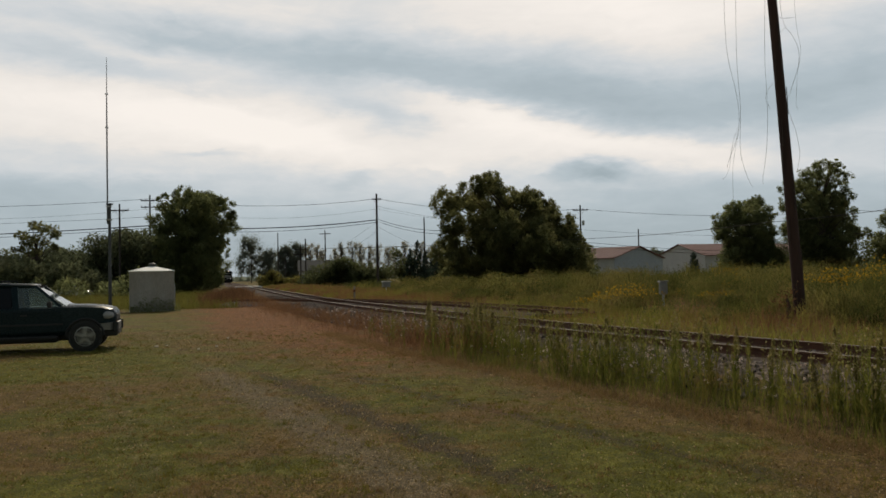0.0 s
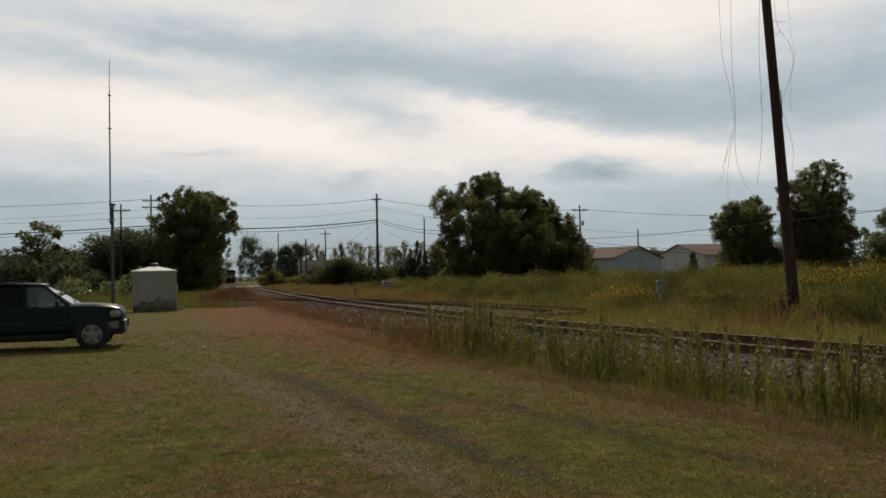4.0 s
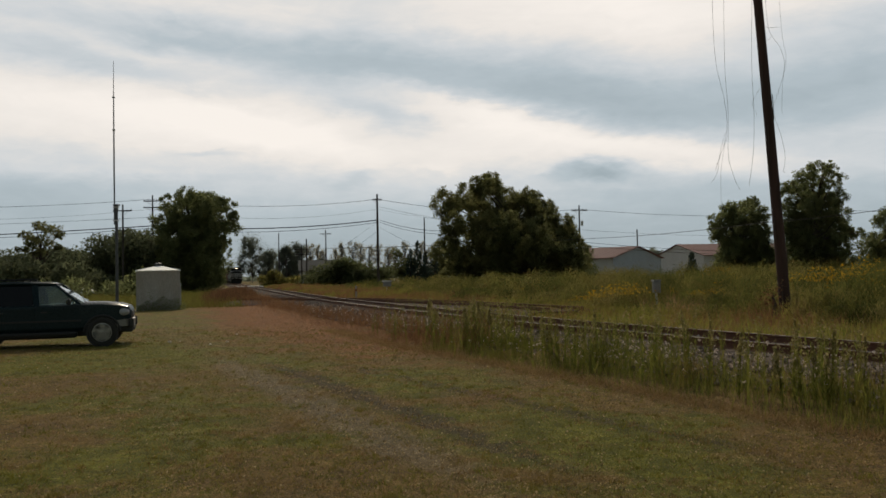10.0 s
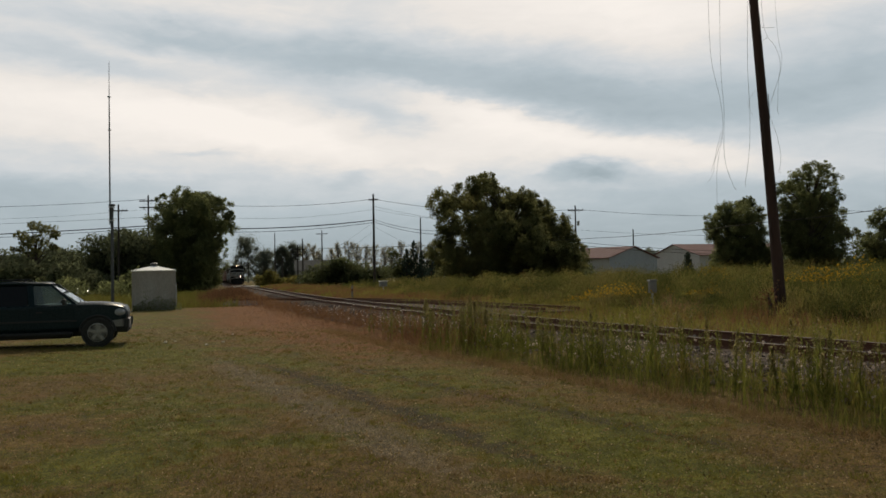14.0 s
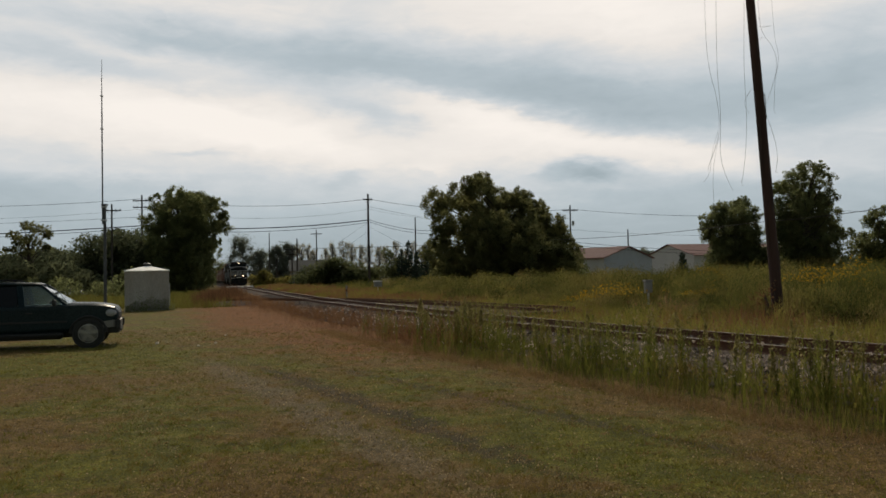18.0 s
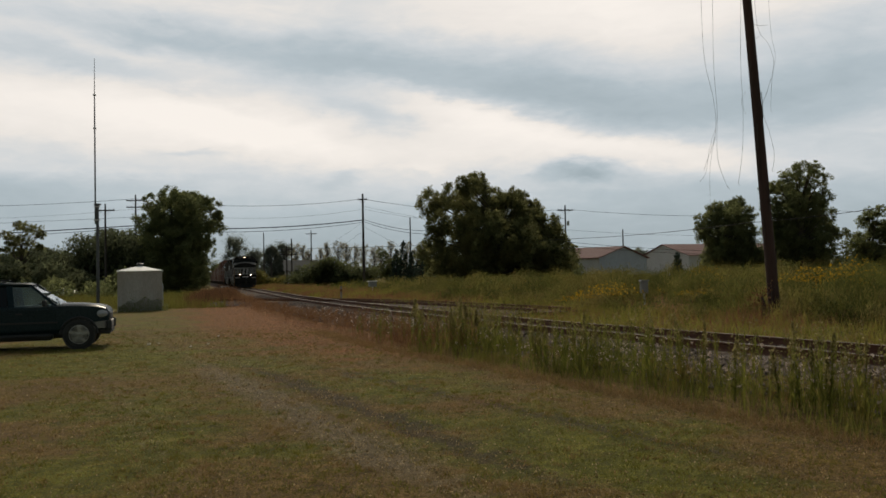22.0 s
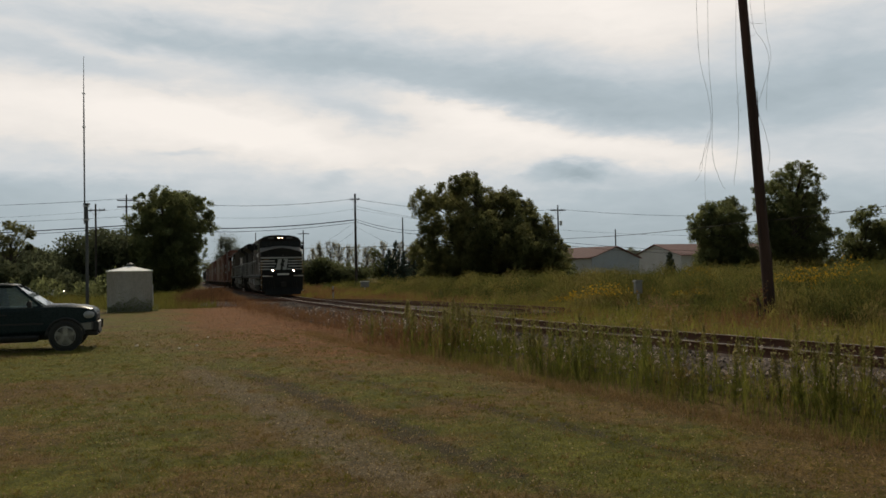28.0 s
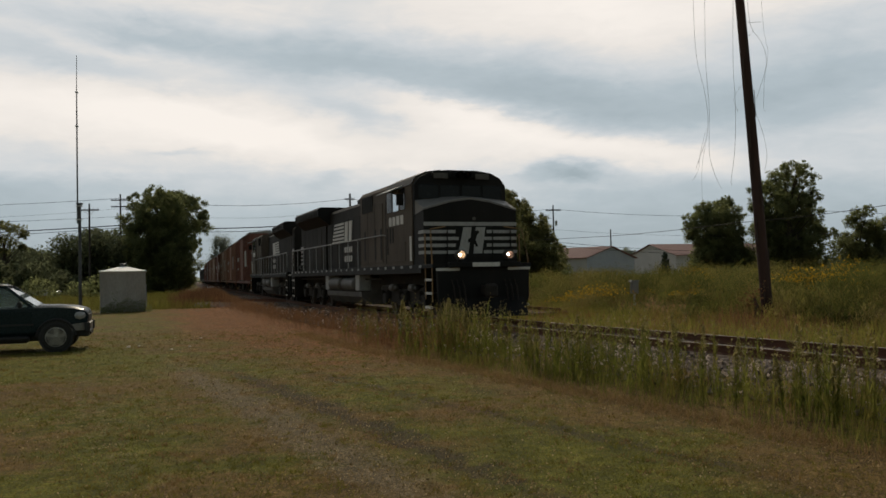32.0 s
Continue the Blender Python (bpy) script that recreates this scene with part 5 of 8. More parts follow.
def sport_utility():
    """A dark green four-door utility vehicle; +x is its nose, y its width, z from the ground."""
    top = thing("parked_suv", "dark green sport utility vehicle parked on the lawn", "car")

    def ring(x, z0, z1, w0, w1, belly=0.0):
        r = 0.09
        return [(x, -w0 + r, z0), (x, -w0, z0 + r), (x, -w0 - belly, (z0 + z1) * 0.5), (x, -w1, z1 - 0.035), (x, -w1 + 0.05, z1), (x, w1 - 0.05, z1), (x, w1, z1 - 0.035), (x, w0 + belly, (z0 + z1) * 0.5), (x, w0, z0 + r), (x, w0 - r, z0)]
    body = loft([ring(-2.36, 0.52, 1.00, 0.80, 0.78), ring(-2.30, 0.46, 1.05, 0.88, 0.86, 0.01), ring(-1.2, 0.40, 1.09, 0.89, 0.87, 0.015), ring(0.0, 0.38, 1.10, 0.89, 0.87, 0.015), ring(1.0, 0.40, 1.12, 0.89, 0.87, 0.01),
                 ring(1.55, 0.46, 1.12, 0.88, 0.872, 0.005), ring(1.95, 0.50, 1.085, 0.86, 0.85), ring(2.18, 0.54, 1.03, 0.80, 0.79), ring(2.26, 0.58, 0.93, 0.72, 0.70)])
    shell = part("body", body, CAR_PAINT, top, "dark green painted body", True)
    part("roof", loft([ring(-2.12, 1.58, 1.66, 0.60, 0.54), ring(-1.9, 1.58, 1.70, 0.64, 0.60), ring(-0.6, 1.60, 1.73, 0.66, 0.62), ring(0.25, 1.58, 1.70, 0.64, 0.58), ring(0.42, 1.57, 1.645, 0.60, 0.54)]), CAR_PAINT, top, "", True)
    # pillars and glass
    for side in (-1, 1):
        def pillar(x0, x1, w=0.05):
            return Shape().prism([(x0 - w, 1.04), (x0 + w, 1.04), (x1 + w, 1.62), (x1 - w, 1.62)], "y", *sorted((side * 0.60, side * 0.66)))
        for x0, x1, w in ((1.08, 0.40, 0.045), (-0.02, -0.10, 0.07), (-1.05, -1.10, 0.06), (-2.28, -2.08, 0.08)):
            p = Shape()
            k = len(p.v)
            p.add([(x0 - w, side * 0.86, 1.04), (x0 + w, side * 0.86, 1.04), (x1 + w, side * 0.63, 1.63), (x1 - w, side * 0.63, 1.63), (x0 - w, side * 0.78, 1.04), (x0 + w, side * 0.78, 1.04), (x1 + w, side * 0.56, 1.63), (x1 - w, side * 0.56, 1.63)],
                  [(0, 1, 2, 3), (7, 6, 5, 4), (0, 4, 5, 1), (1, 5, 6, 2), (2, 6, 7, 3), (3, 7, 4, 0)])
            part("pillar", p, CAR_PAINT, shell)
        for x0, x1, x2, x3, mat in ((1.02, 0.40, -0.06, 0.02, CAR_GLASS), (-0.12, -0.16, -1.05, -1.0, REAR_GLASS), (-1.14, -1.16, -2.02, -2.2, REAR_GLASS)):
            w = Shape().add([(x0, side * 0.835, 1.05), (x1, side * 0.62, 1.60), (x2, side * 0.62, 1.60), (x3, side * 0.835, 1.05), (x0, side * 0.82, 1.05), (x1, side * 0.605, 1.60), (x2, side * 0.605, 1.60), (x3, side * 0.82, 1.05)],
                            [(0, 1, 2, 3), (7, 6, 5, 4), (0, 4, 5, 1), (1, 5, 6, 2), (2, 6, 7, 3), (3, 7, 4, 0)])
            g = part("side_window", w, mat, shell, "side window")
            if mat == CAR_GLASS:
                g.visible_shadow = False
        for x0, x1 in ((-0.02, 1.0), (-1.05, -0.06)):
            door = part("door", Shape().box(x0, x1, *sorted((side * 0.885, side * 0.905)), 0.50, 1.02, 0.012), CAR_PAINT, shell)
            part("handle", Shape().box(x0 + 0.10, x0 + 0.26, *sorted((side * 0.905, side * 0.93)), 0.90, 0.94, 0.008), CAR_TRIM, door)
        part("rub_strip", Shape().box(-2.1, 1.05, *sorted((side * 0.905, side * 0.918)), 0.66, 0.71, 0.005), CAR_TRIM, shell)
        part("side_mirror", Shape().box(0.70, 0.80, *sorted((side * 0.88, side * 1.08)), 1.10, 1.26, 0.03), CAR_TRIM, shell)
        part("headlamp", Shape().lathe([(0.001, -0.135), (0.09, -0.12), (0.155, -0.065), (0.175, 0.0), (0.155, 0.065), (0.09, 0.12), (0.001, 0.135)], "z", 18, (2.06, side * 0.705, 0.875)), LAMP_CLEAR, shell, "rounded clear headlamp", True)
        part("running_board", Shape().box(-0.95, 0.95, *sorted((side * 0.78, side * 0.96)), 0.33, 0.38, 0.01), CAR_TRIM, shell)
        part("tail_lamp", Shape().box(-2.37, -2.26, *sorted((side * 0.66, side * 0.86)), 0.75, 1.0, 0.02), AMBER, shell)
        for x in (1.55, -1.42):
            arch = Shape()
            pts = [(x + 0.44 * math.cos(a), side * 0.895, 0.36 + 0.44 * math.sin(a)) for a in np.linspace(0.05, math.pi - 0.05, 14)]
            arch.tube(pts, 0.035, 6)
            part("wheel_arch", arch, CAR_TRIM, shell)
            part("wheel_well", Shape().lathe([(0.40, side * 0.62), (0.40, side * 0.902), (0.0, side * 0.904)], "y", 20, (x, 0, 0.36)), CAR_TRIM, shell)
            tyre_ = Shape().lathe([(0.22, side * 0.70), (0.33, side * 0.70), (0.355, side * 0.73), (0.36, side * 0.78), (0.36, side * 0.86), (0.352, side * 0.905), (0.32, side * 0.93), (0.24, side * 0.925), (0.215, side * 0.90)], "y", 28, (x, 0, 0.36))
            wheel_ = part("wheel", tyre_, RUBBER, top, "black tyre", True)
            part("rim", Shape().lathe([(0.24, side * 0.90), (0.235, side * 0.926), (0.205, side * 0.926), (0.20, side * 0.89), (0.0, side * 0.87)], "y", 24, (x, 0, 0.36)), CAR_TRIM, wheel_)
            part("rim_lip", Shape().lathe([(0.232, side * 0.915), (0.246, side * 0.934), (0.222, side * 0.936), (0.214, side * 0.915)], "y", 28, (x, 0, 0.36)), ALLOY, wheel_, "bright rim edge")
            for k in range(5):
                a = k * 2 * math.pi / 5 + 0.3
                c, s = math.cos(a), math.sin(a)
                spoke = Shape()
                y0, y1 = sorted((side * 0.895, side * 0.932))
                outline = []
                for r, w in ((0.04, -0.046), (0.12, -0.036), (0.222, -0.050), (0.222, 0.050), (0.12, 0.036), (0.04, 0.046)):
                    outline.append((x + c * r - s * w, 0.36 + s * r + c * w))
                spoke.prism(outline, "y", y0, y1)
                part("spoke", spoke, ALLOY, wheel_)
            part("hub", Shape().lathe([(0.055, side * 0.89), (0.05, side * 0.938), (0.0, side * 0.942)], "y", 12, (x, 0, 0.36)), ALLOY, wheel_)
        part("roof_rail", Shape().tube([(-1.9, side * 0.52, 1.71), (-1.8, side * 0.52, 1.76), (-0.3, side * 0.52, 1.78), (-0.2, side * 0.52, 1.73)], 0.018), CAR_TRIM, top)
    screen = Shape().add([(1.12, -0.80, 1.13), (1.12, 0.80, 1.13), (0.42, 0.57, 1.60), (0.42, -0.57, 1.60), (1.10, -0.80, 1.12), (1.10, 0.80, 1.12), (0.40, 0.57, 1.59), (0.40, -0.57, 1.59)],
                         [(0, 1, 2, 3), (7, 6, 5, 4), (0, 4, 5, 1), (1, 5, 6, 2), (2, 6, 7, 3), (3, 7, 4, 0)])
    g = part("windscreen", screen, CAR_GLASS, shell, "sloping windscreen")
    g.visible_shadow = False
    part("rear_window", Shape().add([(-2.28, -0.72, 1.06), (-2.28, 0.72, 1.06), (-2.12, 0.54, 1.58), (-2.12, -0.54, 1.58), (-2.26, -0.72, 1.06), (-2.26, 0.72, 1.06), (-2.10, 0.54, 1.58), (-2.10, -0.54, 1.58)],
                                    [(0, 1, 2, 3), (7, 6, 5, 4), (0, 4, 5, 1), (1, 5, 6, 2), (2, 6, 7, 3), (3, 7, 4, 0)]), REAR_GLASS, shell)
    bonnet = loft([[(1.05, -0.80, 1.11), (1.05, -0.76, 1.135), (1.05, 0.0, 1.17), (1.05, 0.76, 1.135), (1.05, 0.80, 1.11)], [(1.6, -0.78, 1.105), (1.6, -0.74, 1.13), (1.6, 0.0, 1.155), (1.6, 0.74, 1.13), (1.6, 0.78, 1.105)],
                   [(1.96, -0.77, 1.075), (1.96, -0.73, 1.095), (1.96, 0.0, 1.115), (1.96, 0.73, 1.095), (1.96, 0.77, 1.075)], [(2.16, -0.70, 1.02), (2.16, -0.66, 1.04), (2.16, 0.0, 1.055), (2.16, 0.66, 1.04), (2.16, 0.70, 1.02)]])
    part("bonnet", bonnet, CAR_PAINT, shell, "dark green bonnet catching the light", True)
    part("grille", Shape().box(2.20, 2.275, -0.5, 0.5, 0.72, 0.90, 0.02), CAR_TRIM, shell)
    bumper = part("bumper", loft([[(x, -w, z0), (x, -w, z1), (x, w, z1), (x, w, z0)] for x, w, z0, z1 in ((1.90, 0.90, 0.50, 0.66), (2.14, 0.87, 0.50, 0.69), (2.25, 0.76, 0.50, 0.69), (2.30, 0.56, 0.51, 0.67))]), CHROME, top, "grey metal front bumper", False)
    for y in (-0.79, 0.79):
        part("bumper_guard", Shape().box(2.20, 2.33, y - 0.05, y + 0.05, 0.46, 0.70, 0.02), CAR_TRIM, bumper)
    part("tow_hook", Shape().tube([(2.1, -0.6, 0.47), (2.30, -0.6, 0.45), (2.34, -0.6, 0.40)], 0.022), CAR_TRIM, bumper)
    part("valance", Shape().box(1.95, 2.30, -0.74, 0.74, 0.34, 0.50, 0.03), CAR_TRIM, top)
    part("rear_bumper", Shape().box(-2.50, -2.28, -0.88, 0.88, 0.46, 0.62, 0.04), CHROME, top)
    under = part("underbody", Shape().box(-2.0, 2.0, -0.62, 0.62, 0.26, 0.46, 0.04).box(-0.98, 0.92, -0.84, 0.84, 0.23, 0.44, 0.05).tube([(-1.42, -0.8, 0.36), (-1.42, 0.8, 0.36)], 0.06, 8).tube([(1.55, -0.8, 0.36), (1.55, 0.8, 0.36)], 0.05, 8).tube([(-2.1, 0.4, 0.28), (0.5, 0.4, 0.28)], 0.04, 6), CAR_TRIM, top)
    part("dashboard", Shape().box(0.62, 1.05, -0.72, 0.72, 0.86, 1.10, 0.06), CAR_TRIM, under)
    for y in (-0.36, 0.36):
        part("seat", Shape().box(-0.45, 0.1, y - 0.26, y + 0.26, 0.62, 0.85, 0.06).prism([(-0.55, 0.8), (-0.40, 0.8), (-0.52, 1.38), (-0.66, 1.38)], "y", y - 0.25, y + 0.25).prism([(-0.66, 1.40), (-0.56, 1.40), (-0.60, 1.56), (-0.70, 1.56)], "y", y - 0.13, y + 0.13), CAR_TRIM, under)
    part("steering_wheel", Shape().tube([(0.52 + 0.08 * math.sin(a), -0.36 + 0.18 * math.cos(a), 1.06 + 0.16 * math.sin(a)) for a in np.linspace(0, 2 * math.pi, 18)], 0.016, 5), CAR_TRIM, under)
    top.matrix_basis = pose(*CAR_PLACE, 0, 0, CAR_TURN)
    return top


CAR_PLACE, CAR_TURN = (-10.75, 22.02, 0.02), 17.0


def tank_house():
    """A square sheet-metal tank housing with a low pyramid roof and a vent cap."""
    x, y, z = -16.85, 49.0, float(ground_height(-16.85, 49.0)) - 0.03
    top = thing("metal_tank", "grey square metal tank with a pale low pyramid roof", "tank", m=pose(x, y, z, 0, 0, 18))
    r, h = 1.17, 2.36
    part("plinth", Shape().box(-r - 0.06, r + 0.06, -r - 0.06, r + 0.06, 0, 0.10, 0.02), CONCRETE, top)
    body = part("body", Shape().box(-r, r, -r, r, 0.10, h, 0.02), TANK_SIDE, top, "stained grey metal walls")
    for side in (-1, 1):
        for k in (-1, 1):
            part("corner_post", Shape().box(side * r - 0.035, side * r + 0.035, k * r - 0.035, k * r + 0.035, 0.1, h - 0.02, 0.008), TANK_SIDE, body)
    for k in range(3):
        part("seam", Shape().box(-r + 0.58 * (k + 1) - 0.012, -r + 0.58 * (k + 1) + 0.012, -r - 0.012, -r, 0.12, h - 0.03, 0.003), TANK_SIDE, body)
    o = r + 0.07
    roof = part("roof", Shape().add([(-o, -o, h), (o, -o, h), (o, o, h), (-o, o, h), (-0.14, -0.14, h + 0.27), (0.14, -0.14, h + 0.27), (0.14, 0.14, h + 0.27), (-0.14, 0.14, h + 0.27), (-o, -o, h - 0.05), (o, -o, h - 0.05), (o, o, h - 0.05), (-o, o, h - 0.05)],
                                    [(0, 1, 5, 4), (1, 2, 6, 5), (2, 3, 7, 6), (3, 0, 4, 7), (4, 5, 6, 7), (8, 9, 1, 0), (9, 10, 2, 1), (10, 11, 3, 2), (11, 8, 0, 3), (11, 10, 9, 8)]), TANK_TOP, top, "pale roof, bright in the light")
    part("ridge", Shape().tube([(-o, -o, h + 0.01), (0, 0, h + 0.29)], 0.014, 4).tube([(o, -o, h + 0.01), (0, 0, h + 0.29)], 0.014, 4), TANK_TOP, roof)
    part("vent_cap", Shape().lathe([(0.10, h + 0.25), (0.10, h + 0.34), (0.20, h + 0.35), (0.21, h + 0.41), (0.12, h + 0.46), (0.0, h + 0.47)], "z", 16), MAST_STEEL, top, "dark round vent cap")
    part("pipe", Shape().tube([(r + 0.05, -r + 0.2, 0.3), (r + 0.05, -r + 0.2, 1.55), (r + 0.02, -r + 0.2, 1.6)], 0.035, 6), GALVANISED, top)
    rnd = random.Random(3)
    pts = []
    for i in range(2600):
        px = rnd.uniform(-r, r + 0.35)
        hh = 0.62 + 0.16 * math.sin(px * 2.1 + 0.8) + 0.10 * math.sin(px * 7.3)
        if abs(px + 0.42) < 0.16 and rnd.random() < 0.35:
            hh = 1.25
        pts.append((px, -r - rnd.uniform(0.03, 0.3), hh * rnd.random() ** 1.8))
    thing("tank_weeds", "low weeds grown against the metal tank", "weeds", kind="stuff", m=pose(x, y, z, 0, 0, 18), data=soup("tank_weeds", leaf_quads(np.array(pts), 0.055, 1.2), DARK_LEAF))


def antenna():
    x, y = -19.7, 50.0
    z = float(ground_height(x, y))
    top = thing("antenna_mast", "tall thin whip antenna on a grey steel mast", "antenna", m=pose(x, y, z))
    part("base", Shape().box(-0.25, 0.25, -0.25, 0.25, 0, 0.15, 0.02), CONCRETE, top)
    part("mast", Shape().tube([(0, 0, 0.1), (0, 0, 6.35)], 0.098, 10, 0.085), MAST_STEEL, top, "grey tubular mast")
    part("whip", Shape().tube([(-0.12, 0, 5.2), (-0.13, 0, 11.8), (-0.13, 0, 13.0)], 0.05, 6, 0.032).tube([(-0.13, 0, 13.0), (-0.12, 0, 15.15)], 0.026, 5, 0.012), MAST_STEEL, top, "slim whip")
    for h in (5.4, 6.2, 10.9, 12.9):
        part("clamp", Shape().box(-0.2, 0.14 if h < 7 else -0.06, -0.09, 0.09, h, h + 0.09, 0.015), GALVANISED, top)
    part("cap", Shape().box(-0.16, 0.16, -0.16, 0.16, 6.33, 6.42, 0.02), MAST_STEEL, top)


def utility_pole(x, y, height, arms=1, lean=0.0, label="", transformer=False, thick=0.16, arm_half=1.2, arm_turn=0):
    z = float(ground_height(x, y)) - 0.2
    top = thing("utility_pole", label or "dark wooden utility pole with a crossarm", "utility pole", "utility poles along the road", m=pose(x, y, z, 0, lean, 0))
    part("pole", Shape().tube([(0, 0, 0), (0, 0, height + 0.2)], thick, 9, thick * 0.62), GREY_WOOD, top, "weathered dark pole")
    for k in range(arms):
        zz = height - 0.6 - k * 0.9
        arm = Shape().box(-arm_half, arm_half, -0.18, -0.06, zz - 0.07, zz + 0.07, 0.01)
        a = part("crossarm", arm, GREY_WOOD, top)
        a.matrix_basis = pose(0, 0, 0, 0, 0, arm_turn)
        for px in (-arm_half + 0.1, -0.45 * arm_half, 0.45 * arm_half, arm_half - 0.1):
            part("insulator", Shape().lathe([(0.03, zz + 0.06), (0.06, zz + 0.12), (0.06, zz + 0.17), (0.03, zz + 0.22)], "z", 8, (px, -0.12, 0)), GALVANISED, a)
        part("brace", Shape().tube([(-0.6 * arm_half, -0.12, zz - 0.05), (0, -0.12, zz - 0.7), (0.6 * arm_half, -0.12, zz - 0.05)], 0.022, 4), GALVANISED, a)
    if transformer:
        part("transformer", Shape().lathe([(0.0, height - 3.0), (0.2, height - 2.98), (0.22, height - 2.3), (0.1, height - 2.2), (0.0, height - 2.2)], "z", 12, (0.4, -0.1, 0)), GALVANISED, top, "grey transformer can")
    return top


def wire(points, sag, radius=0.028, name="overhead_wire", label="thin dark overhead wire between poles", steps=14, cover=None):
    """A cable that hangs between supports."""
    s = Shape()
    line = []
    for a, b in zip(points, points[1:]):
        a, b = Vector(a), Vector(b)
        for k in range(steps):
            t = k / steps
            p = a.lerp(b, t)
            p.z -= sag * 4 * t * (1 - t)
            line.append(p)
    line.append(Vector(points[-1]))
    s.tube(line, radius * 0.62, 4)
    return thing(name, label, "cable", "overhead wires", data=s.mesh(name, cover or WIRE))


def make_poles():
    utility_pole(-40.1, 115, 13.5, 2, label="dark utility pole with two crossarms behind bushes")
    utility_pole(-40.4, 105, 11.4, 1, label="shorter pole with one crossarm near the bushes")
    utility_pole(-9.0, 115, 12.9, 1, thick=0.2, arm_half=0.65, label="tall dark utility pole where the wires meet")
    utility_pole(21.4, 130, 12.0, 1, transformer=True, label="utility pole with a transformer beside the big tree")
    for x, y, h, arms in ((-3.3, 150, 11.9, 0), (36.2, 155, 9.4, 0), (-39.4, 200, 12.4, 0), (-25.5, 150, 7.5, 2), (-24.6, 150, 8.6, 0), (-25.3, 180, 11.7, 1), (-33.0, 175, 5.6, 0)):
        utility_pole(x, y, h, arms, thick=0.17, label="slim dark utility pole far off along the road")
    tops = [(-95, 112, 13.4), (-40.1, 115, 13.0), (-9.0, 115, 12.4), (21.4, 130, 11.6), (70, 142, 11.4), (150, 160, 11.4)]
    wire(tops, 1.0, 0.04)
    wire([(p[0], p[1], p[2] - 1.4) for p in tops[:4]], 1.3, 0.02)
    low = [(-120, 108, 8.0), (-40.1, 115, 9.3), (-9.0, 115, 9.5), (21.4, 130, 6.7), (80, 100, 9.6), (120, 90, 12)]
    wire(low[:3], 0.75, 0.10, label="heavy dark bundled cable between poles")
    wire([(p[0], p[1] + 0.1, p[2] - 0.32) for p in low[:3]], 0.9, 0.05)
    wire([(-120, 108, 9.6), (-40.1, 115, 10.5)], 0.6, 0.03)
    wire([(-9.0, 115, 9.6), (1.0, 122, 8.2), (21.4, 130, 6.5), (60, 142, 4.6)], 0.5, 0.045)
    wire([(-9.0, 115, 9.3), (1.0, 122, 7.7), (21.4, 130, 6.0), (60, 142, 4.0)], 0.5, 0.045)
    wire([(-9.0, 115, 11.4), (21.4, 130, 8.4), (75, 150, 8.2)], 0.9, 0.025)
    wire([(-14.5, 100, 5.2), (16.0, 84, 5.15), (24.3, 63, 5.22), (33.0, 55, 6.0), (38, 44, 6.6)], 0.15, 0.034, label="grey cable running across the field in front of trees, lightened as if lit", cover=FIELD_CABLE)
    wire([(-9.0, 115, 9.2), (-15.5, 118, 5.2)], 0.0, 0.018, "guy_wire", "thin guy wire of a pole")
    wire([(-9.0, 115, 8.0), (-14.0, 117, 4.6)], 0.0, 0.018, "guy_wire", "thin guy wire of a pole")
    wire([(-9.0, 115, 8.6), (-2.4, 118, 5.0)], 0.0, 0.018, "guy_wire", "thin guy wire of a pole")


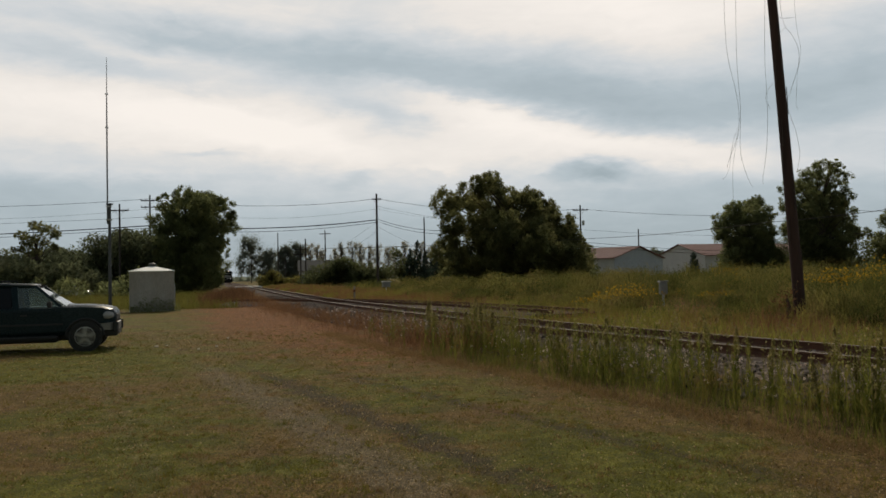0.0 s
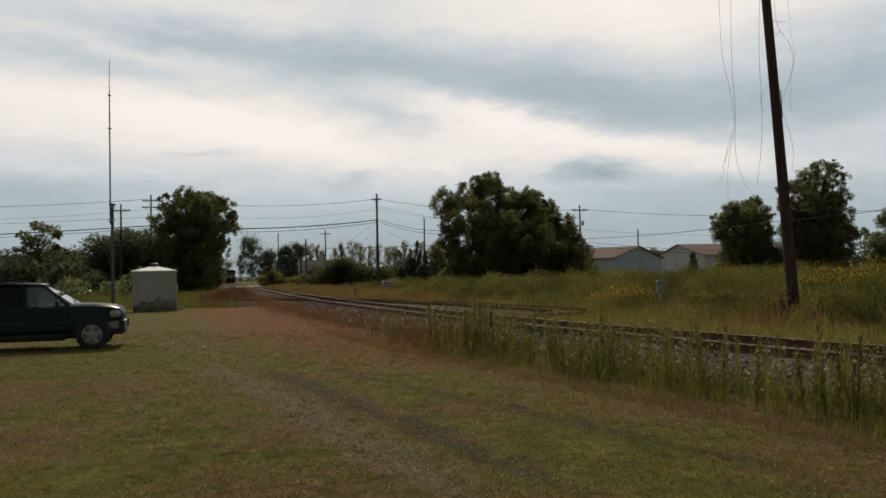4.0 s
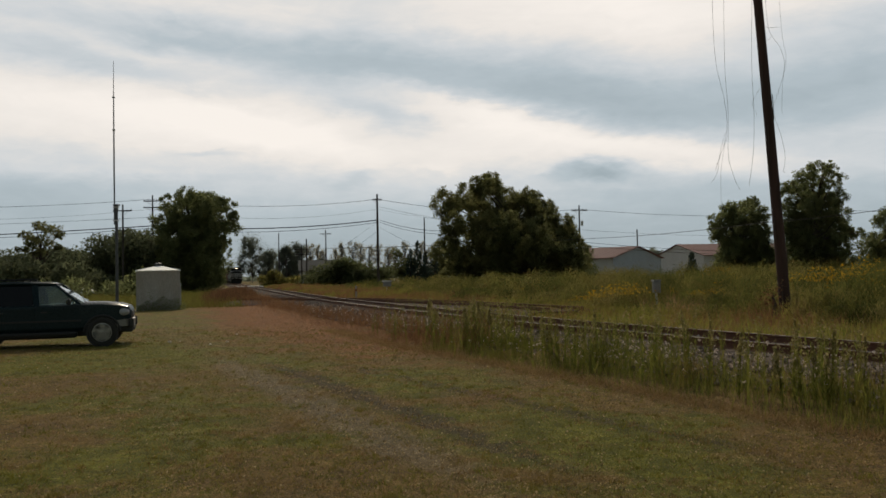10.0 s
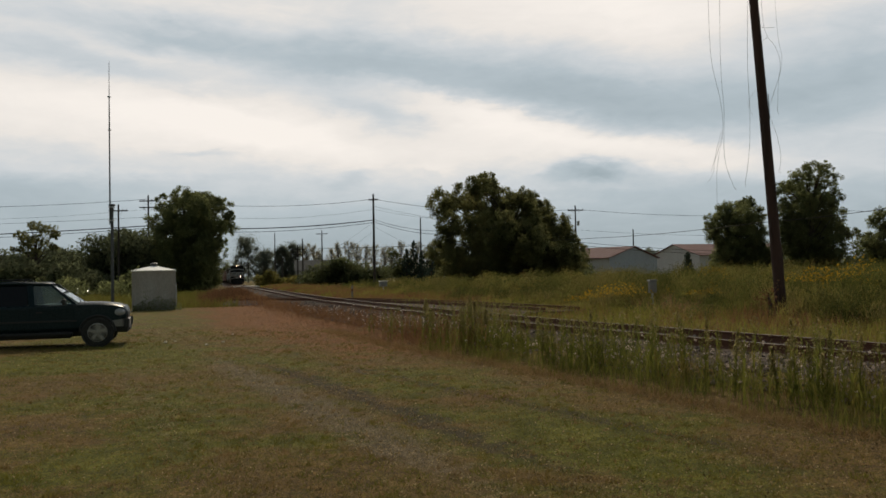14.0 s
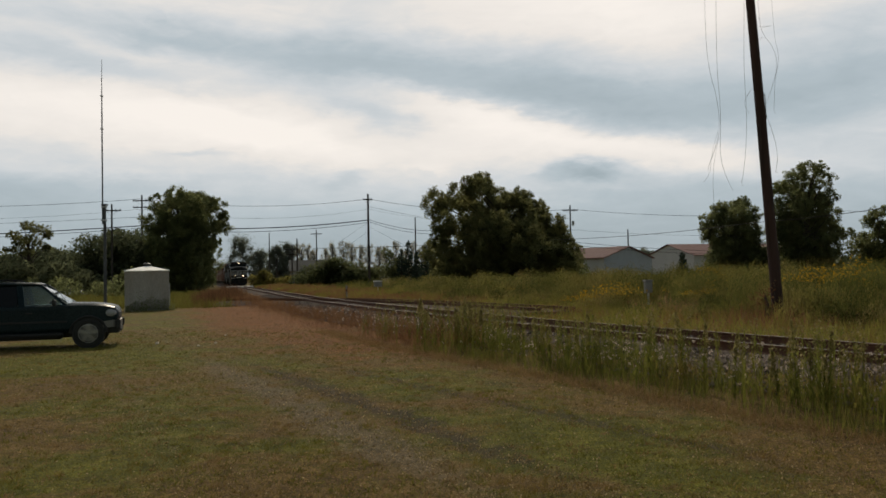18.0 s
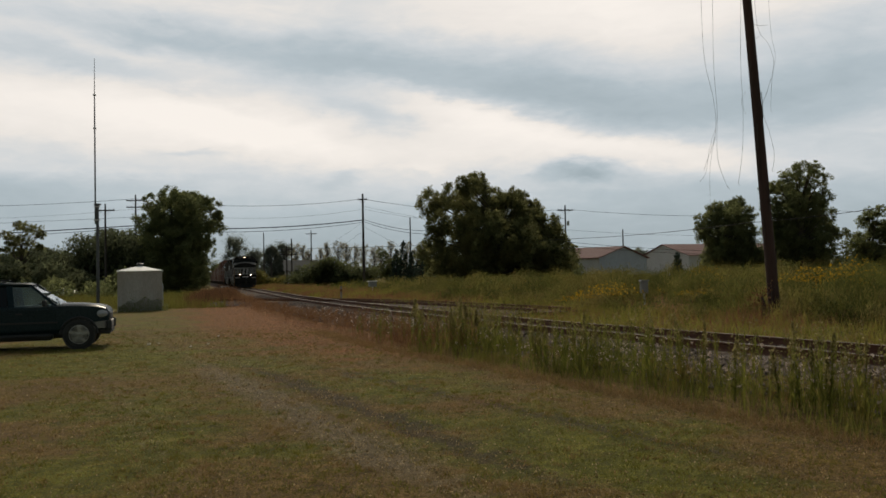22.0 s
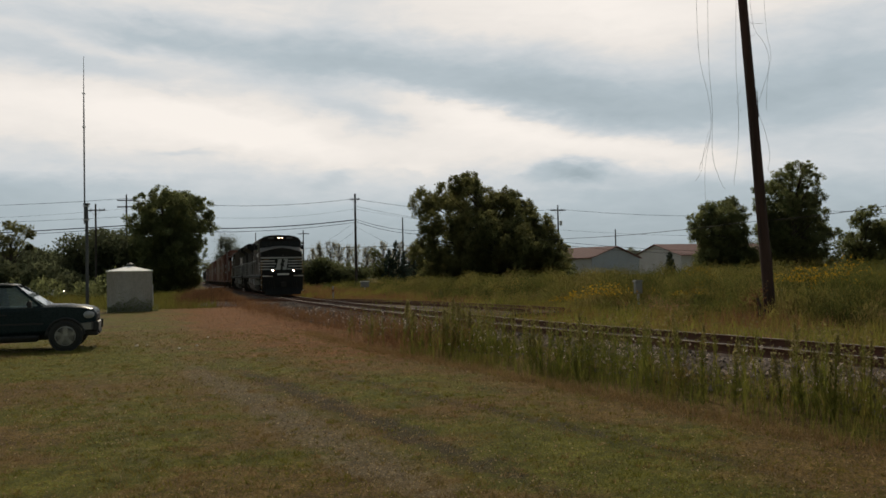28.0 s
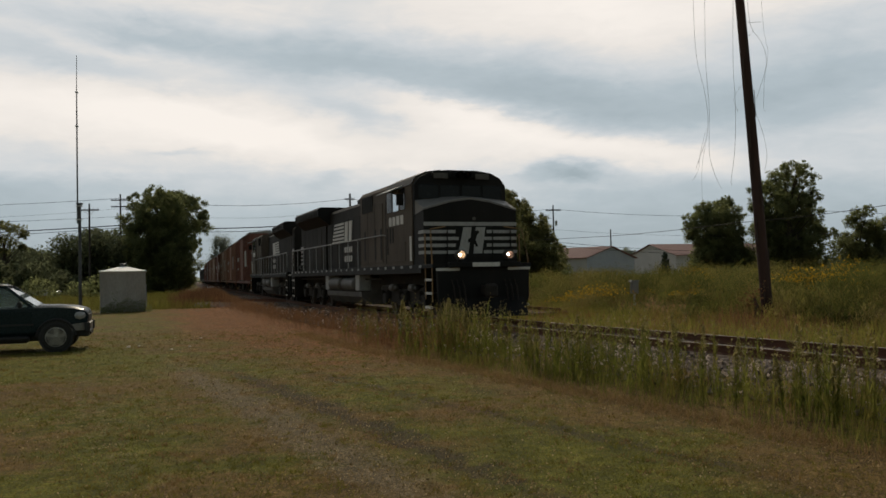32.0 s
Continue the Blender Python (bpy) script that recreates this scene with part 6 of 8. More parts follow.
def leaning_pole():
    """The old pole beside the track, with loose wires that dangle from its top."""
    x, y = 10.44, 25.15
    z = float(ground_height(x, y))
    top = thing("leaning_pole", "old dark wooden pole leaning beside the track", "utility pole", m=pose(x, y, z - 0.15))
    pts = [(0, 0, 0), (-0.17, 0, 3.0), (-0.34, 0, 6.0), (-0.57, 0, 9.8), (-0.72, 0, 12.0)]
    part("pole", Shape().tube(pts, 0.172, 12, 0.12), POLE_WOOD, top, "cracked red-brown creosoted pole")
    part("crossarm", Shape().box(-2.2, 0.9, -0.2, -0.08, 11.3, 11.45, 0.01), POLE_WOOD, top)
    rnd = random.Random(8)
    for k in range(9):
        zz = 0.4 + k * 0.95
        lean = -0.06 * zz
        a = rnd.uniform(3.4, 5.8)
        part("crack", Shape().tube([(lean + 0.17 * math.cos(a), 0.17 * math.sin(a), zz), (lean - 0.03 + 0.172 * math.cos(a + 0.1), 0.172 * math.sin(a + 0.1), zz + 0.8)], 0.012, 4), BARK, top)
    loose = (
        ([(8.25, 11.35), (8.30, 8.6), (8.46, 7.2), (8.52, 6.2), (8.46, 5.6), (8.18, 4.9)], 0.011), ([(8.62, 11.35), (8.60, 8.4), (8.58, 7.0), (8.55, 6.0), (8.64, 5.2), (8.92, 4.3)], 0.011),
        ([(8.52, 6.1), (8.36, 5.4), (8.22, 4.9), (8.02, 4.55)], 0.008), ([(8.54, 5.9), (8.40, 5.0), (8.30, 4.2), (8.24, 3.4)], 0.008),
        ([(9.52, 11.35), (9.44, 8.4), (9.38, 7.0), (9.30, 5.4), (9.22, 4.4)], 0.011),
        ([(9.86, 11.35), (9.98, 9.4), (10.22, 8.7), (10.34, 8.0), (10.18, 7.2), (10.02, 6.7), (10.16, 5.9), (10.32, 5.2), (10.30, 4.8)], 0.010),
        ([(10.28, 11.35), (10.40, 9.2), (10.42, 8.4), (10.28, 7.6), (10.30, 6.6)], 0.008), ([(9.74, 9.5), (9.95, 9.35), (10.25, 9.30)], 0.010), ([(9.72, 8.9), (9.95, 8.95), (10.05, 9.05)], 0.008), ([(9.62, 7.4), (9.42, 7.0), (9.48, 6.6)], 0.008),
    )
    for pts, r in loose:
        s = Shape()
        line = []
        for i in range(len(pts) - 1):
            p0, p1, p2, p3 = (Vector(pts[max(0, min(len(pts) - 1, j))]) for j in (i - 1, i, i + 1, i + 2))
            for k in range(6):
                t = k / 6
                q = 0.5 * ((2 * p1) + (p2 - p0) * t + (2 * p0 - 5 * p1 + 4 * p2 - p3) * t * t + (3 * p1 - p0 - 3 * p2 + p3) * t ** 3)
                line.append((q.x + 0.24 - x, 0.15 * math.sin(len(line) * 0.3), q.y - z))
        line.append((pts[-1][0] + 0.24 - x, 0, pts[-1][1] - z))
        part("loose_wire", s.tube(line, r * 0.44, 4), LOOSE_WIRE, top, "thin wire dangling from the pole's top")


def shed(x, y, width, depth, eave, ridge, turn, label, paint=None):
    """A long low metal building; its ridge runs along x."""
    paint = paint or SHED_ROOF
    top = thing("metal_shed", label, "shed", m=pose(x, y, 0, 0, 0, turn))
    hw, hd = width / 2, depth / 2
    part("shell", Shape().prism([(-hd, 0), (hd, 0), (hd, eave), (0, ridge), (-hd, eave)], "x", -hw, hw), SHED_SIDE, top, "pale metal walls")
    part("gable", Shape().prism([(-hd, 0), (hd, 0), (hd, eave), (0, ridge - 0.02), (-hd, eave)], "x", hw, hw + 0.05), SHED_WALL, top, "blue-grey gable end")
    for side in (-1, 1):
        roof = part("roof", Shape().add([(-hw - 0.4, side * (hd + 0.5), eave - 0.12), (hw + 0.4, side * (hd + 0.5), eave - 0.12), (hw + 0.4, 0, ridge + 0.10), (-hw - 0.4, 0, ridge + 0.10),
                                         (-hw - 0.4, side * (hd + 0.5), eave), (hw + 0.4, side * (hd + 0.5), eave), (hw + 0.4, 0, ridge + 0.22), (-hw - 0.4, 0, ridge + 0.22)],
                                        [(0, 1, 2, 3), (7, 6, 5, 4), (0, 4, 5, 1), (1, 5, 6, 2), (2, 6, 7, 3), (3, 7, 4, 0)]), paint, top, "dull red metal roof")
        for k in range(int(width / 1.2)):
            xx = -hw + 0.6 + k * 1.2
            part("roof_rib", Shape().add([(xx, side * (hd + 0.5), eave + 0.004), (xx + 0.08, side * (hd + 0.5), eave + 0.004), (xx + 0.08, 0, ridge + 0.224), (xx, 0, ridge + 0.224), (xx + 0.04, side * (hd + 0.5), eave + 0.07), (xx + 0.04, 0, ridge + 0.29)],
                                         [(0, 4, 5, 3), (4, 1, 2, 5), (0, 1, 4), (3, 5, 2)]), paint, roof)
    part("trim", Shape().tube([(hw + 0.06, -hd - 0.5, eave - 0.05), (hw + 0.06, 0, ridge + 0.15), (hw + 0.06, hd + 0.5, eave - 0.05)], 0.14, 4), paint, top)
    part("door", Shape().box(hw * 0.2, hw * 0.2 + 2.8, -hd - 0.06, -hd, 0, eave * 0.75, 0.02), SHED_WALL, top, "grey roll-up door")
    return top


def make_sheds():
    shed(27.6, 159.2, 22, 16.0, 4.2, 6.1, -45, "long low metal shed with a dull red roof")
    shed(69.0, 197.0, 30, 22, 5.0, 7.6, 14, "second red-roofed metal shed further off")
    shed(-33.5, 230, 12, 9, 3.6, 6.3, 10, "small grey house roof beyond the far shrubs", GREY_ROOF)


def signal_box(x, y, z_top, w, label, tall=0.75):
    z = float(ground_height(x, y))
    top = thing("signal_box", label, "signal box", m=pose(x, y, z, 0, 0, 12))
    h = z_top - z
    part("post", Shape().tube([(0, 0, -0.1), (0, 0, h - w * 0.5)], 0.05, 8), GALVANISED, top)
    body = part("cabinet", Shape().box(-w / 2, w / 2, -w * 0.3, w * 0.3, h - w * tall, h - 0.06, 0.02), BOX_PAINT, top, "pale grey metal cabinet")
    part("hood", Shape().prism([(-w * 0.62, h - 0.06), (w * 0.62, h - 0.06), (w * 0.5, h), (-w * 0.5, h)], "y", -w * 0.4, w * 0.4), BOX_PAINT if w < 0.5 else TANK_TOP, top, "sloping hood of the cabinet")
    part("door", Shape().box(-w * 0.4, w * 0.4, -w * 0.3 - 0.012, -w * 0.3, h - w * 0.7, h - 0.12, 0.005), BOX_PAINT, body)
    part("hinge", Shape().tube([(-w * 0.41, -w * 0.3 - 0.015, h - w * 0.6), (-w * 0.41, -w * 0.3 - 0.015, h - 0.2)], 0.01, 4), GALVANISED, body)


def make_small_things():
    signal_box(-4.5, 66.0, 1.36, 0.62, "pale trackside signal box on a post")
    signal_box(8.62, 33.5, 1.36, 0.30, "grey signal box half hidden in the weeds", 1.8)
    x, y = on_track(33, 2.6)
    marker = thing("track_marker", "short white and rust marker post beside the track", "marker post", m=pose(x, y, float(ground_height(x, y))))
    part("post", Shape().box(-0.05, 0.05, -0.05, 0.05, -0.1, 0.95, 0.01), BOX_PAINT, marker)
    part("band", Shape().box(-0.055, 0.055, -0.055, 0.055, 0.55, 0.72, 0.01), RAIL_RUST, marker)
    for k, (sx, sy, r) in enumerate(((-7.45, 22.3, 0.055), (-7.25, 22.5, 0.035), (-6.1, 21.4, 0.04), (-5.85, 22.1, 0.045), (-6.3, 25.0, 0.04))):
        rnd = random.Random(90 + k)
        ring = [(r * rnd.uniform(0.75, 1.2) * math.cos(a), r * rnd.uniform(0.75, 1.2) * math.sin(a)) for a in np.arange(7) * 6.283 / 7]
        verts = [(px, py, 0) for px, py in ring] + [(px * 0.7, py * 0.7, r * rnd.uniform(0.5, 0.9)) for px, py in ring]
        faces = [(i, (i + 1) % 7, 7 + (i + 1) % 7, 7 + i) for i in range(7)] + [tuple(range(7, 14))]
        thing("stone", "small pale stone lying on the mown grass", "stone", "stones on the lawn", m=pose(sx, sy, float(ground_height(sx, sy)) + 0.01), data=Shape().add(verts, faces).mesh("stone", PALE_STONE))
    rnd = random.Random(2)
    crossing = thing("crossing_panel", "pale concrete panel of a road crossing in the track", "crossing panel", kind="structure")
    for k in range(6):
        u = 128 + k * 2.0
        for n in (-1.55, 0.0, 1.55):
            x, y = on_track(u, n)
            ob = part("slab", Shape().box(-0.62 if n else -0.66, 0.62 if n else 0.66, -0.97, 0.97, 0.2, RAIL_TOP - 0.012, 0.015), CONCRETE, crossing)
            ob.matrix_basis = pose(x, y, 0, 0, 0, track_heading(u))
    cabin = thing("relay_cabin", "grey relay cabin beside the far track", "cabin", m=pose(-33.5, 118, 0, 0, 0, 14))
    part("shell", Shape().box(-0.9, 0.9, -0.7, 0.7, 0, 2.2, 0.02), BOX_PAINT, cabin)
    part("roof", Shape().box(-1.0, 1.0, -0.8, 0.8, 2.2, 2.32, 0.02), GALVANISED, cabin)
    part("door", Shape().box(-0.4, 0.4, -0.72, -0.7, 0.1, 2.0, 0.01), GALVANISED, cabin)


def far_crown(x, y, height, width, leaf, count, size, label, seed):
    """An airy tree far off: trunk, limbs and a loose upright crown."""
    rnd = random.Random(seed)
    z0 = float(ground_height(x, y)) - 0.1
    top = thing("far_tree", label, "tree", "far trees", m=pose(x, y, z0))
    wood, pts = Shape().tube([(0, 0, 0), (0.1, 0, height * 0.5), (0, 0, height * 0.9)], 0.2, 6, 0.04), []
    face = []
    for k in range(46):
        h = 0.16 + 0.80 * (k + 0.5) / 46
        reach = width * 0.42 * math.sin(math.pi * (0.12 + 0.80 * h)) ** 0.6
        a, d = rnd.uniform(0, 6.283), reach * rnd.uniform(0.1, 1.15)
        cx, cy, cz, r = math.cos(a) * d, math.sin(a) * d, h * height, width * rnd.uniform(0.12, 0.26)
        wood.tube([(0, 0, cz * 0.7), (cx, cy, cz)], 0.06, 4, 0.02)
        for j in range(count // 46):
            v = Vector((rnd.gauss(0, 1), rnd.gauss(0, 1), rnd.gauss(0, 1))).normalized() * (r * abs(rnd.gauss(0, 0.55)))
            face.append((cx + rnd.gauss(0, 0.8), cy + rnd.gauss(0, 0.8), 1.3 + rnd.gauss(0, 0.8)))
            pts.append((cx + v.x, cy + v.y, max(0.4, cz + v.z * 1.25)))
    part("trunk", wood, BARK, top)
    part("crown", soup("crown", leaf_quads(np.array(pts), size, pointed=True), leaf, np.array(face) / np.linalg.norm(face, axis=1)[:, None]), leaf, top)


def make_far_growth():
    rnd = random.Random(17)
    # bushes and trees left of the tall tree
    for x, y, h, w, s in ((-66, 118, 8.3, 12, 1), (-57, 122, 7.8, 11, 2), (-50, 120, 8.0, 10, 3), (-45.5, 117, 10.6, 8, 4), (-40.2, 113, 10.2, 7.5, 5), (-75, 120, 8.0, 12, 6), (-62, 105, 5.4, 10, 7), (-84, 118, 8.0, 12, 8), (-52.5, 104, 5.6, 10, 9), (-45.5, 104, 5.0, 8, 10)):
        shrub("hedge_bush", x, y, h, w, "dense bush in the overgrown hedge", HAZY_HEDGE_LEAF, s, 170, 0.33, "hedge bushes")
    for x, y, h, w, s in ((-33, 82, 2.9, 5.0, 11), (-28.6, 80, 3.3, 4.0, 12), (-38.5, 84, 2.8, 5.0, 13)):
        shrub("light_bush", x, y, h, w, "low green bush behind the tank", TREE_LEAF, s, 150, 0.24, "low bushes")
    # far trees beyond the track
    for i, (x, y, h, w) in enumerate(((-75.7, 330, 18.2, 12.4), (-56.5, 300, 13.0, 8.2), (-51.5, 300, 13.8, 8.8), (-67.4, 322, 12.2, 9.6))):
        far_crown(x, y, h, w, HAZY_FAR_LEAF, 13000, 0.42, "rounded tree far down the line", 51 + i)
    for x, y, h, w, s in ((-18.6, 130, 4.4, 6, 21), (-15.6, 131, 5.0, 6.5, 22), (-12.4, 130, 5.0, 6, 23), (-21, 132, 2.6, 5, 24), (-9.6, 131, 3.4, 4, 26)):
        shrub("dark_bush", x, y, h, w, "dark rounded bush by the road", DARK_LEAF, s, 260, 0.26, "roadside bushes")
    shrub("light_bush", -33.5, 165, 3.6, 6, "yellow-green bush by the far road", WEED_LEAF, 25, 220, 0.3, "low bushes")
    shrub("light_bush", -30.0, 165, 2.8, 5, "yellow-green bush by the far road", WEED_LEAF, 27, 220, 0.3, "low bushes")
    shrub("dark_bush", -7.4, 148, 7.2, 4.2, "dark dense tree clump by the road", DARK_LEAF, 28, 260, 0.26, "roadside bushes")
    for i, (x, y, h) in enumerate(((-5.8, 146, 6.4), (-4.5, 146, 7.8), (-3.0, 145, 6.0), (-1.4, 140, 6.6), (-0.4, 142, 5.0))):
        spruce(x, y, h, 2.6 + 0.3 * (i % 2), 60 + i)
    for x, y, h, w, sd in ((-49.5, 168, 5.6, 9, 81), (-57, 176, 6.4, 11, 82), (-63, 205, 7.5, 12, 83), (-52, 150, 3.6, 7, 84)):
        shrub("dark_bush", x, y, h, w, "dark bush beside the far end of the line", DARK_LEAF, sd, 240, 0.28, "roadside bushes")
    # tree line on the skyline, its leaf colour paled for haze
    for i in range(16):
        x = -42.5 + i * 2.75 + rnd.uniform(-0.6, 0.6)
        far_crown(x, 262 + rnd.uniform(-8, 8), 11.8 + rnd.uniform(-1.6, 1.2), 4.6, HAZY_PALE_LEAF, 4600, 0.23, "slender pale tree in the far row, haze in its leaf colour", 70 + i)
    shrub("field_bush", 40.5, 76, 4.6, 6.0, "dark bush below the field trees", DARK_LEAF, 62, 300, 0.22, "field bushes")
    shrub("field_bush", 28.5, 74, 4.2, 8.0, "dark bush below the field trees", DARK_LEAF, 63, 300, 0.22, "field bushes")
    shrub("field_bush", 13.5, 98, 5.0, 9.0, "dark bush beside the big tree", DARK_LEAF, 64, 300, 0.24, "field bushes")
    shrub("dead_shrub", 9.95, 24.9, 1.25, 0.9, "dry brown shrub at the foot of the leaning pole", DRY_WEED, 71, 260, 0.07)
    spruce(38.8, 130, 4.6, 2.4, 77)
    shrub("dark_bush", 61.5, 236, 9.2, 9.0, "dark trees in the gap between the sheds", HAZY_FAR_LEAF, 78, 200, 0.35, "roadside bushes")
    # low wooded ridge on the horizon
    pts = []
    for i in range(5200):
        x = rnd.uniform(-330, 420)
        base = 6.5 + 4.0 * math.sin(x * 0.018 + 1.0) + 3.0 * math.sin(x * 0.05)
        if 40 < x * 600 / 640 < 260:
            base += 10
        pts.append((x, 620 + rnd.uniform(-15, 15), max(1.0, rnd.uniform(0, 1) * base)))
    thing("far_woods", "low dark woods along the horizon", "woods", kind="stuff", data=soup("far_woods", leaf_quads(np.array(pts), 6.0), HAZY_FAR_LEAF))


DEAD_BRUSH = leaf_material("dead_brush", (0.070, 0.036, 0.020), (0.225, 0.120, 0.060), 0.45, 0.9, single=0.8)
BRUSH = (-15.8, 61.5)   # heart of the dead brush


def make_dead_grass():
    """Tall rust and yellow grass round the tank and at the gap where the tracks meet."""
    n = 52000
    x = rng.uniform(-52, -8, n)
    y = 50.8 + 50 * rng.uniform(0, 1, n) ** 1.4
    u, off = beside_track(x, y)
    keep = (off < -3.4) & (y > 51.5 + 1.6 * lumps(x, y, 1.7) + 0.8 * rng.normal(size=n))
    x, y, off = x[keep], y[keep], off[keep]
    tall = rng.uniform(0.25, 0.85, len(x)) * (0.8 + 0.35 * lumps(x, y, 3.0))
    tris = blade_tris(x, y, ground_height(x, y) - 0.01, tall, np.full(len(x), 0.04), 0.25)
    red = off + 1.5 * lumps(x, y, 2.2) > -5.2
    thing("rust_grass", "tall rust-coloured dead grass beside the line", "grass", kind="stuff", data=soup("rust_grass", tris[red], DRY_WEED))
    n = 9000
    boff, along = rng.normal(0, 1, n), rng.normal(0, 1, n)
    x, y = BRUSH[0] + 0.65 * boff - 0.35 * along, BRUSH[1] + 2.4 * along
    side = beside_track(x, y)[1]
    keep = side < -2.6
    x, y = x[keep], y[keep]
    tall = rng.uniform(0.45, 1.35, len(x)) * (0.9 + 0.3 * lumps(x, y, 1.1))
    thing("rust_brush", "tall rust-brown dead brush where the tracks meet", "brush", kind="stuff", data=soup("rust_brush", blade_tris(x, y, ground_height(x, y) - 0.01, tall, np.full(len(x), 0.03), 0.3), DEAD_BRUSH))
    thing("yellow_grass", "tall yellow-green grass behind the tank", "grass", kind="stuff", data=soup("yellow_grass", tris[~red], ROUGH_GRASS))


def far_car():
    """A silver saloon parked in the long grass by the hedge; +x is its nose."""
    x, y = -43.8, 99.0
    top = thing("parked_car", "silver saloon car half hidden in long grass", "car", m=pose(x, y, float(ground_height(x, y)), 0, 0, 8))
    def rib(px, w, z0, z1):
        return [(px, -w, z0), (px, -w, z1 - 0.06), (px, -w + 0.08, z1), (px, w - 0.08, z1), (px, w, z1 - 0.06), (px, w, z0)]
    body = part("body", loft([rib(-2.2, 0.72, 0.35, 0.80), rib(-2.0, 0.84, 0.25, 0.93), rib(-0.9, 0.87, 0.22, 0.97), rib(0.9, 0.87, 0.22, 0.95), rib(1.9, 0.83, 0.25, 0.80), rib(2.2, 0.70, 0.33, 0.66)]), SILVER, top, "silver painted body", True)
    part("cabin", loft([rib(-1.7, 0.66, 0.94, 1.0), rib(-1.1, 0.62, 0.94, 1.36), rib(0.2, 0.62, 0.94, 1.42), rib(1.0, 0.68, 0.94, 0.99)]), REAR_GLASS, top, "dark glass of the cabin", True)
    part("roof", loft([rib(-1.1, 0.58, 1.34, 1.42), rib(-0.4, 0.58, 1.36, 1.46), rib(0.25, 0.56, 1.36, 1.44)]), SILVER, top, "", True)
    for px in (-1.35, 1.35):
        for side in (-1, 1):
            wheel_ = part("wheel", Shape().lathe([(0.18, side * 0.70), (0.30, side * 0.70), (0.31, side * 0.80), (0.30, side * 0.88), (0.18, side * 0.88)], "y", 18, (px, 0, 0.31)), RUBBER, top)
            part("rim", Shape().lathe([(0.19, side * 0.80), (0.18, side * 0.885), (0.0, side * 0.87)], "y", 14, (px, 0, 0.31)), ALLOY, wheel_)
    for side in (-1, 1):
        part("headlamp", Shape().box(2.02, 2.16, *sorted((side * 0.45, side * 0.74)), 0.56, 0.70, 0.02), LAMP_CLEAR, body)
        part("tail_lamp", Shape().box(-2.16, -2.02, *sorted((side * 0.5, side * 0.78)), 0.66, 0.80, 0.02), AMBER, body)


SILVER = material("silver_paint", (0.50, 0.51, 0.52), 0.25, 0.5, (0.42, 0.43, 0.44), 1.0, 0.4, 30, 0.0)
sport_utility()
far_car()
tank_house()
antenna()
make_poles()
leaning_pole()
make_sheds()
make_small_things()
make_far_growth()
make_dead_grass()

# ---- the train ----
LIGHTS_SET_BACK = 0.62    # from the coupler's face to the leading lights
LOCO_BLACK = material("loco_black", (0.008, 0.008, 0.008), 0.65, 0.0, (0.021, 0.018, 0.016), 0.9, 0.7, 18, 0.04, streak=3.0, spec=0.15)
LOCO_GREY = material("loco_dusty_black", (0.115, 0.092, 0.074), 0.75, 0.0, (0.055, 0.044, 0.036), 0.7, 0.7, 12, 0.05, streak=4.0, spec=0.12)
LOCO_HOOD = material("loco_hood_black", (0.014, 0.013, 0.012), 0.7, 0.0, (0.046, 0.038, 0.031), 0.8, 0.55, 14, 0.05, streak=5.0, spec=0.12)
LOCO_WHITE = material("loco_white", (0.60, 0.575, 0.54), 0.65, 0.0, (0.42, 0.39, 0.355), 1.5, 0.5, 20, 0.03, streak=3.0)
LOCO_DIRT = material("running_gear", (0.022, 0.019, 0.017), 0.85, 0.1, (0.058, 0.047, 0.038), 2.0, 0.6, 25, 0.2, spec=0.2)
LOCO_TANK = material("tank_grime", (0.105, 0.096, 0.086), 0.65, 0.1, (0.036, 0.032, 0.029), 1.4, 0.7, 16, 0.08)
WHEEL_STEEL = material("wheel_steel", (0.10, 0.075, 0.06), 0.6, 0.6, (0.05, 0.04, 0.035), 3.0, 0.6, 30, 0.1)
CAB_GLASS = material("dark_cab_glass", (0.010, 0.013, 0.017), 0.25, 0.0, None, 1.0, 0.1, 5, 0.0, spec=0.12)
ROOF_PALE = material("awning_grey", (0.32, 0.32, 0.31), 0.6, 0.0, (0.2, 0.2, 0.2), 2.0, 0.5, 20, 0.03)
NOSE_WHITE = material("nose_white", (0.36, 0.35, 0.335), 0.65, 0.0, (0.24, 0.225, 0.21), 1.5, 0.5, 20, 0.03, streak=3.0)
NOSE_TOP = material("nose_top_dusty", (0.185, 0.172, 0.158), 0.6, 0.0, (0.115, 0.106, 0.098), 2.0, 0.6, 20, 0.04)
RUST_RAIL = material("handrail_rusty_yellow", (0.30, 0.17, 0.07), 0.7, 0.0, (0.07, 0.05, 0.035), 3.0, 0.6, 20, 0.03)
# Near-black so that the added headlight tubes stay unlit inside.
TUBE_BLACK = material("tube_black", (0.002, 0.002, 0.002), 1.0, 0.0, None, 2.0, 0.3, 30, 0.0, spec=0.0)
LAMP = glow("ditch_light_lens", (1.0, 0.62, 0.36), 60.0)
LAMP_DIM = glow("headlight_lens", (1.0, 0.58, 0.34), 22.0)
LAMP_WEAK = glow("weak_ditch_lens", (1.0, 0.58, 0.40), 26.0)
# Mirror metal for one cab window: its sky reflection is built into the material.
MIRROR_PANE = material("bright_side_pane", (0.55, 0.60, 0.64), 0.05, 0.9, None, 1.0, 0.1, 5, 0)


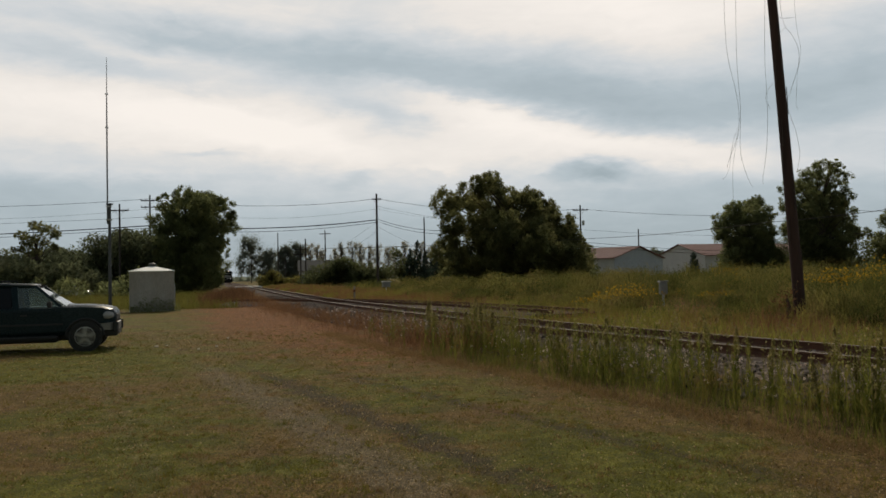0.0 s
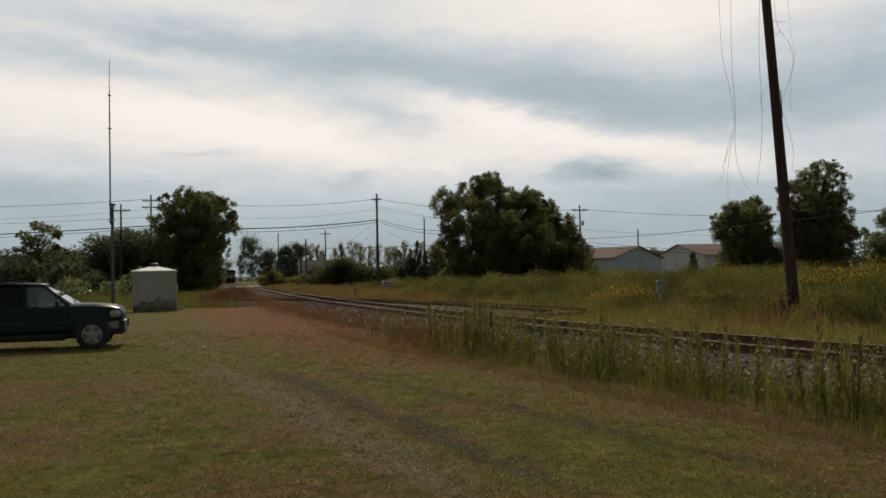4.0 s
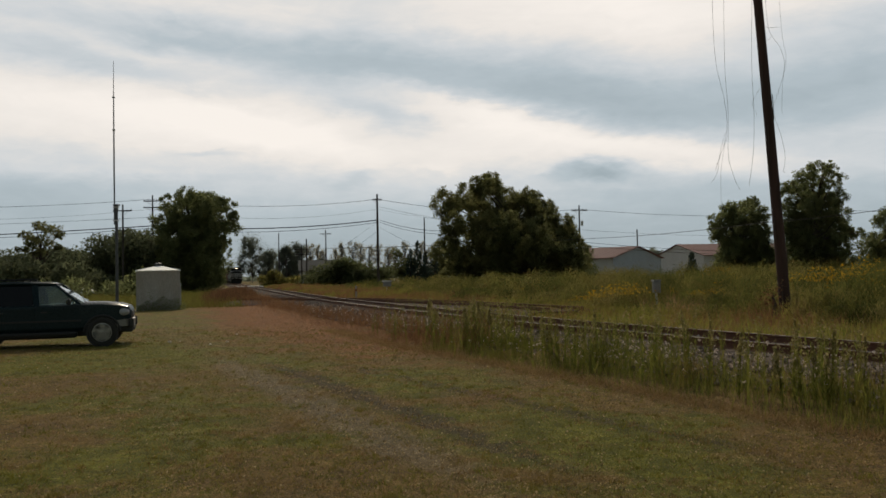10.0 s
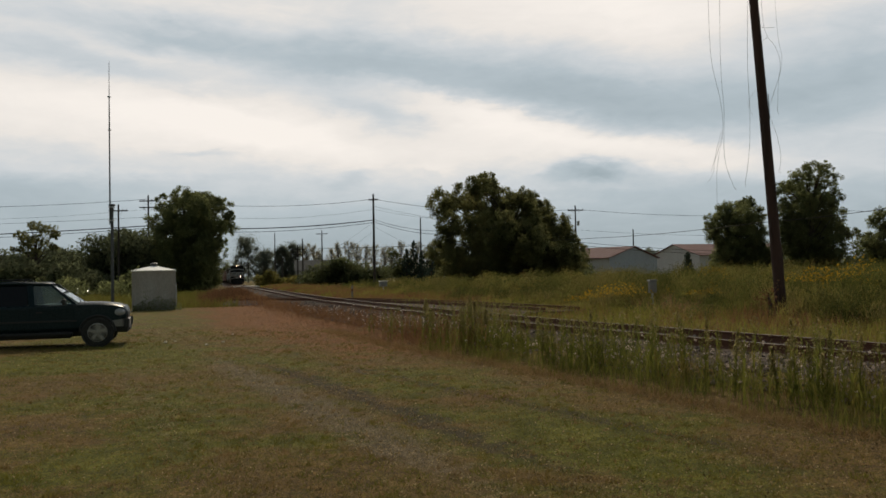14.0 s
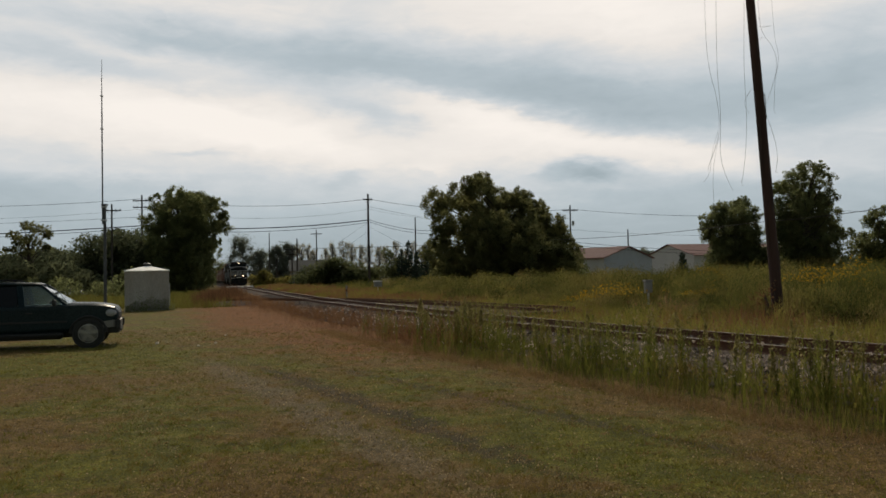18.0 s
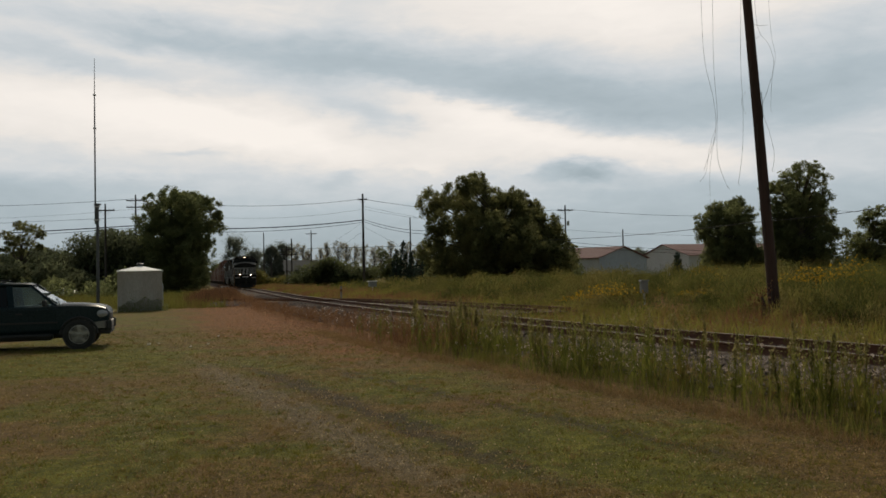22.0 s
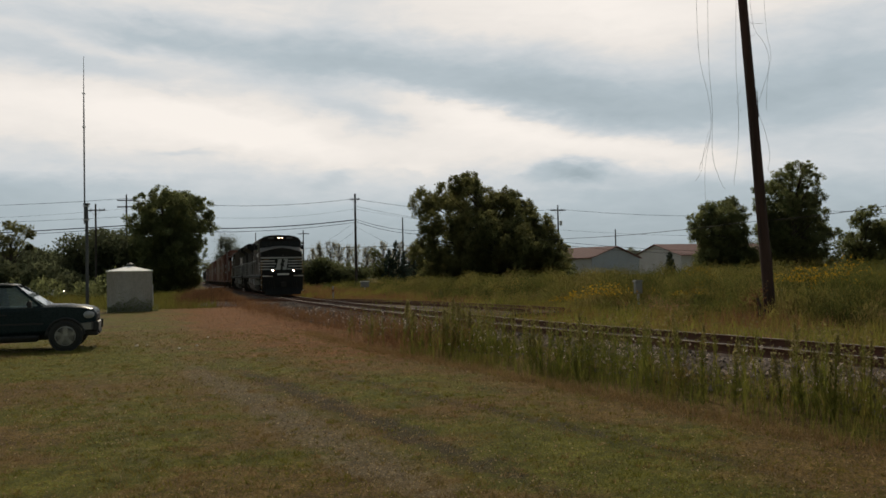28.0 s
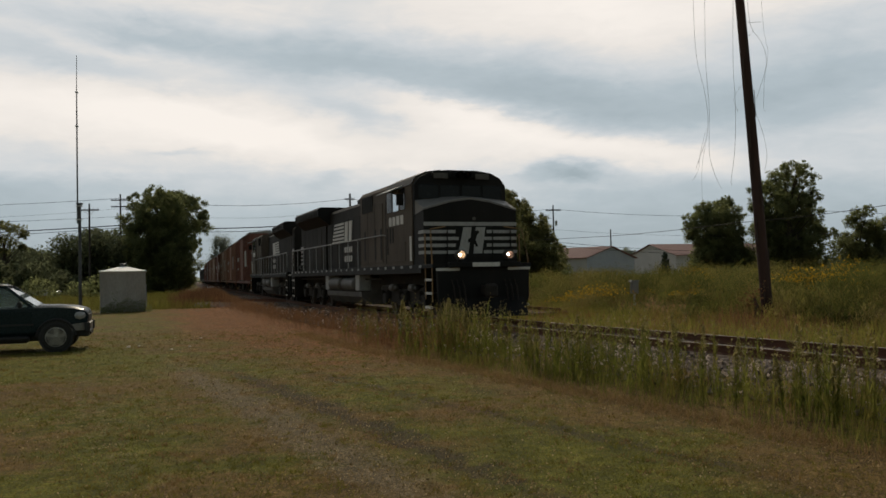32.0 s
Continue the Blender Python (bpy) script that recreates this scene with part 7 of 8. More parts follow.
def wheelset(parent, x, radius, name="wheelset"):
    s = Shape().lathe([(0.09, -0.72), (0.09, 0.72)], "y", 8)
    ob = part(name, s, WHEEL_STEEL, parent)
    ob.matrix_basis = pose(x, 0, radius)
    for side in (-1, 1):
        w = Shape().lathe([(0.05, side * 0.60), (radius - 0.12, side * 0.64), (radius - 0.10, side * 0.68), (radius + 0.025, side * 0.68), (radius + 0.02, side * 0.715), (radius, side * 0.72), (radius - 0.01, side * 0.83),
                           (radius - 0.08, side * 0.83), (radius - 0.12, side * 0.76), (0.16, side * 0.78), (0.14, side * 0.86), (0.0, side * 0.86)], "y", 22)
        part("wheel", w, WHEEL_STEEL, ob)
    bar = Shape().box(-radius * 0.8, radius * 0.8, -0.79, -0.775, -0.05, 0.05, 0.0).box(-radius * 0.8, radius * 0.8, 0.775, 0.79, -0.05, 0.05, 0.0)
    part("web_rib", bar, LOCO_DIRT, ob)
    return ob


def loco_truck(parent, cx):
    """Side frames, springs, axle boxes, brake cylinders and motors of a six-wheel truck."""
    t = part("truck", Shape().box(cx - 1.2, cx + 1.2, -0.5, 0.5, 0.55, 0.95, 0.04), LOCO_DIRT, parent, "grimy black six-wheel truck")
    for y in (-1.02, 1.02):
        f = Shape().prism([(cx - 2.75, 0.62), (cx - 2.5, 0.42), (cx - 0.9, 0.42), (cx - 0.7, 0.32), (cx + 0.7, 0.32), (cx + 0.9, 0.42), (cx + 2.5, 0.42), (cx + 2.75, 0.62), (cx + 2.7, 0.95),
                           (cx + 2.1, 1.02), (cx + 1.2, 0.86), (cx - 1.2, 0.86), (cx - 2.1, 1.02), (cx - 2.7, 0.95)], "y", y - 0.07, y + 0.07)
        part("side_frame", f, LOCO_DIRT, t)
        for dx in (-1.98, 0, 1.98):
            yy = y + math.copysign(0.11, y)
            part("axle_box", Shape().box(cx + dx - 0.19, cx + dx + 0.19, min(y, yy + math.copysign(0.08, y)), max(y, yy + math.copysign(0.08, y)), 0.34, 0.74, 0.04), LOCO_DIRT, t)
            for sx in (-0.33, 0.33):
                coil = Shape()
                coil.tube([(cx + dx + sx + 0.085 * math.cos(a), yy + 0.085 * math.sin(a), 0.52 + 0.30 * a / 31.4) for a in np.linspace(0, 31.4, 40)], 0.022, 4)
                part("spring", coil, LOCO_DIRT, t)
        for dx in (-1.0, 1.0):
            part("brake_cylinder", Shape().lathe([(0.12, -0.2), (0.13, -0.18), (0.13, 0.16), (0.05, 0.2), (0.05, 0.36)], "x", 10, (cx + dx, y + math.copysign(0.16, y), 0.92)), LOCO_TANK, t)


def bars_of_text(parent, name, mat, x0, x1, y, z0, z1, strokes, facing, label=""):
    """Lettering too small to read, as plain upright bars on a side panel."""
    s = Shape()
    w = (x1 - x0) / strokes
    for k in range(strokes):
        s.box(x0 + k * w + w * 0.14, x0 + k * w + w * 0.86, min(y, y + facing * 0.006), max(y, y + facing * 0.006), z0, z1, 0)
    return part(name, s, mat, parent, label)


def locomotive():
    """A wide-nosed six-axle freight locomotive; +x is its front, z from the rail."""
    NOSE, CAB = 9.66, 0.5   # the nose's face, and how far the cab sits forward
    top = thing("locomotive", "black wide-nosed diesel freight locomotive with white nose stripes", "locomotive", "locomotives of the train")
    # frame, walkway and sill
    part("frame", Shape().box(-10.5, 10.45, -0.75, 0.75, 1.0, 1.5, 0.03), LOCO_DIRT, top, "black underframe")
    part("walkway", Shape().box(-10.55, 10.5, -1.54, 1.54, 1.50, 1.62, 0.015), LOCO_BLACK, top)
    for y in (-1.545, 1.545):
        part("sill", Shape().box(-10.3, 9.6, y - 0.02, y + 0.02, 1.36, 1.55, 0.01), LOCO_BLACK, top)
        for k in range(24):
            x = -10.1 + k * 0.85
            part("reflector", Shape().box(x, x + 0.20, y - 0.032 if y < 0 else y + 0.012, y - 0.02 if y < 0 else y + 0.032, 1.52, 1.60, 0), ROOF_PALE, top)
    # nose with a ridged top
    outline = [(-1.48, 1.62), (1.48, 1.62), (1.48, 3.24), (0.62, 3.48), (0.0, 3.56), (-0.62, 3.48), (-1.48, 3.24)]
    nose = part("nose", Shape().prism(outline, "x", 8.4, NOSE), LOCO_BLACK, top, "black wide nose")
    cover = Shape()
    rim = [(-1.49, 3.248), (-0.62, 3.488), (0.0, 3.568), (0.62, 3.488), (1.49, 3.248)]
    rear = [(-1.48, 3.60), (-0.62, 3.68), (0.0, 3.71), (0.62, 3.68), (1.48, 3.60)]
    ends = [(NOSE + 0.005, y, z) for y, z in rim] + [(8.80, y, z) for y, z in rear] + [(NOSE + 0.005, y, z - 0.05) for y, z in rim] + [(8.80, y, z - 0.50) for y, z in rear]
    cover.add(ends, [(i, i + 1, i + 6, i + 5) for i in range(4)] + [(0, 5, 15, 10), (4, 14, 19, 9)] + [(i, i + 10, i + 11, i + 1) for i in range(4)] + [(i + 5, i + 6, i + 16, i + 15) for i in range(4)])
    part("nose_top", cover, NOSE_TOP, nose, "dusty grey nose top")
    for side in (-1, 1):
        for k, z in enumerate((1.92, 2.12, 2.32, 2.52)):
            y0, y1 = sorted((side * (0.40 + 0.10 * (k % 2)), side * 1.482))
            part("stripe", Shape().box(NOSE, NOSE + 0.012, y0, y1, z, z + 0.095, 0), NOSE_WHITE, nose)
            part("stripe", Shape().box(NOSE - 0.45, NOSE + 0.005, side * 1.48 if side > 0 else side * 1.492, side * 1.492 if side > 0 else side * 1.48, z, z + 0.095, 0), NOSE_WHITE, nose)
        part("stripe", Shape().box(NOSE, NOSE + 0.012, *sorted((side * 0.001, side * 1.482)), 2.74, 2.85, 0), NOSE_WHITE, nose)
    part("emblem", Shape().prism([(-0.42, 1.92), (-0.10, 1.92), (0.02, 2.70), (-0.24, 2.70)], "x", NOSE, NOSE + 0.014).prism([(0.06, 1.92), (0.34, 1.92), (0.46, 2.70), (0.16, 2.70)], "x", NOSE, NOSE + 0.014), NOSE_WHITE, nose, "two slanted white blocks round a dark emblem")
    part("emblem_mark", Shape().prism([(0.06 + 0.75 * y, 2.36 + 0.75 * (z - 2.36)) for y, z in ((-0.16, 2.02), (-0.06, 2.06), (0.0, 2.22), (0.12, 2.04), (0.20, 2.06), (0.10, 2.32), (0.16, 2.50), (0.26, 2.60), (0.20, 2.70), (0.04, 2.62), (-0.02, 2.44), (-0.22, 2.34), (-0.24, 2.20), (-0.12, 2.24))], "x", NOSE + 0.014, NOSE + 0.022), LOCO_BLACK, nose)
    part("nose_light", Shape().lathe([(0.05, NOSE), (0.055, NOSE + 0.03)], "x", 10, (0, 0.1, 2.95)), LOCO_TANK, nose)
    for y in (-0.78, 0.66, 1.25):
        part("grab_rail", Shape().tube([(NOSE + 0.05, y, 1.7), (NOSE + 0.07, y, 2.6)], 0.018), LOCO_BLACK, nose)
    # cab
    cab_prof = [(-1.52, 1.62), (1.52, 1.62), (1.52, 4.02), (1.36, 4.25), (1.06, 4.40), (0.55, 4.47), (-0.55, 4.47), (-1.06, 4.40), (-1.36, 4.25), (-1.52, 4.02)]
    cab = part("cab", Shape().prism(cab_prof, "x", 5.55, 8.25), LOCO_GREY, top, "dusty black cab")
    front = Shape().prism([(-1.49, 3.02), (1.49, 3.02), (1.49, 4.01), (1.33, 4.23), (1.04, 4.37), (0.53, 4.44), (-0.53, 4.44), (-1.04, 4.37), (-1.33, 4.23), (-1.49, 4.01)], "x", 8.2, 8.42)
    part("cab_front", front, LOCO_BLACK, cab)
    for y0, y1 in ((-1.36, -0.72), (-0.66, -0.04), (0.04, 0.66), (0.72, 1.36)):
        part("windshield", Shape().box(8.41, 8.435, y0, y1, 3.60, 4.02, 0.01), CAB_GLASS, cab, "dark windshield pane")
    part("roof_visor", Shape().prism([(-0.98, 4.26), (0.98, 4.26), (0.9, 4.40), (0.5, 4.46), (-0.5, 4.46), (-0.9, 4.40)], "x", 7.6, 8.50), LOCO_BLACK, cab)
    for y in (-1, 1):
        part("number_board", Shape().box(8.50, 8.53, *sorted((y * 0.45, y * 0.9)), 4.20, 4.36, 0.004), LOCO_TANK, cab)
        yy = y * 1.525
        for x0, x1, mat in ((7.15, 7.62, CAB_GLASS), (6.45, 7.0, MIRROR_PANE), (5.78, 6.3, CAB_GLASS)):
            part("side_window", Shape().box(x0, x1, min(yy, yy + y * 0.012), max(yy, yy + y * 0.012), 3.34, 3.98, 0.004), mat, cab, "cab side pane")
        part("awning", Shape().prism([(y * 1.48, 4.06), (y * 1.92, 3.90), (y * 1.92, 3.93), (y * 1.46, 4.11)], "x", 5.9, 7.5), ROOF_PALE, cab, "pale grey sun awning")
        part("mirror", Shape().box(7.66, 7.72, *sorted((y * 1.6, y * 1.82)), 3.45, 3.8, 0.008), LOCO_BLACK, cab)
        bars_of_text(cab, "number_bars", LOCO_WHITE, 5.9, 7.5, yy, 2.90, 3.18, 4, y, "pale painted number as plain bars")
        part("cab_door_line", Shape().box(5.6, 5.64, min(yy, yy + y * 0.01), max(yy, yy + y * 0.01), 1.7, 3.8, 0), LOCO_BLACK, cab)
        part("cab_panel", Shape().box(6.0, 7.6, min(yy, yy + y * 0.014), max(yy, yy + y * 0.014), 1.75, 2.35, 0.004), LOCO_GREY, cab)
    for y in (-1, 1):
        # Black panels added over the roof slopes, which catch too much sky light.
        part("roof_panel", Shape().prism([(y * 1.535, 4.03), (y * 1.375, 4.262), (y * 1.068, 4.414), (y * 0.56, 4.484), (y * 0.56, 4.50), (y * 1.075, 4.43), (y * 1.39, 4.275), (y * 1.555, 4.03)][::-y], "x", 5.5, 8.24), LOCO_BLACK, cab, "sooty black panel added to dull the roof slope's sky light")
        part("kick_plate", Shape().box(8.05, 8.22, *sorted((y * 1.526, y * 1.545)), 1.74, 2.48, 0.004), LOCO_WHITE, cab, "pale plate beside the nose steps")
        for x in (5.72, 6.02, 6.3):
            part("slot", Shape().box(x, x + 0.13, *sorted((y * 1.523, y * 1.532)), 2.0, 2.85, 0.003), LOCO_BLACK, cab)
    part("roof_unit", Shape().box(6.0, 7.2, -0.5, 0.5, 4.46, 4.56, 0.04), LOCO_BLACK, cab)
    part("antenna_dome", Shape().lathe([(0.16, 4.43), (0.16, 4.48), (0.1, 4.53), (0.0, 4.55)], "z", 12, (7.7, -0.4, 0)), ROOF_PALE, cab)
    part("horn", Shape().lathe([(0.03, 5.75), (0.05, 6.0), (0.09, 6.1)], "x", 8, (0, -0.15, 4.55)).lathe([(0.03, 5.75), (0.04, 5.95), (0.08, 6.02)], "x", 8, (0, 0.1, 4.55)).box(5.7, 5.8, -0.25, 0.2, 4.44, 4.58, 0.01), LOCO_TANK, cab)
    part("headlight_case", Shape().box(8.42, 8.56, -0.28, 0.28, 4.21, 4.41, 0.02), LOCO_BLACK, cab)
    for y in (-0.13, 0.13):
        # Long tube added to cut the lens off from wide angles.
        part("headlight", Shape().lathe([(0.084, 8.50), (0.088, 8.80), (0.054, 8.80), (0.050, 8.54)], "x", 16, (0, y, 4.31)), TUBE_BLACK, cab, "black tube added to hide the headlight lens from aside")
        part("headlight_lens", Shape().lathe([(0.038, 8.565), (0.03, 8.575), (0.0, 8.58)], "x", 16, (0, y, 4.31)), LAMP_DIM, cab, "lit headlight")
    cab.location.x = CAB
    # hood sections behind the cab
    sections = (("blower_hood", 2.7, 6.05, 1.45, 4.30), ("engine_hood", -4.6, 2.7, 0.98, 4.18), ("radiator_hood", -10.1, -4.6, 1.05, 4.05))
    for name, x0, x1, half, z in sections:
        prof = [(-half, 1.62), (half, 1.62), (half, z - 0.13), (half - 0.11, z), (-half + 0.11, z), (-half, z - 0.13)]
        hood = part(name, Shape().prism(prof, "x", x0 + 0.004, x1), LOCO_GREY if name == "blower_hood" else LOCO_HOOD, top, "dusty black hood")
        step = 0.92
        k = int((x1 - x0 - 0.1) / step)
        for side in (-1, 1):
            for i in range(k):
                a = x0 + 0.1 + i * step
                part("door_gap", Shape().box(a - 0.025, a + 0.025, *sorted((side * half, side * (half + 0.012))), 1.75, z - 0.5, 0), LOCO_BLACK, hood)
                part("hood_door", Shape().box(a + 0.03, a + step - 0.03, *sorted((side * half, side * (half + 0.022))), 1.75, z - 0.55, 0.008), LOCO_GREY if name == "blower_hood" else LOCO_HOOD, hood)
    for side in (-1, 1):
        part("air_grille", Shape().box(3.1, 4.4, *sorted((side * 1.45, side * 1.49)), 3.55, 4.12, 0.01), LOCO_BLACK, top, "black intake grille")
        for k in range(6):
            part("grille_slat", Shape().box(3.16 + k * 0.21, 3.20 + k * 0.21, *sorted((side * 1.49, side * 1.505)), 3.58, 4.09, 0), LOCO_HOOD, top)
        part("grab_rail", Shape().tube([(2.75, side * 1.47, 2.62), (2.8, side * 1.56, 2.66), (5.9, side * 1.56, 2.66), (5.95, side * 1.47, 2.62)], 0.018), ROOF_PALE, top, "grey grab rail along the body")
        for x in (3.3, 4.6, 5.3):
            part("door_seam", Shape().box(x, x + 0.16, *sorted((side * 1.472, side * 1.482)), 1.85, 2.9, 0.003), LOCO_BLACK, top)
        for k in range(5):
            part("rear_stripe", Shape().box(-10.08, -9.45, *sorted((side * 1.075, side * 1.087)), 1.95 + 0.2 * k, 2.05 + 0.2 * k, 0), NOSE_WHITE, top, "white stripe at the hood's rear end")
        # painted emblem on the hood: bars and two blocks
        for k in range(6):
            part("emblem_bar", Shape().box(-3.5 + 0.09 * k, -1.45, *sorted((side * 1.012, side * 1.03)), 2.72 + k * 0.15, 2.81 + k * 0.15, 0), LOCO_WHITE, top)
        part("emblem_block", Shape().prism([(x - 3.05, z) for x, z in ((1.70, 2.72), (2.20, 2.72), (2.32, 3.56), (1.82, 3.56))], "y", *sorted((side * 1.012, side * 1.032))), LOCO_WHITE, top)
        part("emblem_block", Shape().prism([(x - 3.05, z) for x, z in ((2.38, 2.72), (2.80, 2.72), (2.95, 3.56), (2.50, 3.56))], "y", *sorted((side * 1.012, side * 1.032))), LOCO_WHITE, top)
        bars_of_text(top, "lettering_bars", LOCO_WHITE, -1.4, -0.1, side * 1.026, 2.30, 2.52, 4, side, "small white lettering as bars")
        bars_of_text(top, "lettering_bars", LOCO_WHITE, -1.4, -0.1, side * 1.026, 1.92, 2.16, 4, side, "small white lettering as bars")
    # radiator wings
    wing = [(-1.06, 3.62), (-1.52, 4.0), (-1.54, 4.30), (-1.42, 4.40), (1.42, 4.40), (1.54, 4.30), (1.52, 4.0), (1.06, 3.62)]
    part("radiator_wing", Shape().prism(wing, "x", -9.2, -4.0), LOCO_BLACK, top, "overhanging black radiator housing")
    for side in (-1, 1):
        for k in range(14):
            part("radiator_slat", Shape().box(-9.0 + k * 0.35, -8.85 + k * 0.35, *sorted((side * 1.52, side * 1.548)), 4.03, 4.27, 0), LOCO_HOOD, top)
    part("exhaust_stack", Shape().box(-1.2, -0.3, -0.5, 0.5, 4.15, 4.5, 0.05), LOCO_BLACK, top)
    part("roof_hatch", Shape().box(0.4, 2.8, -0.7, 0.7, 4.16, 4.3, 0.04).box(-4.3, -1.6, -0.7, 0.7, 4.16, 4.26, 0.04), LOCO_GREY, top)
    part("bell", Shape().lathe([(0.12, 4.3), (0.1, 4.42), (0.04, 4.5)], "z", 10, (4.4, 0.7, 0)), LOCO_TANK, top)
    # handrails, steps, pilot
    for side in (-1, 1):
        y = side * 1.5
        posts = [-10.3 + 1.42 * k for k in range(10)]
        for x in posts:
            part("stanchion", Shape().tube([(x, y, 1.6), (x, y, 2.66)], 0.018), LOCO_WHITE if x > 4 else ROOF_PALE, top)
            part("stanchion_foot", Shape().box(x - 0.05, x + 0.05, *sorted((y, y + side * 0.03)), 1.50, 1.64, 0.004), LOCO_TANK, top)
        part("handrail", Shape().tube([(-10.3, y, 2.66), (posts[-1], y, 2.66)], 0.022), ROOF_PALE, top, "long grey handrail")
        for end, mat in ((1, RUST_RAIL), (-1, LOCO_TANK)):
            xe = end * 10.35
            part("end_rail", Shape().tube([(xe, y, 0.55), (xe, y, 1.75), (xe - end * 0.25, y * 0.96, 2.62), (xe - end * 0.4, y * 0.62, 2.70)], 0.02).tube([(xe - end * 0.55, y, 0.62), (xe - end * 0.55, y, 1.6), (xe - end * 0.55, y, 2.5)], 0.02), mat, top)
            steps_ = part("steps", Shape().box(*sorted((xe - end * 0.65, xe - end * 0.62)), *sorted((y * 0.72, y * 1.0)), 0.35, 1.55, 0.005), LOCO_BLACK, top)
            for z in (0.38, 0.78, 1.16):
                part("tread", Shape().box(*sorted((xe - end * 0.62, xe)), *sorted((y * 0.76, y * 1.0)), z, z + 0.03, 0.005), LOCO_DIRT, steps_)
                part("tread_edge", Shape().box(*sorted((xe - end * 0.6, xe)), *sorted((y * 1.0, y * 1.006)), z - 0.02, z + 0.05, 0), LOCO_WHITE, steps_, "white step edge")
    for end in (1, -1):
        xe = end * 10.5
        pilot = part("pilot", Shape().prism([(-1.42, 1.5), (1.42, 1.5), (1.40, 0.62), (1.24, 0.18), (-1.24, 0.18), (-1.40, 0.62)], "x", *sorted((xe - end * 0.08, xe + end * 0.06))), LOCO_BLACK, top, "black pilot plate with plough")
        part("plough", Shape().prism([(xe, 0.75), (xe + end * 0.36, 0.12), (xe + end * 0.30, 0.10), (xe - end * 0.06, 0.16)], "y", -1.24, 1.24), LOCO_BLACK, pilot)
        part("anticlimber", Shape().box(*sorted((xe, xe + end * 0.22)), -1.1, 1.1, 1.50, 1.66, 0.02), LOCO_BLACK, pilot)
        part("anticlimber_edge", Shape().box(*sorted((xe + end * 0.22, xe + end * 0.226)), -0.42, 0.42, 1.52, 1.64, 0).box(*sorted((xe + end * 0.06, xe + end * 0.066)), 0.75, 1.46, 1.42, 1.5, 0).box(*sorted((xe + end * 0.06, xe + end * 0.066)), -1.46, -0.75, 1.42, 1.5, 0), LOCO_WHITE, pilot)
        part("coupler", Shape().box(*sorted((xe, xe + end * 0.5)), -0.12, 0.12, 0.72, 1.0, 0.03).box(*sorted((xe + end * 0.45, xe + end * 0.68)), -0.2, 0.16, 0.66, 1.04, 0.06), LOCO_DIRT, pilot)
        for k, y in enumerate((-1.0, -0.84, -0.68, 0.62, 0.78, 0.94)):
            part("air_hose", Shape().tube([(xe + end * 0.08, y, 1.15), (xe + end * 0.22, y, 0.95), (xe + end * 0.2, y + 0.05, 0.55)], 0.025, 5), LOCO_DIRT, pilot)
        for y in (-0.745, 0.745):
            lamp = part("ditch_light", Shape().lathe([(0.13, xe + end * 0.0), (0.14, xe + end * 0.24), (0.10, xe + end * 0.25), (0.075, xe + end * 0.06)], "x", 14, (0, y, 1.86)), LOCO_TANK, top, "round ditch light housing")
            part("lens", Shape().lathe([(0.046, xe + end * 0.06), (0.038, xe + end * 0.075), (0.0, xe + end * 0.08)], "x", 14, (0, y, 1.86)), (LAMP if y < 0 else LAMP_WEAK) if end > 0 else CAB_GLASS, lamp, "lit warm lens" if end > 0 else "")
            part("bracket", Shape().box(*sorted((xe - end * 0.05, xe + end * 0.08)), y - 0.05, y + 0.05, 1.6, 1.74, 0.01), LOCO_BLACK, lamp)
    # fuel tank with air reservoirs
    fuel = part("fuel_tank", Shape().prism([(-1.05, 1.3), (-1.05, 0.78), (-1.42, 0.74), (-1.40, 0.55), (-1.1, 0.28), (1.1, 0.28), (1.40, 0.55), (1.42, 0.74), (1.05, 0.78), (1.05, 1.3)], "x", -2.9, 2.6), LOCO_TANK, top, "grimy grey fuel tank")
    for side in (-1, 1):
        for x0, x1 in ((-2.2, -0.35), (-0.05, 1.8)):
            part("air_reservoir", Shape().lathe([(0.0, x0), (0.20, x0 + 0.03), (0.27, x0 + 0.12), (0.27, x1 - 0.12), (0.20, x1 - 0.03), (0.0, x1)], "x", 14, (0, side * 1.30, 1.02)), LOCO_TANK, fuel, "horizontal air reservoir", True)
        for x in (-2.75, 2.15):
            part("battery_box", Shape().box(x - 0.28, x + 0.28, *sorted((side * 1.0, side * 1.46)), 0.78, 1.44, 0.02), ROOF_PALE, fuel, "pale grey equipment box")
        part("pipe", Shape().tube([(-8.8, side * 1.3, 1.24), (-3.2, side * 1.3, 1.24)], 0.035, 5).tube([(2.8, side * 1.3, 1.2), (5.0, side * 1.3, 1.2)], 0.035, 5), LOCO_DIRT, top)
    axles = []
    for cx in (6.75, -6.75):
        loco_truck(top, cx)
        for dx in (-1.98, 0, 1.98):
            axles.append((cx + dx, wheelset(top, cx + dx, 0.52)))
    return top, axles


CAR_GEAR = LOCO_DIRT
CAR_WHITE = material("car_lettering", (0.25, 0.23, 0.205), 0.7, 0.0, (0.3, 0.27, 0.24), 1.5, 0.6, 15, 0)
CAR_ROOF = material("car_roof", (0.30, 0.29, 0.28), 0.55, 0.3, (0.18, 0.15, 0.13), 1.2, 0.6, 15, 0.05)


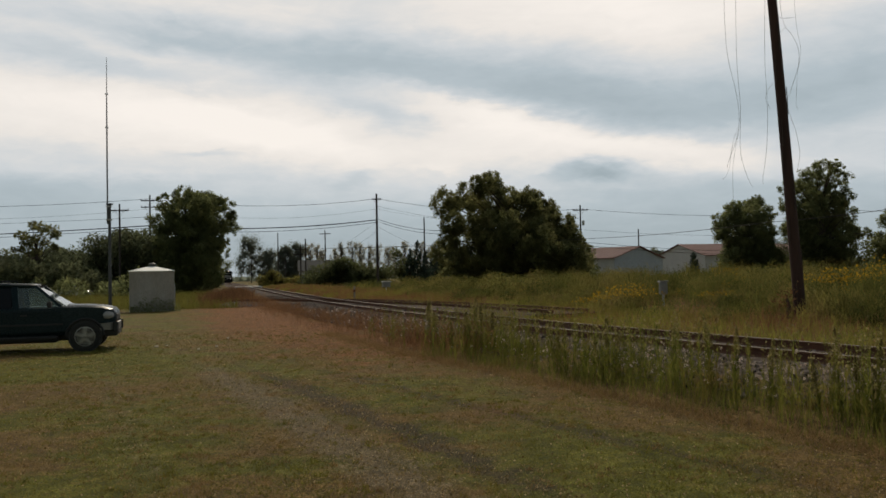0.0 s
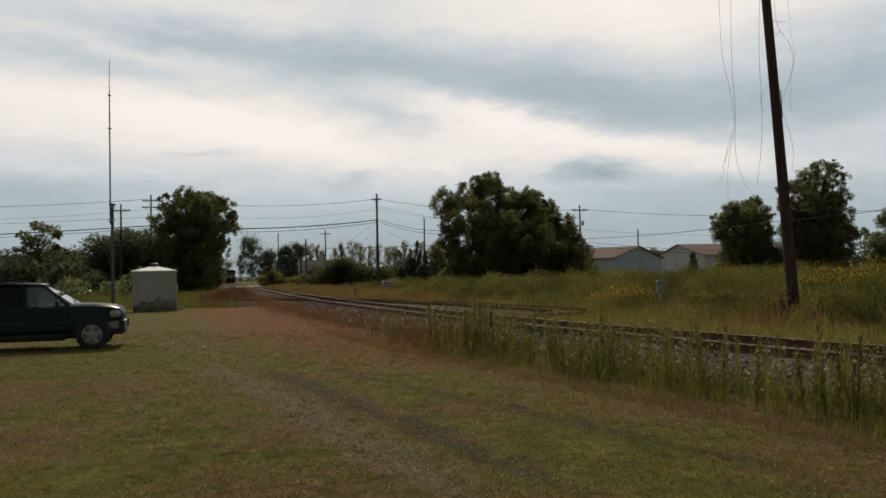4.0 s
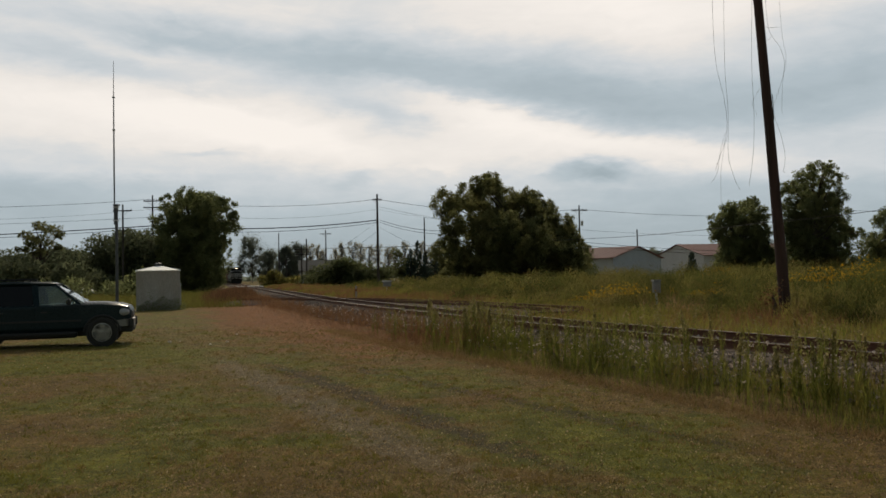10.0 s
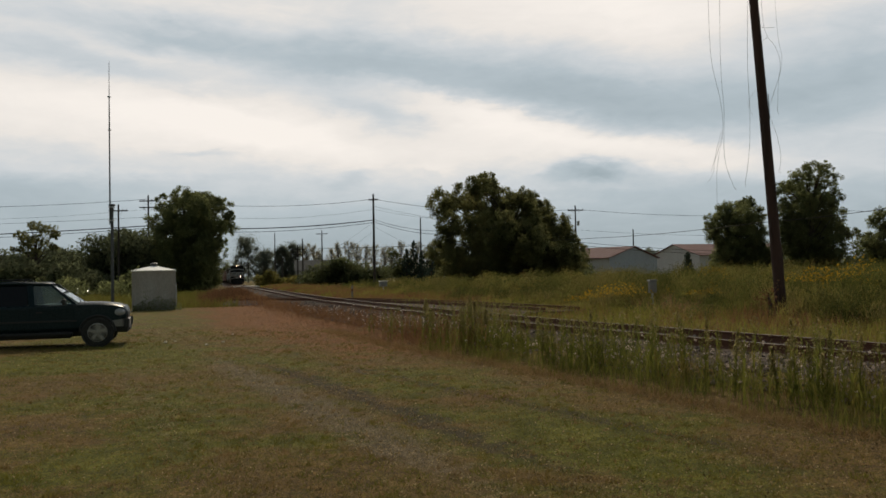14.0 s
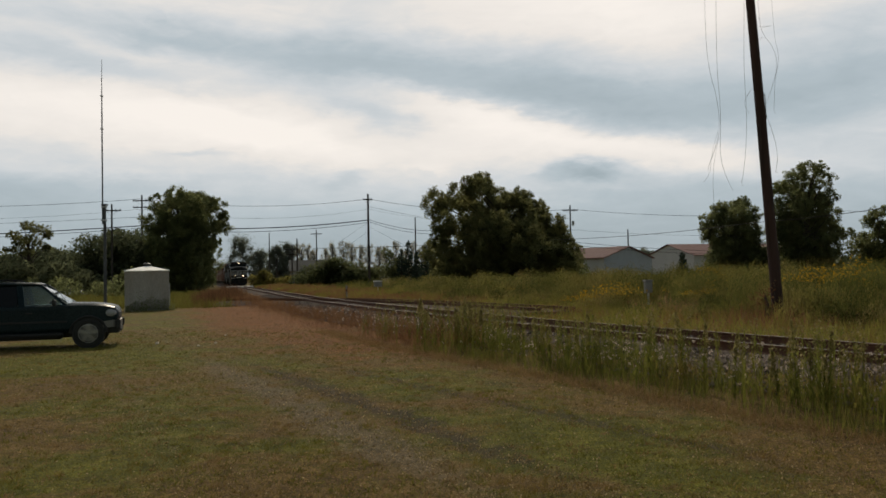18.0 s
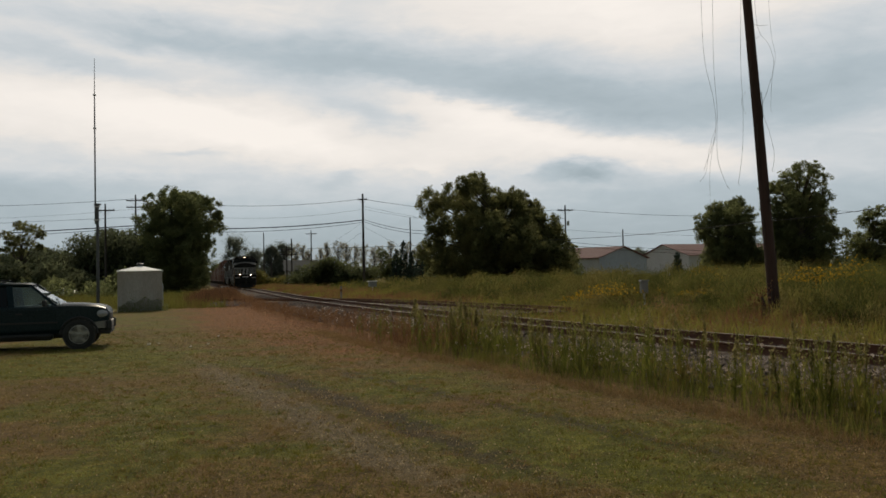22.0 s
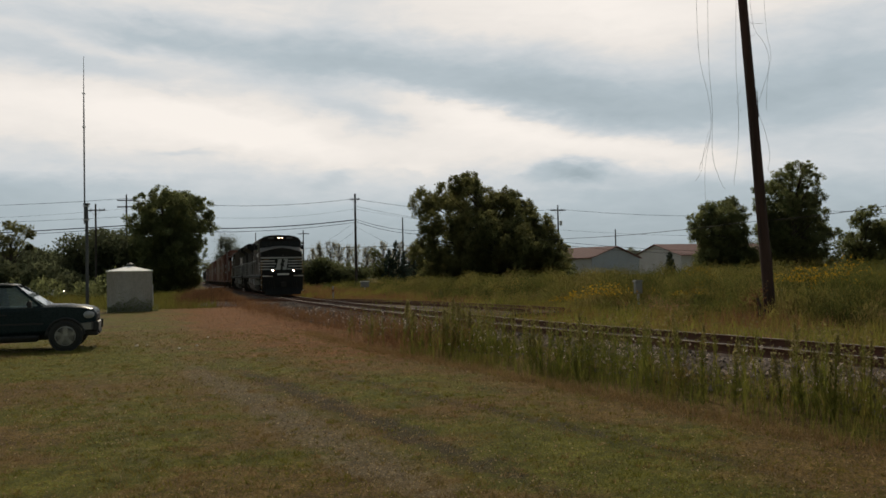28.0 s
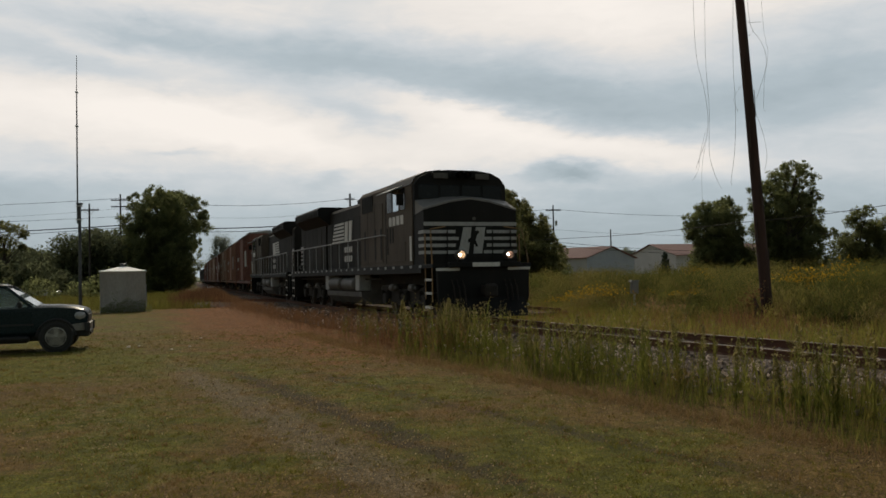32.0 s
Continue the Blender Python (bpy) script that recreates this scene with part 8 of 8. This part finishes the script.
def car_truck(parent, cx):
    t = part("truck", Shape().box(cx - 0.18, cx + 0.18, -1.0, 1.0, 0.45, 0.8, 0.03), CAR_GEAR, parent)
    for y in (-1.0, 1.0):
        part("side_frame", Shape().prism([(cx - 1.15, 0.56), (cx - 1.1, 0.42), (cx - 0.45, 0.24), (cx + 0.45, 0.24), (cx + 1.1, 0.42), (cx + 1.15, 0.56), (cx + 0.9, 0.66), (cx + 0.4, 0.78), (cx - 0.4, 0.78), (cx - 0.9, 0.66)], "y", y - 0.08, y + 0.08), CAR_GEAR, t)


def boxcar(paint, label, length=16.2, height=5.0, marks=0, ribs=True, roof=None):
    """A ribbed steel boxcar with a sliding door, end ladders, a roof and two trucks."""
    top = thing("boxcar", label, "boxcar", "cars of the train")
    h = length / 2
    half = 1.48
    body = part("shell", Shape().box(-h, h, -half, half, 1.08, height - 0.12, 0.02), paint, top)
    part("roof", Shape().prism([(-half - 0.03, height - 0.14), (half + 0.03, height - 0.14), (half + 0.03, height - 0.06), (0, height + 0.08), (-half - 0.03, height - 0.06)], "x", -h - 0.02, h + 0.02), roof or CAR_ROOF, top, "weathered metal roof")
    part("sill", Shape().box(-h, h, -half - 0.02, half + 0.02, 0.92, 1.10, 0.01), paint, top)
    part("centre_beam", Shape().box(-h - 0.1, h + 0.1, -0.3, 0.3, 0.72, 0.96, 0.01), CAR_GEAR, top)
    for side in (-1, 1):
        y = side * half
        if ribs:
            n = 11
            for k in range(2 * n + 1):
                x = -h + 0.12 + k * (length - 0.24) / (2 * n)
                if abs(x) > 1.75:
                    part("rib", Shape().box(x - 0.05, x + 0.05, *sorted((y, y + side * 0.05)), 1.12, height - 0.2, 0.01), paint, body)
        door = part("door", Shape().box(-1.6, 1.6, *sorted((y, y + side * 0.07)), 1.14, height - 0.22, 0.012), paint, top, "sliding door")
        for k in range(5):
            part("door_rib", Shape().box(-1.55, 1.55, *sorted((y + side * 0.07, y + side * 0.10)), 1.4 + k * 0.58, 1.48 + k * 0.58, 0.006), paint, door)
        for z in (1.1, height - 0.2):
            part("door_track", Shape().box(-3.4, 3.4, *sorted((y + side * 0.05, y + side * 0.12)), z, z + 0.07, 0.006), CAR_GEAR, top)
        if marks:
            part("emblem", Shape().box(3.2, 3.2 + marks, *sorted((y + side * 0.051, y + side * 0.056)), 2.3, 3.6, 0), CAR_WHITE, body, "pale painted panel")
            bars_of_text(body, "lettering_bars", CAR_WHITE, -6.2, -3.6, y + side * 0.052, 2.9, 3.25, 7, side, "faded lettering as plain bars")
            bars_of_text(body, "lettering_bars", CAR_WHITE, -6.2, -4.2, y + side * 0.052, 2.1, 2.3, 6, side)
        for xe in (-h + 0.35, h - 0.35):
            ladder = Shape()
            for dx in (-0.2, 0.2):
                ladder.tube([(xe + dx, y + side * 0.1, 0.7), (xe + dx, y + side * 0.1, height - 0.4)], 0.018, 4)
            for k in range(9):
                ladder.tube([(xe - 0.2, y + side * 0.1, 0.85 + k * 0.38), (xe + 0.2, y + side * 0.1, 0.85 + k * 0.38)], 0.014, 4)
            part("ladder", ladder, paint, top)
    for end in (-1, 1):
        xe = end * h
        for k in range(7):
            part("end_rib", Shape().box(*sorted((xe, xe + end * 0.07)), -half + 0.1, half - 0.1, 1.3 + k * 0.42, 1.5 + k * 0.42, 0.03), paint, body)
        part("coupler", Shape().box(*sorted((xe, xe + end * 0.42)), -0.12, 0.12, 0.74, 0.98, 0.03).box(*sorted((xe + end * 0.34, xe + end * 0.56)), -0.18, 0.16, 0.68, 1.02, 0.05), CAR_GEAR, top)
        part("brake_wheel", Shape().lathe([(0.28, xe + end * 0.12), (0.28, xe + end * 0.15), (0.22, xe + end * 0.15), (0.22, xe + end * 0.12)], "x", 14, (0, 0.6, 2.6)), CAR_GEAR, top) if end > 0 else None
    axles = []
    for cx in (-h + 2.2, h - 2.2):
        car_truck(top, cx)
        for dx in (-0.87, 0.87):
            axles.append((cx + dx, wheelset(top, cx + dx, 0.42)))
    return top, axles


def hopper(paint, label, length=15.2):
    """An open-topped ribbed hopper car with sloping ends."""
    top = thing("hopper_car", label, "hopper car", "cars of the train")
    h, half = length / 2, 1.5
    for side in (-1, 1):
        y = side * half
        panel = part("side_wall", Shape().prism([(-h, 2.2), (-h + 2.0, 1.05), (h - 2.0, 1.05), (h, 2.2), (h, 3.75), (-h, 3.75)], "y", y - 0.04, y + 0.04), paint, top)
        part("top_rail", Shape().box(-h, h, y - 0.09, y + 0.09, 3.72, 3.86, 0.015), paint, top)
        for k in range(13):
            x = -h + 0.5 + k * (length - 1.0) / 12
            part("rib", Shape().box(x - 0.07, x + 0.07, *sorted((y + side * 0.04, y + side * 0.16)), 1.5 if abs(x) < h - 2 else 2.25, 3.72, 0.015), paint, panel)
    for end in (-1, 1):
        part("slope_sheet", Shape().prism([(end * h, 3.75), (end * (h - 0.06), 3.75), (end * (h - 3.4), 1.1), (end * (h - 3.3), 1.0), (end * h, 3.0)], "y", -half + 0.04, half - 0.04), paint, top)
        part("end_post", Shape().box(*sorted((end * (h - 0.1), end * h)), -1.4, -1.2, 1.0, 3.0, 0.01).box(*sorted((end * (h - 0.1), end * h)), 1.2, 1.4, 1.0, 3.0, 0.01), paint, top)
        part("coupler", Shape().box(*sorted((end * h, end * (h + 0.5))), -0.15, 0.15, 0.7, 1.0, 0.04), CAR_GEAR, top)
    part("load", Shape().box(-h + 0.2, h - 0.2, -1.42, 1.42, 2.8, 3.5, 0.3), CAR_GEAR, top, "dark load")
    part("centre_sill", Shape().box(-h, h, -0.3, 0.3, 0.74, 1.06, 0.02), CAR_GEAR, top)
    axles = []
    for cx in (-h + 1.9, h - 1.9):
        car_truck(top, cx)
        for dx in (-0.87, 0.87):
            axles.append((cx + dx, wheelset(top, cx + dx, 0.42)))
    return top, axles


def paint_of(name, r, g, b):
    return material(name, (r, g, b), 0.75, 0.0, (r * 0.55 + 0.01, g * 0.6 + 0.008, b * 0.6 + 0.006), 0.6, 0.7, 10, 0.05, streak=4.0)


def wheel_parts(top):
    """The wheelsets of a vehicle and where they sit along it."""
    return [(o, o.location.x) for o in top.children if o.name.split(".")[0] == "wheelset"]


TRAIN = []


def make_train():
    red = paint_of("boxcar_red_brown", 0.175, 0.066, 0.046)
    oxide = paint_of("boxcar_oxide", 0.245, 0.115, 0.075)
    dull = paint_of("boxcar_dull_brown", 0.14, 0.078, 0.058)
    pale = paint_of("boxcar_faded", 0.29, 0.170, 0.120)
    black = paint_of("hopper_black", 0.040, 0.037, 0.036)
    lead, _ = locomotive()
    rear = copy_thing(lead, Matrix.Identity(4))
    tagged(rear, "second black diesel locomotive, coupled back to front behind the leader")
    gap = 0.0
    for ob, half, flip, radius in ((lead, 11.15, False, 0.52), (rear, 11.15, True, 0.52)):
        TRAIN.append((ob, gap, half, flip, wheel_parts(ob), radius))
        gap += 2 * half + 0.1
    a, _ = boxcar(red, "dark red-brown ribbed boxcar with pale painted marks", marks=2.2)
    b, _ = boxcar(oxide, "faded oxide-red boxcar with steel ribs", marks=1.4)
    c, _ = boxcar(dull, "dull brown weathered steel boxcar", marks=0)
    d, _ = boxcar(pale, "faded pinkish-brown ribbed steel boxcar", marks=1.8)
    e, _ = hopper(black, "black open hopper car at the rear of the train")
    order = [a, b, d, copy_thing(a, Matrix.Identity(4)), copy_thing(d, Matrix.Identity(4)), copy_thing(b, Matrix.Identity(4)), c, copy_thing(a, Matrix.Identity(4)), e, copy_thing(e, Matrix.Identity(4)), copy_thing(e, Matrix.Identity(4))]
    for ob in order:
        half = 8.7 if ob.name.startswith("boxcar") else 8.2
        TRAIN.append((ob, gap, half, False, wheel_parts(ob), 0.42))
        gap += 2 * half


make_train()


# ---- what moves ----
SPEED = 9.67   # metres a second


def motions():
    """Each vehicle runs along the main track; its wheelsets turn under it."""
    for ob, front_gap, half, flip, axles, radius in TRAIN:
        rows = []
        for i in range(33):
            t = float(i)
            u = SPEED * (32 - t) - LIGHTS_SET_BACK + front_gap + half
            ax, ay = on_track(u - half * 0.62)
            bx, by = on_track(u + half * 0.62)
            turn = math.degrees(math.atan2(ay - by, ax - bx)) + (180 if flip else 0)
            rows.append((t, pose((ax + bx) / 2, (ay + by) / 2, RAIL_TOP, 0, 0, turn)))
        walk(ob, rows)
        sign = -1 if flip else 1
        for wheelset, x in axles:
            spin = []
            steps = int(32 / 0.08)
            for k in range(steps + 1):
                t = 32 * k / steps
                spin.append((t, pose(x, 0, radius) @ Matrix.Rotation(sign * SPEED * t / radius, 4, "Y")))
            walk(wheelset, spin)


motions()
